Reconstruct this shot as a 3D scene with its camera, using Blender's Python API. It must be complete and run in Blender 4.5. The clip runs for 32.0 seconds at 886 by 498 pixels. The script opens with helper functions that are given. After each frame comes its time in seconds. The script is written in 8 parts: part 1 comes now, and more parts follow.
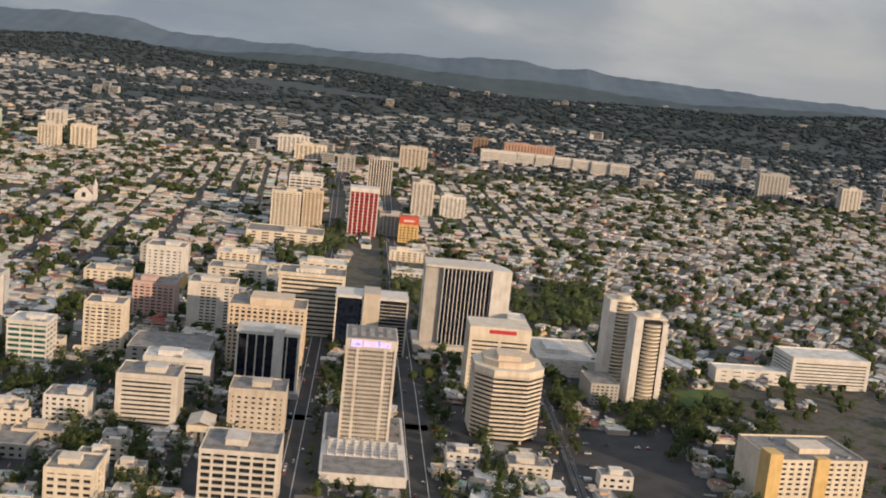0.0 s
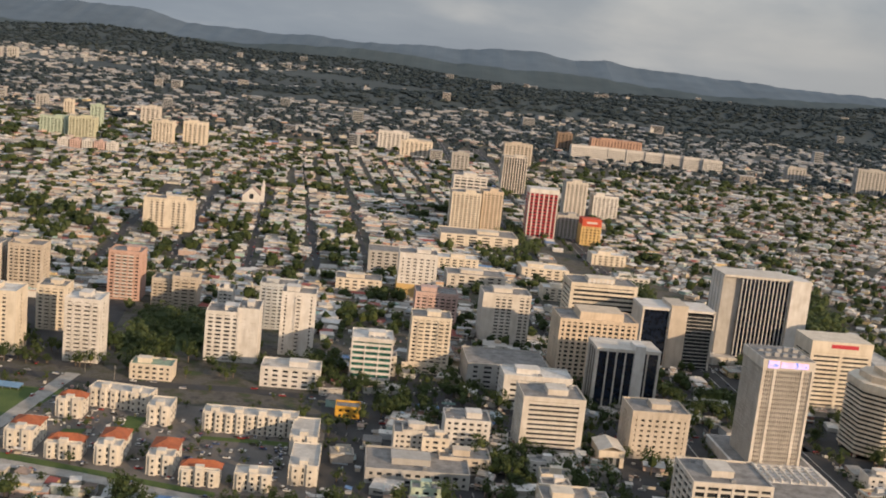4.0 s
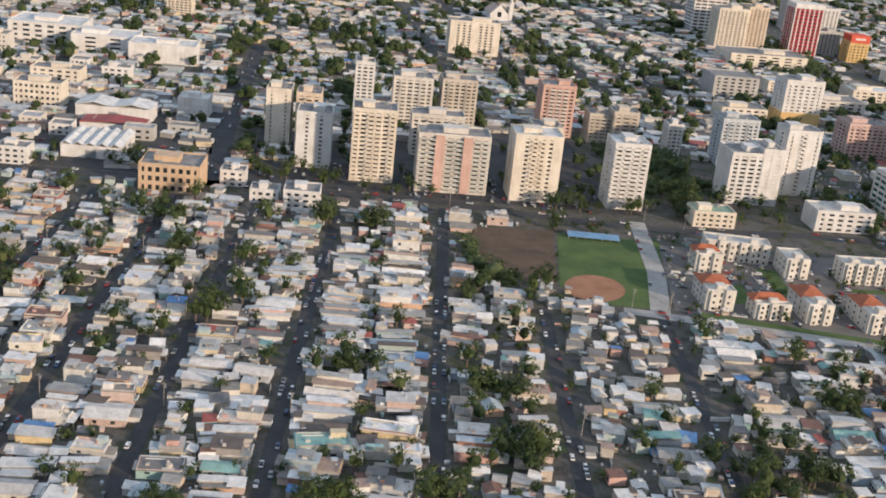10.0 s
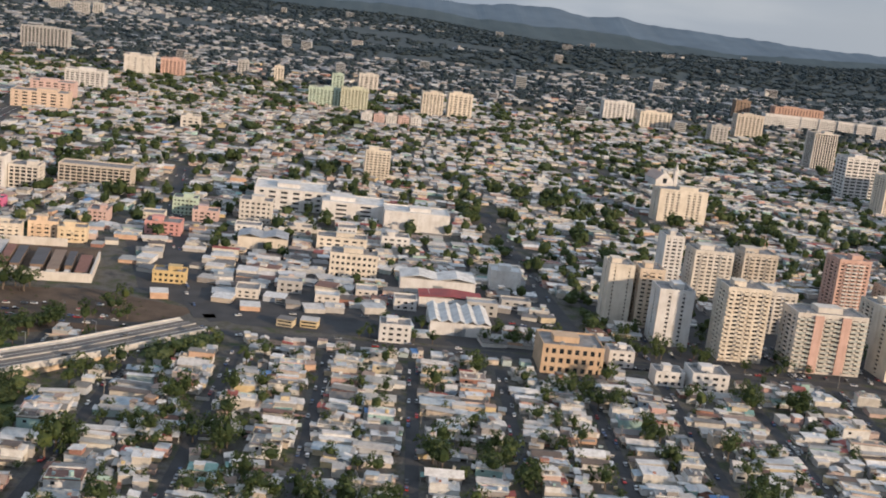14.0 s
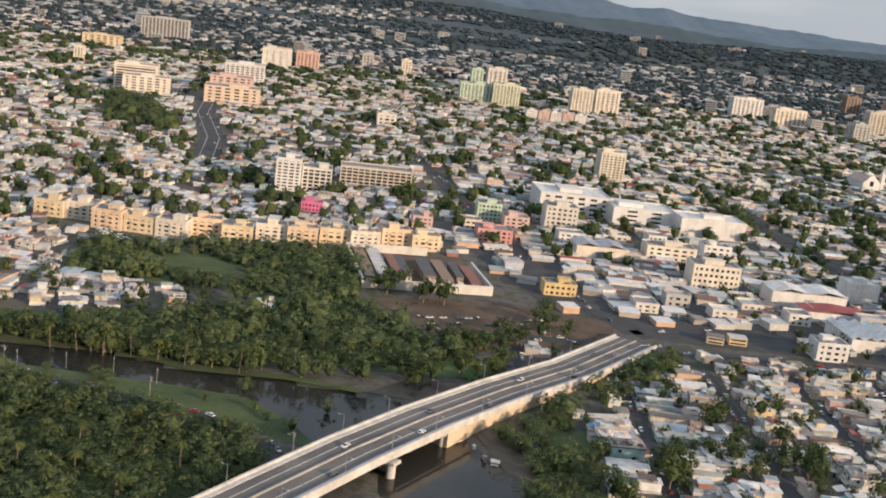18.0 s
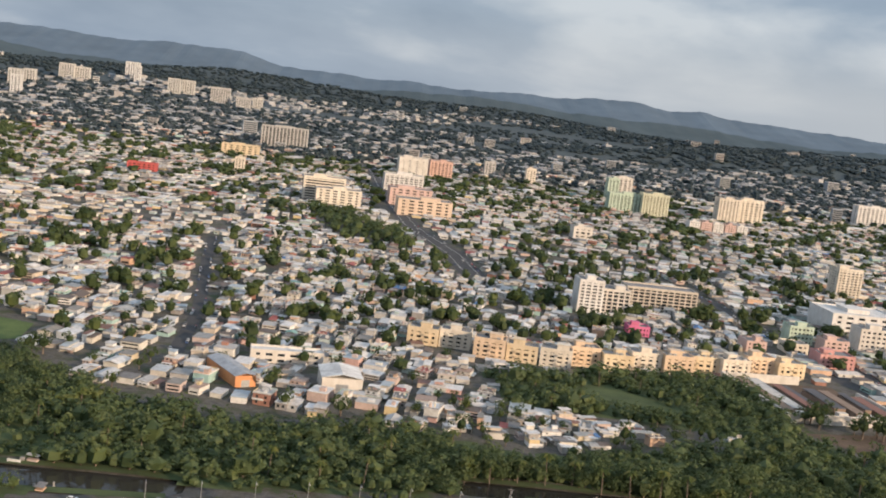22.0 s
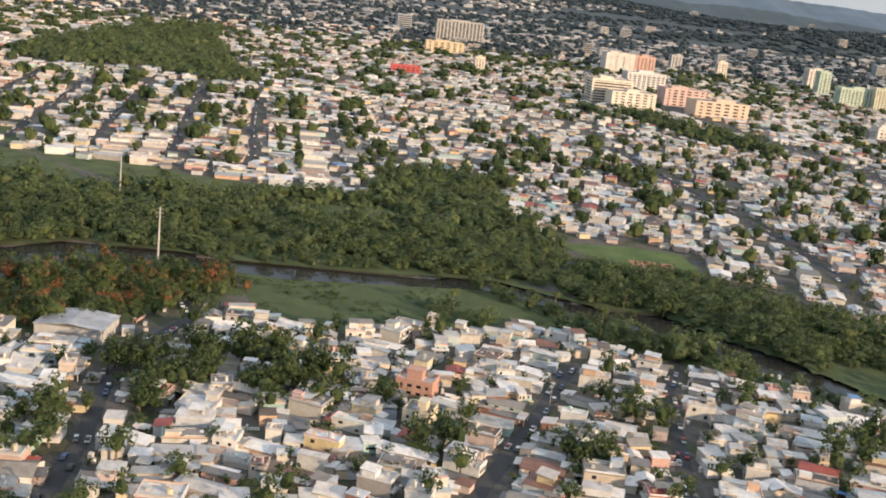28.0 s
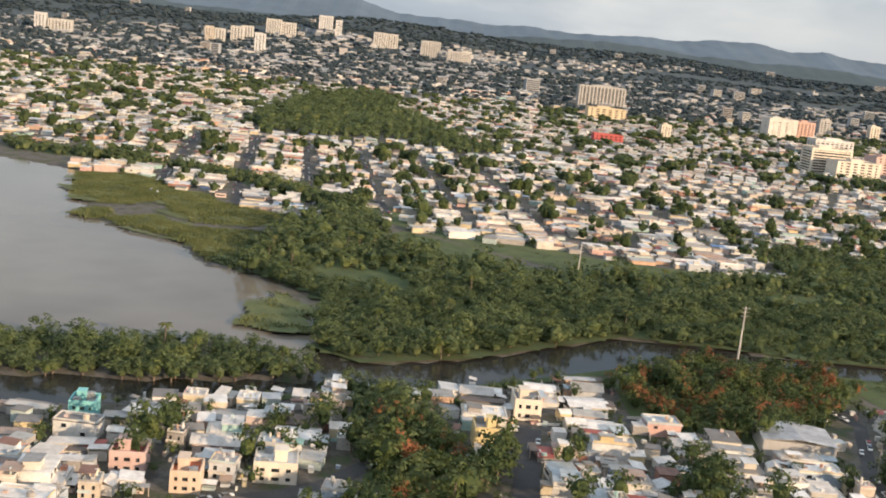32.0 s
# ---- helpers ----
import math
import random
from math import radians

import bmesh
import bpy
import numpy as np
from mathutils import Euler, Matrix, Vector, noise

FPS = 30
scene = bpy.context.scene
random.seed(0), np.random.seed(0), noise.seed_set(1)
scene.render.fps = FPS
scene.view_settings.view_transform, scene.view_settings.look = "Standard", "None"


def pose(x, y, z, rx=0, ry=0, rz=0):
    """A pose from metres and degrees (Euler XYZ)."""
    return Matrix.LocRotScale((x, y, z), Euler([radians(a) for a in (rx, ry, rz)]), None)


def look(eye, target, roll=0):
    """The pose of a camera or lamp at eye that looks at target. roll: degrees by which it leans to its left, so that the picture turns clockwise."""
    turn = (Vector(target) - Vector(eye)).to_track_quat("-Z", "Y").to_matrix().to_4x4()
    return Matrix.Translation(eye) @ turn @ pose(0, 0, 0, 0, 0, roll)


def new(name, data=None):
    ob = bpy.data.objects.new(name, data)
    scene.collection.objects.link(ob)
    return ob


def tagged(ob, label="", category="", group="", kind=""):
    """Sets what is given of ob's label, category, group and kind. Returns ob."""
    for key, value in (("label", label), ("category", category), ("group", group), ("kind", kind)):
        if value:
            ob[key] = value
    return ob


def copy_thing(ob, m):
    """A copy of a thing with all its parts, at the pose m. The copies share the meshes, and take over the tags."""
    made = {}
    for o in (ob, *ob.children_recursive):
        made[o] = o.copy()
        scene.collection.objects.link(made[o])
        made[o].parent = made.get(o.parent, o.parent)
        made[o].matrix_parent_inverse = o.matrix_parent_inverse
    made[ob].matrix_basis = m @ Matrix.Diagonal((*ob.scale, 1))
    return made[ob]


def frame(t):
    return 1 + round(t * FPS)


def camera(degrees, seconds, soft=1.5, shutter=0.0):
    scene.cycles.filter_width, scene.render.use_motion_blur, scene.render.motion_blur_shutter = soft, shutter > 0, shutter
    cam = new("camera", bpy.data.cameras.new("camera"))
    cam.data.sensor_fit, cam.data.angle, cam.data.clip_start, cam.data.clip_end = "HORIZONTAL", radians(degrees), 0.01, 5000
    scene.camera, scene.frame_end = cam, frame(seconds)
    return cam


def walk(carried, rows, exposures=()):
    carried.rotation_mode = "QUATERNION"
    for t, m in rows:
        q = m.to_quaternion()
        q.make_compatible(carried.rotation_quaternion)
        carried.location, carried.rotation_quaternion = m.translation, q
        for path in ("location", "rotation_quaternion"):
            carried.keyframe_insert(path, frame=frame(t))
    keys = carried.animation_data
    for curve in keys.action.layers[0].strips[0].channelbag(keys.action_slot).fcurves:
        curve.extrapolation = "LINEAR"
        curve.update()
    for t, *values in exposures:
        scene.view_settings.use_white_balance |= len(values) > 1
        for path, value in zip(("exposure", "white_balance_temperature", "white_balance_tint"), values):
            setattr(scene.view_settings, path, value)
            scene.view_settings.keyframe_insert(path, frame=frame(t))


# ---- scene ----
# camera and flight path
cam = camera(43.3, 32.0, soft=1.9)
METRES, EYE = 1200.0, 144.8
ROWS = [
    (0.0, 0.0, 0.0, 0.0, 1.03, -9.84, -5.97),
    (0.5, -0.0159, 0.002, -0.0009, 3.48, -10.02, -1.95),
    (1.0, -0.0317, 0.0041, -0.002, 5.25, -9.59, 0.4),
    (1.5, -0.0474, 0.0056, -0.0031, 4.72, -9.36, -0.5),
    (2.0, -0.0631, 0.0076, -0.0043, 4.22, -9.84, -3.23),
    (2.5, -0.0789, 0.0092, -0.0055, 4.42, -10.45, -5.75),
    (4.5, -0.1413, 0.0154, -0.0083, -0.58, -10.21, -6.01),
    (5.0, -0.1571, 0.0174, -0.0093, -0.75, -9.77, -6.41),
    (5.5, -0.1728, 0.0189, -0.0102, -1.09, -10.14, -6.48),
    (6.0, -0.1885, 0.0202, -0.0111, -1.17, -10.34, -6.85),
    (6.5, -0.2044, 0.0222, -0.0118, -1.12, -10.45, -6.84),
    (7.0, -0.2201, 0.0236, -0.0124, -1.35, -11.55, -6.47),
    (7.5, -0.2359, 0.025, -0.0131, -1.4, -13.85, -6.0),
    (8.0, -0.2519, 0.0266, -0.0139, -1.49, -16.5, -5.7),
    (8.5, -0.2677, 0.0281, -0.0148, -1.93, -19.16, -5.59),
    (9.0, -0.2825, 0.0301, -0.0158, -2.29, -21.1, -5.59),
    (9.5, -0.2983, 0.032, -0.0168, -2.23, -21.27, -5.62),
    (10.0, -0.314, 0.034, -0.0176, -2.14, -20.14, -5.71),
    (10.5, -0.3296, 0.0364, -0.0186, -2.16, -18.71, -5.76),
    (11.0, -0.3451, 0.0384, -0.0195, -2.22, -17.45, -6.04),
    (11.5, -0.3605, 0.0405, -0.0203, -2.31, -15.96, -6.4),
    (12.0, -0.3758, 0.0429, -0.0214, -2.35, -14.21, -6.58),
    (12.5, -0.3912, 0.045, -0.0222, -2.66, -12.9, -6.68),
    (13.0, -0.4065, 0.047, -0.0228, -3.27, -12.51, -6.28),
    (13.5, -0.4218, 0.0489, -0.0235, -3.62, -12.33, -6.41),
    (15.5, -0.4823, 0.056, -0.0272, -3.09, -12.75, -7.02),
    (16.0, -0.4976, 0.058, -0.0283, -3.07, -13.06, -6.98),
    (16.5, -0.5127, 0.0597, -0.0293, -2.94, -13.35, -6.9),
    (17.0, -0.5279, 0.0618, -0.0304, -2.91, -13.52, -6.77),
    (17.5, -0.543, 0.0637, -0.0315, -3.14, -13.31, -6.86),
    (18.0, -0.5582, 0.0656, -0.0324, -3.06, -13.01, -7.0),
    (18.5, -0.5735, 0.0671, -0.0333, -2.95, -12.56, -7.09),
    (19.0, -0.5886, 0.0691, -0.0341, -3.24, -11.87, -6.83),
    (19.5, -0.6038, 0.0709, -0.0348, -3.42, -11.67, -6.71),
    (20.0, -0.6192, 0.072, -0.0355, -3.35, -12.1, -6.81),
    (20.5, -0.6344, 0.0742, -0.0364, -3.21, -11.96, -6.81),
    (21.0, -0.6497, 0.0756, -0.0371, -3.09, -10.36, -6.91),
    (21.5, -0.665, 0.0777, -0.0381, -2.92, -8.84, -7.0),
    (22.0, -0.6802, 0.0796, -0.0389, -2.78, -7.99, -7.02),
    (22.5, -0.6955, 0.0812, -0.0397, -2.82, -7.21, -7.31),
    (23.0, -0.7108, 0.0825, -0.0405, -3.24, -6.94, -7.52),
    (23.5, -0.7262, 0.0838, -0.0412, -3.5, -7.05, -7.75),
    (24.0, -0.7416, 0.085, -0.042, -3.22, -8.01, -7.88),
    (24.5, -0.7571, 0.0861, -0.0428, -2.8, -9.96, -7.92),
    (25.0, -0.7726, 0.0877, -0.0435, -2.5, -11.49, -7.91),
    (25.5, -0.7882, 0.0888, -0.0443, -2.2, -12.58, -7.86),
    (27.5, -0.8519, 0.0947, -0.0478, -2.11, -14.74, -6.83),
    (28.0, -0.8676, 0.0963, -0.0487, -2.62, -13.92, -6.3),
    (28.5, -0.8833, 0.0983, -0.0495, -1.84, -12.3, -6.07),
    (29.0, -0.8989, 0.101, -0.0505, 0.79, -11.27, -6.37),
    (29.5, -0.9145, 0.1023, -0.0512, 0.7, -9.97, -6.08),
    (30.0, -0.93, 0.1044, -0.0521, -0.75, -9.33, -6.04),
    (30.5, -0.9455, 0.106, -0.0528, -1.28, -10.02, -6.1),
    (31.0, -0.961, 0.1075, -0.0534, -1.5, -10.72, -6.11),
    (31.5, -0.9765, 0.1088, -0.054, -1.4, -11.01, -6.03),
    (32.0, -0.992, 0.1104, -0.0546, -1.32, -11.16, -6.03),
]
EXPOSURES = [(0.0, -0.14, 6100, 10), (2.5, -0.14, 6150, 10), (6.0, -0.10, 6150, 9), (8.0, -0.02, 5900, 9), (9.0, 0.05, 5350, 8), (10.5, 0.07, 5350, 8), (12.0, 0.00, 5500, 9), (13.5, -0.05, 5500, 9), (16.0, 0.12, 5750, 9), (20.0, 0.19, 5600, 8), (24.0, 0.21, 5800, 8), (28.0, 0.44, 5850, 9), (30.0, 0.45, 5800, 8), (32.0, 0.52, 6000, 8)]
walk(cam, [(t, pose(METRES * x, METRES * y, EYE + METRES * z, 90 + pitch, roll, yaw)) for t, x, y, z, yaw, pitch, roll in ROWS], EXPOSURES)

# sky with broken grey cloud, and a low warm sun behind the viewer
SUN_AT = Vector((0.74, -0.64, 0.25)).normalized()
world = bpy.data.worlds.new("evening_sky")
scene.world = world
world.use_nodes = True
wt = world.node_tree
wt.nodes.clear()
w_out = wt.nodes.new("ShaderNodeOutputWorld")
w_bg = wt.nodes.new("ShaderNodeBackground")
w_sky = wt.nodes.new("ShaderNodeTexSky")
w_sky.sky_type = "NISHITA"
w_sky.sun_disc = False
w_sky.sun_elevation = math.asin(SUN_AT.z)
w_sky.sun_rotation = math.atan2(SUN_AT.x, SUN_AT.y)
w_sky.air_density, w_sky.dust_density = 1.4, 3.0
w_co = wt.nodes.new("ShaderNodeTexCoord")
w_map = wt.nodes.new("ShaderNodeMapping")
w_map.inputs["Scale"].default_value = (1.5, 1.5, 5.2)
w_map.inputs["Location"].default_value = (0.35, 0.1, 0.0)
w_n1 = wt.nodes.new("ShaderNodeTexNoise")
w_n1.inputs["Scale"].default_value, w_n1.inputs["Detail"].default_value = 2.3, 6.0
w_n1.inputs["Roughness"].default_value, w_n1.inputs["Distortion"].default_value = 0.50, 0.25
w_ramp = wt.nodes.new("ShaderNodeValToRGB")
w_ramp.color_ramp.elements[0].position, w_ramp.color_ramp.elements[0].color = 0.40, (2.45, 2.85, 3.35, 1)
w_ramp.color_ramp.elements[1].position, w_ramp.color_ramp.elements[1].color = 0.65, (5.7, 5.55, 5.3, 1)
w_mid = w_ramp.color_ramp.elements.new(0.50)
w_mid.color = (3.1, 3.45, 3.85, 1)
# a pale warm gap under the clouds, wider towards the west
w_xyz = wt.nodes.new("ShaderNodeSeparateXYZ")
w_low = wt.nodes.new("ShaderNodeMapRange")
w_low.interpolation_type = "SMOOTHSTEP"
for k, v in ((1, 0.02), (2, 0.10), (3, 0.85), (4, 0.0)):
    w_low.inputs[k].default_value = v
w_side = wt.nodes.new("ShaderNodeMapRange")
w_side.interpolation_type = "SMOOTHSTEP"
for k, v in ((1, -0.25), (2, 0.55), (3, 0.10), (4, 0.95)):
    w_side.inputs[k].default_value = v
w_gap = wt.nodes.new("ShaderNodeMath")
w_gap.operation = "MULTIPLY"
w_warm = wt.nodes.new("ShaderNodeMix")
w_warm.data_type = "RGBA"
w_warm.inputs[7].default_value = (5.5, 5.2, 4.75, 1)
# the unseen sky overhead is made brighter, added to lift the shadows
w_high = wt.nodes.new("ShaderNodeMapRange")
w_high.interpolation_type = "SMOOTHSTEP"
for k, v in ((1, 0.25), (2, 0.65), (3, 0.0), (4, 0.85)):
    w_high.inputs[k].default_value = v
w_over = wt.nodes.new("ShaderNodeMix")
w_over.data_type = "RGBA"
w_over.inputs[7].default_value = (6.3, 6.5, 6.8, 1)
w_mix = wt.nodes.new("ShaderNodeMix")
w_mix.data_type = "RGBA"
w_mix.inputs[0].default_value = 0.88
wt.links.new(w_co.outputs["Generated"], w_map.inputs[0])
wt.links.new(w_co.outputs["Generated"], w_xyz.inputs[0])
wt.links.new(w_map.outputs[0], w_n1.inputs["Vector"])
wt.links.new(w_n1.outputs[0], w_ramp.inputs[0])
wt.links.new(w_xyz.outputs[2], w_low.inputs[0])
wt.links.new(w_xyz.outputs[0], w_side.inputs[0])
wt.links.new(w_low.outputs[0], w_gap.inputs[0])
wt.links.new(w_side.outputs[0], w_gap.inputs[1])
wt.links.new(w_gap.outputs[0], w_warm.inputs[0])
wt.links.new(w_ramp.outputs[0], w_warm.inputs[6])
wt.links.new(w_sky.outputs[0], w_mix.inputs[6])
wt.links.new(w_xyz.outputs[2], w_high.inputs[0])
wt.links.new(w_high.outputs[0], w_over.inputs[0])
wt.links.new(w_warm.outputs[2], w_over.inputs[6])
wt.links.new(w_over.outputs[2], w_mix.inputs[7])
wt.links.new(w_mix.outputs[2], w_bg.inputs[0])
wt.links.new(w_bg.outputs[0], w_out.inputs[0])
w_bg.inputs[1].default_value = 0.108
sun_data = bpy.data.lights.new("sun", "SUN")
sun_data.energy, sun_data.angle, sun_data.color = 5.0, radians(0.8), (1.0, 0.69, 0.42)
sun = new("sun", sun_data)
sun.matrix_world = look(SUN_AT * 3000, (0, 0, 0))

# ---- mesh tools ----
rng = random.Random(11)
LINKED = scene.collection.objects


class Shape:
    """Vertices, faces and material slots of one mesh, gathered piece by piece."""

    def __init__(self):
        self.v, self.f, self.s = [], [], []

    def add(self, verts, faces, slot=0):
        n = len(self.v)
        self.v += verts
        self.f += [tuple(i + n for i in face) for face in faces]
        self.s += [slot] * len(faces)
        return self

    def box(self, x0, y0, z0, x1, y1, z1, slot=0):
        v = [(x, y, z) for z in (z0, z1) for x, y in ((x0, y0), (x1, y0), (x1, y1), (x0, y1))]
        return self.add(v, [(3, 2, 1, 0), (4, 5, 6, 7), (0, 1, 5, 4), (1, 2, 6, 5), (2, 3, 7, 6), (3, 0, 4, 7)], slot)

    def prism(self, pts, z0, z1, slot=0):
        n = len(pts)
        v = [(x, y, z0) for x, y in pts] + [(x, y, z1) for x, y in pts]
        return self.add(v, [tuple(range(n - 1, -1, -1)), tuple(range(n, 2 * n))] + [(i, (i + 1) % n, n + (i + 1) % n, n + i) for i in range(n)], slot)

    def cyl(self, x, y, z0, z1, r0, r1, n=8, slot=0):
        a = [2 * math.pi * i / n for i in range(n)]
        v = [(x + r0 * math.cos(t), y + r0 * math.sin(t), z0) for t in a] + [(x + r1 * math.cos(t), y + r1 * math.sin(t), z1) for t in a]
        return self.add(v, [tuple(range(n - 1, -1, -1)), tuple(range(n, 2 * n))] + [(i, (i + 1) % n, n + (i + 1) % n, n + i) for i in range(n)], slot)

    def gable(self, x0, y0, x1, y1, z0, z1, t=0.12, slot=0):
        """A pitched sheet roof with thickness; the ridge runs along y."""
        m = (x0 + x1) / 2
        p = [(x0, z0), (m, z1), (x1, z0), (x1, z0 + t), (m, z1 + t), (x0, z0 + t)]
        v = [(x, y0, z) for x, z in p] + [(x, y1, z) for x, z in p]
        return self.add(v, [(0, 1, 4, 5), (1, 2, 3, 4), (11, 10, 7, 6), (10, 9, 8, 7)] + [(i, 6 + i, 6 + (i + 1) % 6, (i + 1) % 6) for i in range(6)], slot)

    def wedge(self, x0, y0, x1, y1, z0, z1, t=0.1, slot=0):
        """A lean-to roof sheet that rises along y."""
        v = [(x0, y0, z0), (x1, y0, z0), (x1, y1, z1), (x0, y1, z1), (x0, y0, z0 + t), (x1, y0, z0 + t), (x1, y1, z1 + t), (x0, y1, z1 + t)]
        return self.add(v, [(3, 2, 1, 0), (4, 5, 6, 7), (0, 1, 5, 4), (1, 2, 6, 5), (2, 3, 7, 6), (3, 0, 4, 7)], slot)

    def hip(self, x0, y0, x1, y1, z0, z1, slot=0):
        """A hipped roof, closed below."""
        w, d = x1 - x0, y1 - y0
        i = min(w, d) / 2 * 0.98
        a, b = ((x0 + i, (y0 + y1) / 2), (x1 - i, (y0 + y1) / 2)) if w >= d else (((x0 + x1) / 2, y0 + i), ((x0 + x1) / 2, y1 - i))
        v = [(x0, y0, z0), (x1, y0, z0), (x1, y1, z0), (x0, y1, z0), (*a, z1), (*b, z1)]
        f = [(0, 1, 5, 4), (1, 2, 5), (2, 3, 4, 5), (3, 0, 4)] if w >= d else [(0, 1, 4), (1, 2, 5, 4), (2, 3, 5), (3, 0, 4, 5)]
        return self.add(v, f + [(3, 2, 1, 0)], slot)

    def join(self, other, shift=(0, 0, 0), slot=None):
        return self.add([(x + shift[0], y + shift[1], z + shift[2]) for x, y, z in other.v], other.f, 0) if slot is None else self.add(
            [(x + shift[0], y + shift[1], z + shift[2]) for x, y, z in other.v], other.f, slot)

    def data(self, name, mats):
        me = bpy.data.meshes.new(name)
        me.from_pydata(self.v, [], self.f)
        for m in mats if isinstance(mats, (list, tuple)) else [mats]:
            me.materials.append(m)
        me.polygons.foreach_set("material_index", self.s)
        return me


def part(name, shape, mats, parent, label="", at=(0, 0, 0), turn=0.0):
    """One mesh as a part under a thing or a part. shape: a Shape, or mesh data to share."""
    ob = new(name, shape.data(name, mats) if isinstance(shape, Shape) else shape)
    ob.parent = parent
    ob.location = at
    ob.rotation_euler[2] = turn
    return tagged(ob, label)


def thing(name, x, y, turn, label, category, group="", z=None):
    ob = new(name)
    ob.empty_display_size = 0.5
    ob.location = (x, y, land(x, y) if z is None else z)
    ob.rotation_euler[2] = radians(turn)
    return tagged(ob, label, category, group)


def solid(name, shape, mats, label, category, kind="", x=0, y=0, z=0, turn=0, group=""):
    ob = new(name, shape.data(name, mats))
    ob.location = (x, y, z)
    ob.rotation_euler[2] = radians(turn)
    return tagged(ob, label, category, group, kind)


def spread(name, kits, places, mats, label, category, kind="stuff"):
    """Many pieces in one mesh. kits: Shapes; places: rows of kit, x, y, z, turn (radians), sx, sy, sz."""
    by = {}
    for row in places:
        by.setdefault(row[0], []).append(row[1:])
    vs, loops, totals, slots, base = [], [], [], [], 0
    for k, rows in by.items():
        kit = kits[k]
        r = np.array(rows, dtype=np.float64)
        kv = np.array(kit.v, dtype=np.float64)
        c, s = np.cos(r[:, 3])[:, None], np.sin(r[:, 3])[:, None]
        px, py, pz = kv[:, 0][None] * r[:, 4:5], kv[:, 1][None] * r[:, 5:6], kv[:, 2][None] * r[:, 6:7]
        vs.append(np.stack([px * c - py * s + r[:, 0:1], px * s + py * c + r[:, 1:2], pz + r[:, 2:3]], axis=2).reshape(-1, 3))
        flat = np.array([i for f in kit.f for i in f])
        steps = base + np.arange(len(r))[:, None] * len(kv)
        loops.append((flat[None] + steps).ravel())
        totals.append(np.tile([len(f) for f in kit.f], len(r)))
        slots.append(np.tile(kit.s, len(r)))
        base += len(kv) * len(r)
    if not vs:
        return None
    vs, loops, totals, slots = np.concatenate(vs), np.concatenate(loops), np.concatenate(totals), np.concatenate(slots)
    me = bpy.data.meshes.new(name)
    me.vertices.add(len(vs))
    me.vertices.foreach_set("co", vs.astype(np.float32).ravel())
    me.loops.add(len(loops))
    me.loops.foreach_set("vertex_index", loops.astype(np.int32))
    me.polygons.add(len(totals))
    me.polygons.foreach_set("loop_start", np.concatenate([[0], np.cumsum(totals)[:-1]]).astype(np.int32))
    me.polygons.foreach_set("material_index", slots.astype(np.int32))
    for m in mats:
        me.materials.append(m)
    me.polygons.foreach_set("use_smooth", np.zeros(len(totals), dtype=bool))
    me.update(calc_edges=True)
    return tagged(new(name, me), label, category, "", kind)


# ---- the lie of the land ----
def steps(x, table):
    return float(np.interp(x, [a for a, _ in table], [b for _, b in table]))


RIDGE = [(-9000, 200), (-4300, 214), (-3640, 204), (-3100, 190), (-2760, 222), (-2200, 206), (-1900, 140), (-1300, 128), (-800, 138), (-515, 130), (100, 152), (360, 160),
         (700, 192), (980, 204), (1140, 172), (1270, 158), (1420, 168), (1500, 190), (1590, 172), (1760, 156), (2400, 140), (3000, 120), (9000, 110)]


def inside(poly, x, y):
    """Which of the points lie in the polygon."""
    hit = np.zeros(np.shape(x), dtype=bool)
    for (x0, y0), (x1, y1) in zip(poly, poly[1:] + poly[:1]):
        if y0 != y1:
            hit ^= ((y0 > y) != (y1 > y)) & (x < (x1 - x0) * (y - y0) / (y1 - y0) + x0)
    return hit


# wooded ranges behind the city: line, height, half width, bend
RANGES = ((2260, 30, 150, 0.7), (2950, 40, 200, 2.2), (3700, 56, 260, 4.0))


def on_range(x, y):
    """How far up the nearest wooded range a place lies, 0 to 1."""
    best = 0.0
    for line, high, wide, bend in RANGES:
        crest = line + 190 * math.sin(x / 640.0 + bend) + 70 * math.sin(x / 230.0 + 2 * bend)
        west = 0.3 + 0.7 * min(1.0, max(0.0, (x + 750) / 500)) if line < 2500 else 1.0
        best = max(best, west * math.exp(-((y - crest) / wide) ** 2) * (0.62 + 0.30 * math.sin(x / 410.0 + 2.6 * bend) + 0.14 * math.sin(x / 150.0 + bend)))
    return best


def within(poly, x, y):
    """Whether one point lies in the polygon."""
    hit, (x0, y0) = False, poly[-1]
    for x1, y1 in poly:
        if (y0 > y) != (y1 > y) and x < (x1 - x0) * (y - y0) / (y1 - y0) + x0:
            hit = not hit
        x0, y0 = x1, y1
    return hit


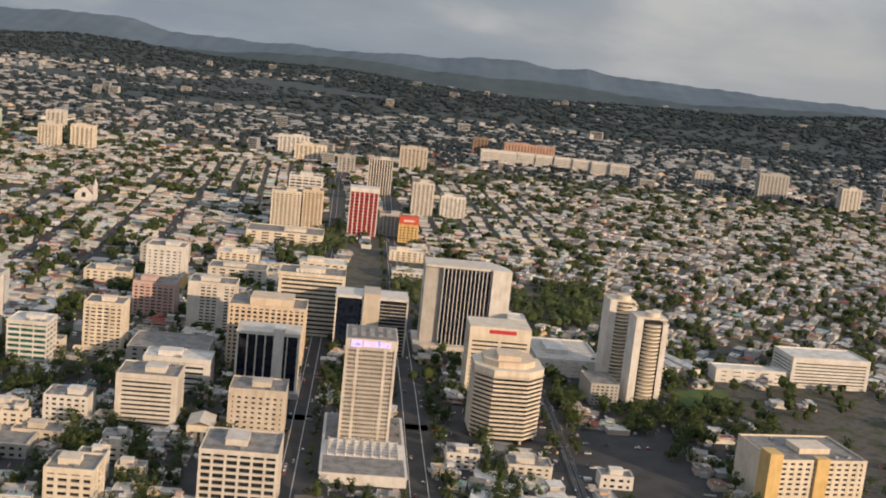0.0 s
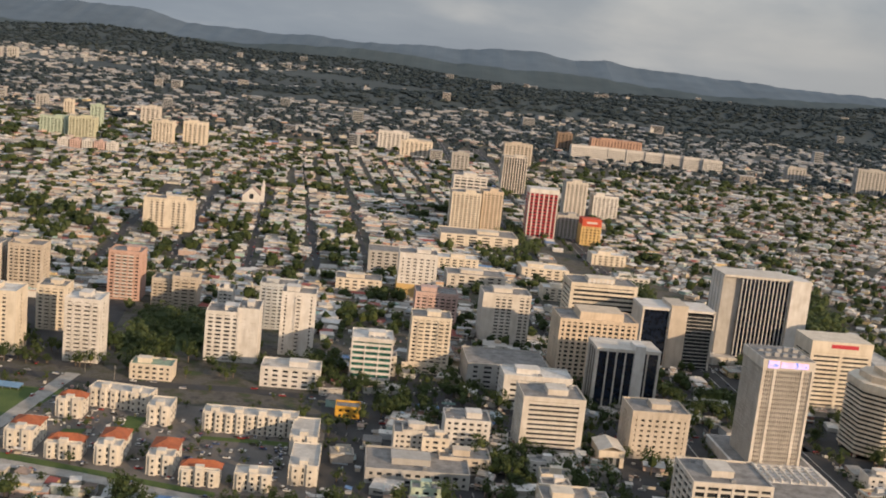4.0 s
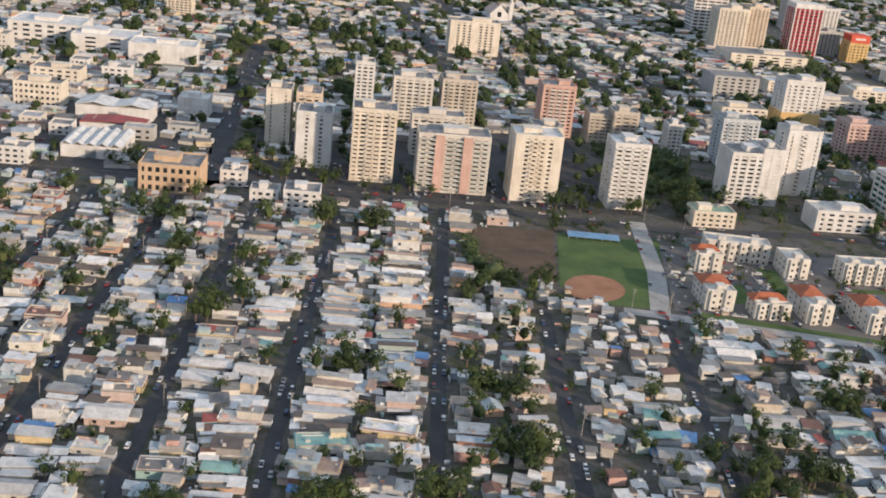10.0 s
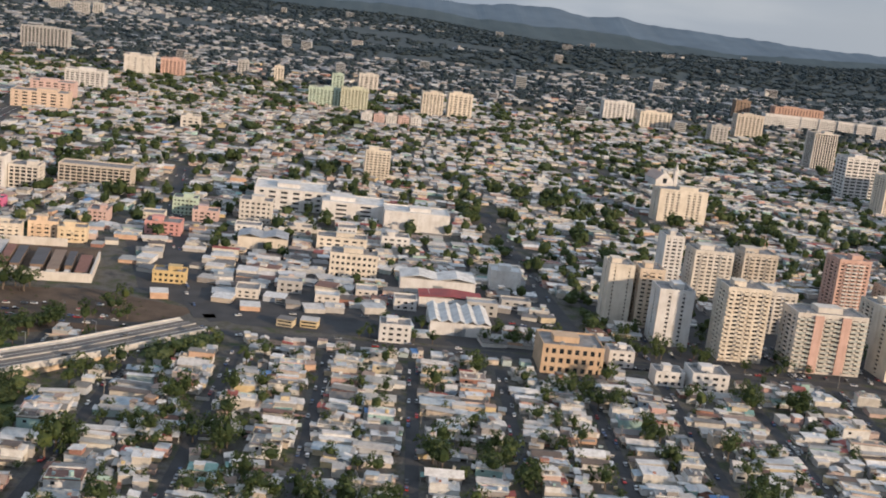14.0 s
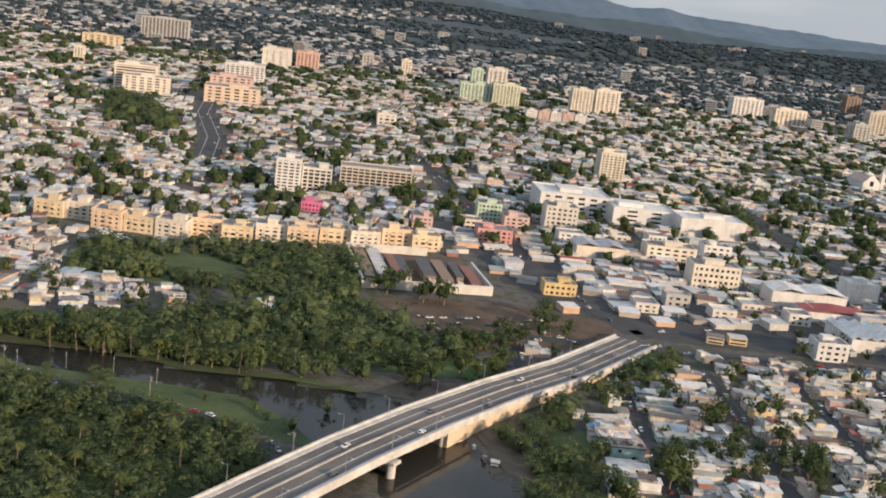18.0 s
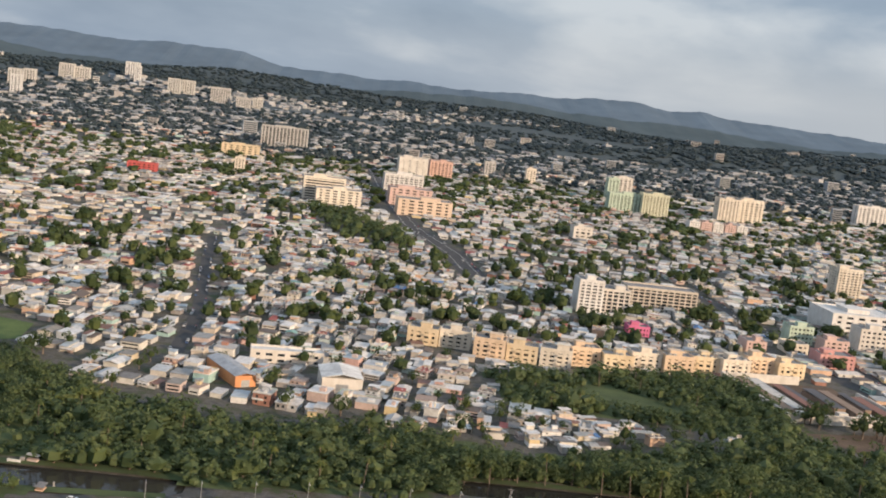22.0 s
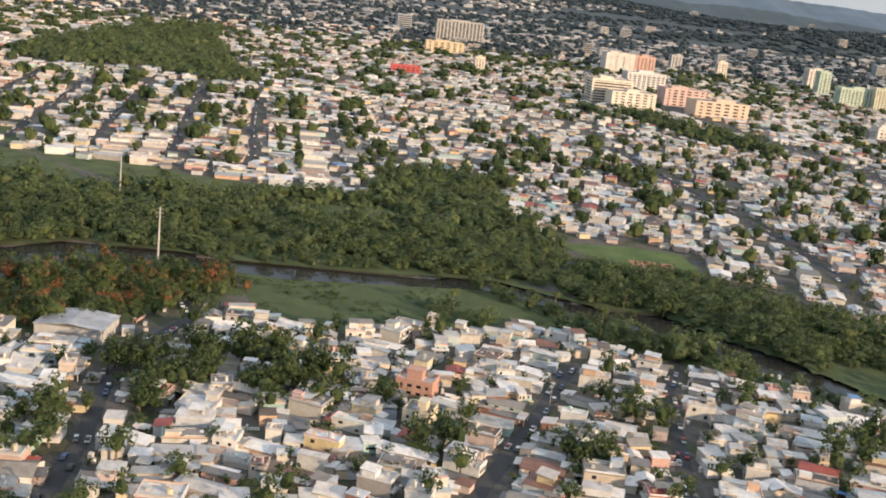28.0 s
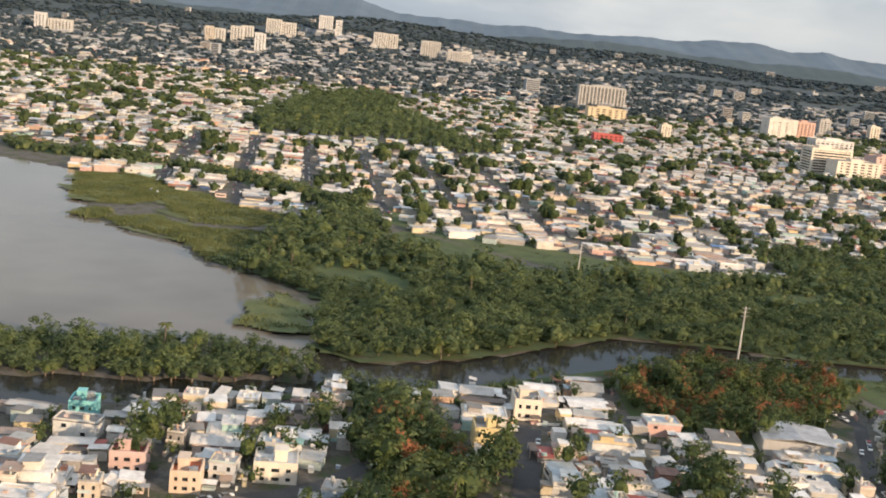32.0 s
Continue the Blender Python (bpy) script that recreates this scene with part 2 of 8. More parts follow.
def land_rows(x, y):
    """Height of the dry land at arrays of places."""
    z = 0.006 * np.clip(y - 1400, 0, 900) + 0.008 * np.clip(y - 2300, 0, 2400)
    roll = 0.5 + 0.5 * np.sin(x / 310.0 + 1.3 * np.sin(y / 420.0)) * np.cos(y / 260.0 + x / 900.0)
    z += np.clip((y - 2000) / 900, 0, 1) * roll * 14
    fine = 3 * np.sin(x / 83.0 + 2 * np.sin(y / 90)) + 2 * np.sin(x / 37.0 + y / 31.0)
    z += 27 * np.exp(-((x + 1480) / 430) ** 2 - ((y - 2640) / 300) ** 2)
    for line, high, wide, bend in RANGES:
        crest = line + 190 * np.sin(x / 640.0 + bend) + 70 * np.sin(x / 230.0 + 2 * bend)
        top = high * (0.62 + 0.30 * np.sin(x / 410.0 + 2.6 * bend) + 0.14 * np.sin(x / 150.0 + bend))
        west = 0.3 + 0.7 * np.clip((x + 750) / 500, 0, 1) if line < 2500 else 1.0
        z += west * np.clip(top + 0.35 * fine, 0, None) * np.exp(-((y - crest) / wide) ** 2)
    return z


def land(x, y):
    return 0.0 if y < 1300 else float(land_rows(np.array([x], dtype=float), np.array([y], dtype=float))[0])


LAGOON = [(-2400, 760), (-1500, 712), (-1379, 657), (-1336, 638), (-1321, 579), (-1294, 522), (-1267, 509), (-1249, 472), (-1236, 470), (-1214, 450), (-1209, 434),
          (-1209, 396), (-1196, 386), (-1171, 397), (-1125, 433), (-1096, 431), (-1067, 427), (-1031, 428), (-1003, 432), (-972, 412), (-956, 413), (-944, 397),
          (-930, 382), (-914, 357), (-900, 351), (-874, 353), (-854, 351)]
LAGOON += [(-856, 344), (-884, 341), (-904, 340), (-935, 363), (-956, 387), (-980, 404), (-1003, 422), (-1031, 418), (-1062, 414), (-1092, 420), (-1113, 415),
           (-1134, 401), (-1168, 379), (-1193, 369), (-1222, 355), (-1264, 342), (-1500, 330), (-2400, 300)]
MANGROVE_SPIT = [(-1700, 372), (-1500, 385), (-1400, 384), (-1278, 381), (-1255, 391), (-1225, 396), (-1208, 381), (-1204, 371), (-1236, 362), (-1269, 357), (-1400, 352), (-1700, 345)]
REED_ISLE = [(-1228, 410), (-1228, 434), (-1223, 449), (-1219, 440), (-1216, 432), (-1212, 427), (-1213, 418), (-1208, 409), (-1217, 406)]
REEDS = [(-1334, 630), (-1319, 572), (-1305, 562), (-1296, 562), (-1286, 580), (-1278, 560), (-1264, 538), (-1253, 541), (-1235, 546), (-1221, 557), (-1224, 570), (-1248, 578), (-1268, 592), (-1272, 606), (-1284, 604), (-1294, 626), (-1313, 640)]
REED_TONGUE = [(-1297, 534), (-1290, 524), (-1268, 512), (-1257, 497), (-1251, 482), (-1239, 472), (-1232, 490), (-1226, 520), (-1232, 536), (-1248, 533), (-1266, 530), (-1280, 546)]
REED_ISLET = [(-1309, 534), (-1308, 546), (-1299, 550), (-1294, 541), (-1300, 528)]
RIVER = [(-785, 371), (-762, 372), (-732, 372), (-710, 363), (-685, 363), (-664, 358), (-652, 353), (-640, 336), (-634, 318), (-620, 290), (-640, 284), (-655, 296),
         (-660, 314), (-672, 322), (-680, 338), (-692, 350), (-713, 354), (-757, 359), (-785, 364)]
WATERS = [LAGOON, RIVER]

# ---- materials ----
def tree_of(name):
    m = bpy.data.materials.new(name)
    m.use_nodes = True
    t = m.node_tree
    return m, t, t.nodes["Principled BSDF"]


def node(t, kind, **values):
    n = t.nodes.new(kind)
    for key, value in values.items():
        n.inputs[key].default_value = value
    return n


def noise_at(t, scale, detail=3.0, rough=0.55, stretch=None):
    g = t.nodes.new("ShaderNodeNewGeometry")
    n = node(t, "ShaderNodeTexNoise", Scale=scale, Detail=detail, Roughness=rough)
    if stretch:
        m = node(t, "ShaderNodeMapping", Scale=stretch)
        t.links.new(g.outputs["Position"], m.inputs[0])
        t.links.new(m.outputs[0], n.inputs["Vector"])
    else:
        t.links.new(g.outputs["Position"], n.inputs["Vector"])
    return n.outputs[0]


def ramp(t, source, stops, mode="LINEAR"):
    r = t.nodes.new("ShaderNodeValToRGB")
    r.color_ramp.interpolation = mode
    e = r.color_ramp.elements
    while len(e) < len(stops):
        e.new(0.5)
    for el, (p, c) in zip(e, stops):
        el.position, el.color = p, (*c, 1) if len(c) == 3 else c
    t.links.new(source, r.inputs[0])
    return r.outputs[0]


def mixed(t, how, a, b, amount):
    n = t.nodes.new("ShaderNodeMix")
    n.data_type, n.blend_type = "RGBA", how
    for socket, value in ((0, amount), (6, a), (7, b)):
        if isinstance(value, bpy.types.NodeSocket):
            t.links.new(value, n.inputs[socket])
        else:
            n.inputs[socket].default_value = value if socket == 0 else (*value, 1)
    return n.outputs[2]


def bumped(t, bsdf, source, strength, distance):
    b = node(t, "ShaderNodeBump", Strength=strength, Distance=distance)
    t.links.new(source, b.inputs["Height"])
    t.links.new(b.outputs[0], bsdf.inputs["Normal"])


def surface(name, light, dark, size=6.0, grain=0.6, rough=0.85, bump=0.3, metal=0.0, stretch=None):
    """A plain material with stains of about `size` metres and a grain of `grain` metres."""
    m, t, p = tree_of(name)
    big, small = noise_at(t, 1 / size, 4, 0.6, stretch), noise_at(t, 1 / grain, 3, 0.6)
    c = ramp(t, big, [(0.32, dark), (0.66, light)])
    c = mixed(t, "OVERLAY", c, ramp(t, small, [(0.3, (0.36, 0.36, 0.36)), (0.7, (0.62, 0.62, 0.62))]), 0.6)
    t.links.new(c, p.inputs["Base Color"])
    p.inputs["Roughness"].default_value, p.inputs["Metallic"].default_value = rough, metal
    bumped(t, p, small, bump, 0.05)
    return m


PAINTS = {}


def paint(r, g, b, rough=0.75):
    """Masonry paint with rain streaks and patches, kept by colour."""
    key = (r, g, b)
    if key not in PAINTS:
        m, t, p = tree_of("masonry_paint")
        streak, patch = noise_at(t, 1.0, 4, 0.65, (0.55, 0.55, 0.10)), noise_at(t, 0.22, 3)
        c = mixed(t, "MULTIPLY", key, ramp(t, streak, [(0.30, (0.70, 0.67, 0.63)), (0.58, (1, 1, 1))]), 0.5)
        c = mixed(t, "MULTIPLY", c, ramp(t, patch, [(0.30, (0.80, 0.78, 0.75)), (0.62, (1, 1, 1))]), 0.8)
        t.links.new(c, p.inputs["Base Color"])
        p.inputs["Roughness"].default_value = rough
        bumped(t, p, streak, 0.2, 0.03)
        PAINTS[key] = m
    return PAINTS[key]


def palette(name, colours, single, rough=0.8, stain=0.35, size=2.0, metal=0.0):
    """One of the colours for each object, or for each loose piece of a joined mesh, weathered."""
    m, t, p = tree_of(name)
    if single:
        pick = t.nodes.new("ShaderNodeObjectInfo").outputs["Random"]
    else:
        pick = t.nodes.new("ShaderNodeNewGeometry").outputs["Random Per Island"]
    whole, sofar, stops = sum(col[3] if len(col) > 3 else 1.0 for col in colours), 0.0, []
    for col in colours:
        stops.append((sofar / whole, col[:3]))
        sofar += col[3] if len(col) > 3 else 1.0
    c = ramp(t, pick, stops, "CONSTANT")
    dirt, fine = noise_at(t, 1 / size, 4, 0.65), noise_at(t, 2.2, 3, 0.6)
    c = mixed(t, "MULTIPLY", c, ramp(t, dirt, [(0.34, (0.42, 0.38, 0.34)), (0.62, (1, 1, 1))]), stain)
    c = mixed(t, "MULTIPLY", c, ramp(t, fine, [(0.32, (0.70, 0.68, 0.66)), (0.60, (1, 1, 1))]), stain)
    t.links.new(c, p.inputs["Base Color"])
    p.inputs["Roughness"].default_value, p.inputs["Metallic"].default_value = rough, metal
    bumped(t, p, fine, 0.25, 0.04)
    return m


def foliage(name, shades, bloom=None):
    """Leaves: a shade for every leaf, a slower drift from tree to tree, and light passing through."""
    m, t, p = tree_of(name)
    isle = t.nodes.new("ShaderNodeNewGeometry").outputs["Random Per Island"]
    n = len(shades)
    c = ramp(t, isle, [(i / max(1, n - 1), s) for i, s in enumerate(shades)])
    drift = noise_at(t, 0.13, 2, 0.5)
    c = mixed(t, "MULTIPLY", c, ramp(t, drift, [(0.30, (0.55, 0.62, 0.55)), (0.52, (1, 1, 1)), (0.72, (1.3, 1.22, 0.9))]), 0.9)
    if bloom:
        c = mixed(t, "MIX", c, bloom, ramp(t, noise_at(t, 0.15, 3, 0.6), [(0.54, (0, 0, 0)), (0.62, (0.72, 0.72, 0.72))]))
    t.links.new(c, p.inputs["Base Color"])
    p.inputs["Roughness"].default_value = 0.6
    p.inputs["Specular IOR Level"].default_value = 0.25
    tr = t.nodes.new("ShaderNodeBsdfTranslucent")
    t.links.new(c, tr.inputs[0])
    mix = t.nodes.new("ShaderNodeMixShader")
    mix.inputs[0].default_value = 0.38
    t.links.new(p.outputs[0], mix.inputs[1])
    t.links.new(tr.outputs[0], mix.inputs[2])
    t.links.new(mix.outputs[0], t.nodes["Material Output"].inputs[0])
    return m


def glass(name, tint, rough=0.06):
    m, t, p = tree_of(name)
    c = ramp(t, noise_at(t, 0.55, 1), [(0.4, tuple(v * 0.5 for v in tint)), (0.6, tint)])
    t.links.new(c, p.inputs["Base Color"])
    p.inputs["Roughness"].default_value, p.inputs["IOR"].default_value = rough, 1.52
    return m


GLASS = glass("window_glass", (0.035, 0.04, 0.045))
GLASS_BLUE = glass("blue_glass", (0.012, 0.018, 0.035))
GLASS_GREEN = glass("green_glass", (0.05, 0.16, 0.13))
ASPHALT = surface("asphalt", (0.060, 0.060, 0.062), (0.036, 0.036, 0.038), 9, 0.5, 0.9)
WORN_ASPHALT = surface("worn_asphalt", (0.17, 0.155, 0.14), (0.105, 0.097, 0.09), 14, 0.5, 0.9)
CONCRETE = surface("concrete", (0.42, 0.40, 0.37), (0.26, 0.25, 0.23), 5, 0.4)
PALE_CONCRETE = surface("pale_concrete", (0.58, 0.56, 0.52), (0.40, 0.38, 0.35), 4, 0.4)
GRAVEL_ROOF = surface("roof_felt", (0.30, 0.29, 0.28), (0.15, 0.145, 0.14), 3.5, 0.5)
WHITE_ROOF = surface("white_roof_coating", (0.74, 0.73, 0.70), (0.48, 0.47, 0.45), 4, 0.6)
METAL_ROOF = surface("sheet_metal_roof", (0.50, 0.51, 0.52), (0.30, 0.30, 0.31), 3, 0.6, 0.5, 0.3, 0.3)
GALVANISED = surface("galvanised_steel", (0.42, 0.43, 0.44), (0.30, 0.31, 0.32), 1.5, 0.3, 0.45, 0.1, 0.6)
TERRACOTTA = surface("terracotta_tiles", (0.42, 0.13, 0.055), (0.27, 0.085, 0.04), 2.5, 0.4, 0.85, 0.5)
RED_SHEET = surface("red_sheet_metal", (0.36, 0.07, 0.06), (0.22, 0.05, 0.045), 4, 0.5, 0.6)
LAWN = surface("mown_grass", (0.095, 0.135, 0.034), (0.045, 0.085, 0.020), 10, 0.7, 0.95)
ROUGH_GRASS = surface("rough_grass", (0.075, 0.100, 0.032), (0.036, 0.058, 0.018), 9, 0.9, 0.95, 0.6)
REED = surface("reeds", (0.125, 0.140, 0.052), (0.066, 0.088, 0.030), 13, 0.8, 0.95, 0.8)
BARE_EARTH = surface("bare_earth", (0.125, 0.085, 0.055), (0.065, 0.045, 0.030), 9, 0.6, 0.95)
INFIELD = surface("red_clay", (0.36, 0.185, 0.105), (0.27, 0.13, 0.07), 6, 0.5, 0.95)
MUD = surface("mud_bank", (0.12, 0.095, 0.068), (0.06, 0.048, 0.034), 6, 0.5, 0.8, 0.5)
BARK = surface("bark", (0.20, 0.16, 0.12), (0.10, 0.075, 0.055), 1.5, 0.3)
POLE_WOOD = surface("weathered_pole", (0.34, 0.31, 0.27), (0.22, 0.20, 0.17), 2, 0.3)
RUBBER = surface("rubber", (0.025, 0.025, 0.025), (0.018, 0.018, 0.018), 1, 0.2)
LINE_PAINT = surface("road_paint", (0.62, 0.61, 0.57), (0.45, 0.44, 0.41), 2, 0.3)
YELLOW_PAINT = surface("yellow_paint", (0.70, 0.40, 0.05), (0.55, 0.31, 0.04), 3, 0.4)
BLUE_SHEET = surface("blue_sheet", (0.20, 0.34, 0.50), (0.13, 0.24, 0.38), 4, 0.5, 0.6)
TEAL_PAINT = surface("teal_paint", (0.20, 0.55, 0.48), (0.13, 0.40, 0.36), 3, 0.4)
LEAF = foliage("leaves", [(0.044, 0.066, 0.026), (0.063, 0.091, 0.034), (0.086, 0.116, 0.042), (0.112, 0.140, 0.052)])
# Leaf colour blued and paled to stand for distance haze.
HAZED_LEAF = foliage("hazed_leaves", [(0.046, 0.068, 0.086), (0.060, 0.085, 0.103), (0.076, 0.102, 0.118)])
MANGROVE = foliage("mangrove_leaves", [(0.070, 0.098, 0.042), (0.094, 0.128, 0.054), (0.122, 0.158, 0.066), (0.152, 0.182, 0.078)])
FLAME = foliage("flame_tree_leaves", [(0.050, 0.076, 0.026), (0.078, 0.108, 0.036), (0.110, 0.138, 0.048)], (0.34, 0.11, 0.055))
PALM_LEAF = foliage("palm_fronds", [(0.05, 0.07, 0.018), (0.09, 0.115, 0.03), (0.14, 0.145, 0.045)])
WALLS = [(0.38, 0.54, 0.50, 0.45), (0.58, 0.38, 0.33, 0.4), (0.66, 0.53, 0.30, 0.35), (0.36, 0.19, 0.14, 0.35), (0.40, 0.47, 0.55, 0.3), (0.66, 0.64, 0.59), (0.57, 0.53, 0.46), (0.70, 0.69, 0.66), (0.58, 0.50, 0.40), (0.48, 0.46, 0.43), (0.62, 0.58, 0.50), (0.56, 0.43, 0.37, 0.6),
         (0.46, 0.54, 0.52, 0.6), (0.74, 0.73, 0.70), (0.62, 0.53, 0.36, 0.6), (0.35, 0.33, 0.31), (0.58, 0.47, 0.42, 0.7), (0.52, 0.54, 0.56), (0.62, 0.42, 0.29, 0.4), (0.68, 0.65, 0.57), (0.54, 0.52, 0.48)]
ROOFS = [(0.14, 0.27, 0.52, 0.14), (0.22, 0.12, 0.09, 0.6), (0.79, 0.78, 0.76, 1.1), (0.60, 0.58, 0.55), (0.42, 0.42, 0.40, 1.2), (0.77, 0.75, 0.71, 1.1), (0.33, 0.33, 0.32, 1.2), (0.68, 0.64, 0.59), (0.21, 0.20, 0.19, 1.3), (0.50, 0.48, 0.45),
         (0.77, 0.76, 0.74, 1.0), (0.36, 0.10, 0.08, 0.45), (0.44, 0.50, 0.54, 1.1), (0.77, 0.74, 0.69, 1.0), (0.28, 0.26, 0.23, 1.2), (0.72, 0.68, 0.63), (0.15, 0.12, 0.10, 1.0), (0.54, 0.56, 0.57, 1.1), (0.28, 0.46, 0.42, 0.14), (0.40, 0.30, 0.24, 0.6)]
WALL_ONE, WALL_MANY = palette("house_paint", WALLS, True), palette("house_paint_mixed", WALLS, False)
ROOF_ONE, ROOF_MANY = palette("roof_covering", ROOFS, True, 0.65, 0.46), palette("roof_covering_mixed", ROOFS, False, 0.65, 0.46)
# House tones dulled and blued: distance haze and cloud shade put into the paint.
HAZED_WALL = palette("hazed_house_paint", [(0.40, 0.41, 0.42), (0.34, 0.36, 0.38), (0.46, 0.46, 0.45), (0.30, 0.32, 0.33), (0.42, 0.40, 0.38)], False)
HAZED_ROOF = palette("hazed_roof_covering", [(0.46, 0.48, 0.50), (0.38, 0.40, 0.42), (0.54, 0.55, 0.56), (0.28, 0.30, 0.32), (0.40, 0.34, 0.31, 0.5), (0.33, 0.36, 0.38)], False, 0.7, 0.3)
CAR_PAINT = [(0.70, 0.70, 0.69), (0.04, 0.04, 0.045), (0.30, 0.31, 0.32), (0.60, 0.60, 0.58), (0.32, 0.03, 0.03), (0.06, 0.10, 0.22), (0.75, 0.74, 0.72), (0.14, 0.14, 0.14)]
CAR_ONE, CAR_MANY = palette("car_paint", CAR_PAINT, True, 0.3, 0.08), palette("car_paint_mixed", CAR_PAINT, False, 0.3, 0.08)


def ground_material():
    """City ground: pavement, yards and scrub mixed; woods and far fields on the hills, blued for haze."""
    m, t, p = tree_of("city_ground")
    yard = ramp(t, noise_at(t, 0.12, 5, 0.65), [(0.34, (0.045, 0.044, 0.042)), (0.46, (0.105, 0.098, 0.088)), (0.55, (0.070, 0.066, 0.046)), (0.64, (0.044, 0.064, 0.024))])
    # the bluish cast of the far woods is haze mixed into their colour
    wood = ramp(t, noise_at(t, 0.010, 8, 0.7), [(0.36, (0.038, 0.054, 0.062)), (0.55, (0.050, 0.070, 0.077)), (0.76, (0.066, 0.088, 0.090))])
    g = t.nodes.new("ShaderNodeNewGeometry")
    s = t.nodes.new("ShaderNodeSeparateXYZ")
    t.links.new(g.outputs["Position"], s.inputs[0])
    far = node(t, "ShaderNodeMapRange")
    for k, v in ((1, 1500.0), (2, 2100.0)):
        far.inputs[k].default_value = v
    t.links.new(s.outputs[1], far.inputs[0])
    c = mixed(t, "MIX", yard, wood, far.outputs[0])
    c = mixed(t, "OVERLAY", c, ramp(t, noise_at(t, 1.3, 4, 0.6), [(0.3, (0.34, 0.34, 0.34)), (0.7, (0.64, 0.64, 0.64))]), 0.7)
    t.links.new(c, p.inputs["Base Color"])
    p.inputs["Roughness"].default_value = 0.95
    bumped(t, p, noise_at(t, 0.5, 4, 0.6), 0.5, 0.3)
    return m


def water_material(name, dark, light):
    m, t, p = tree_of(name)
    c = ramp(t, noise_at(t, 0.02, 3), [(0.35, dark), (0.65, light)])
    t.links.new(c, p.inputs["Base Color"])
    p.inputs["Roughness"].default_value, p.inputs["IOR"].default_value = 0.08, 1.33
    bumped(t, p, noise_at(t, 0.9, 4, 0.6, (1, 0.5, 1)), 0.25, 0.05)
    return m


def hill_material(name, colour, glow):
    """Plain far backdrop of wooded slopes; evening haze is put in as colour and glow."""
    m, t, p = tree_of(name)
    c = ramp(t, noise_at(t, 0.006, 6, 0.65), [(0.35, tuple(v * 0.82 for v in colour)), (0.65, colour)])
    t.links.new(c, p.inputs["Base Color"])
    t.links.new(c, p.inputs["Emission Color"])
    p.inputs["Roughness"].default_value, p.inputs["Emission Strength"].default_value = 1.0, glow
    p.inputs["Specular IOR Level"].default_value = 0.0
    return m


# blue-grey base and emission imitate airlight in front of the slopes
HAZED_FAR_HILLS, HAZED_MID_HILLS = hill_material("hazed_mountains", (0.078, 0.096, 0.114), 0.92), hill_material("hazed_middle_hills", (0.060, 0.074, 0.080), 0.66)
GROUND = ground_material()
WATER, DARK_WATER = water_material("lagoon_water", (0.15, 0.132, 0.108), (0.20, 0.18, 0.148)), water_material("channel_water", (0.022, 0.022, 0.020), (0.038, 0.036, 0.031))

# ---- which places are taken: a raster of 2 m cells ----
MX, MY, CELL = -2300.0, 120.0, 2.0
GW, GH = 1800, 1250
GX, GY = np.meshgrid(MX + CELL * (np.arange(GW) + 0.5), MY + CELL * (np.arange(GH) + 0.5))
TAKEN = np.zeros((GH, GW), dtype=bool)


def window_of(xs, ys, pad):
    i0, i1 = max(0, int((min(xs) - pad - MX) / CELL)), min(GW, int((max(xs) + pad - MX) / CELL) + 2)
    j0, j1 = max(0, int((min(ys) - pad - MY) / CELL)), min(GH, int((max(ys) + pad - MY) / CELL) + 2)
    return slice(j0, max(j0, j1)), slice(i0, max(i0, i1))


def take_poly(poly, layer=None):
    w = window_of([p[0] for p in poly], [p[1] for p in poly], 2)
    (TAKEN if layer is None else layer)[w] |= inside(poly, GX[w], GY[w])


def take_line(pts, width, layer=None):
    for (x0, y0), (x1, y1) in zip(pts, pts[1:]):
        w = window_of((x0, x1), (y0, y1), width)
        gx, gy = GX[w], GY[w]
        k = np.clip(((gx - x0) * (x1 - x0) + (gy - y0) * (y1 - y0)) / max(1e-6, (x1 - x0) ** 2 + (y1 - y0) ** 2), 0, 1)
        (TAKEN if layer is None else layer)[w] |= np.hypot(gx - x0 - k * (x1 - x0), gy - y0 - k * (y1 - y0)) < width / 2


def take_rect(x, y, w, d, turn, pad=1.5):
    c, s = math.cos(radians(turn)), math.sin(radians(turn))
    q = [(-w / 2 - pad, -pad), (w / 2 + pad, -pad), (w / 2 + pad, d + pad), (-w / 2 - pad, d + pad)]
    take_poly([(x + a * c - b * s, y + a * s + b * c) for a, b in q])


def free(x, y):
    i, j = int((x - MX) / CELL), int((y - MY) / CELL)
    return 0 <= i < GW and 0 <= j < GH and not TAKEN[j, i]


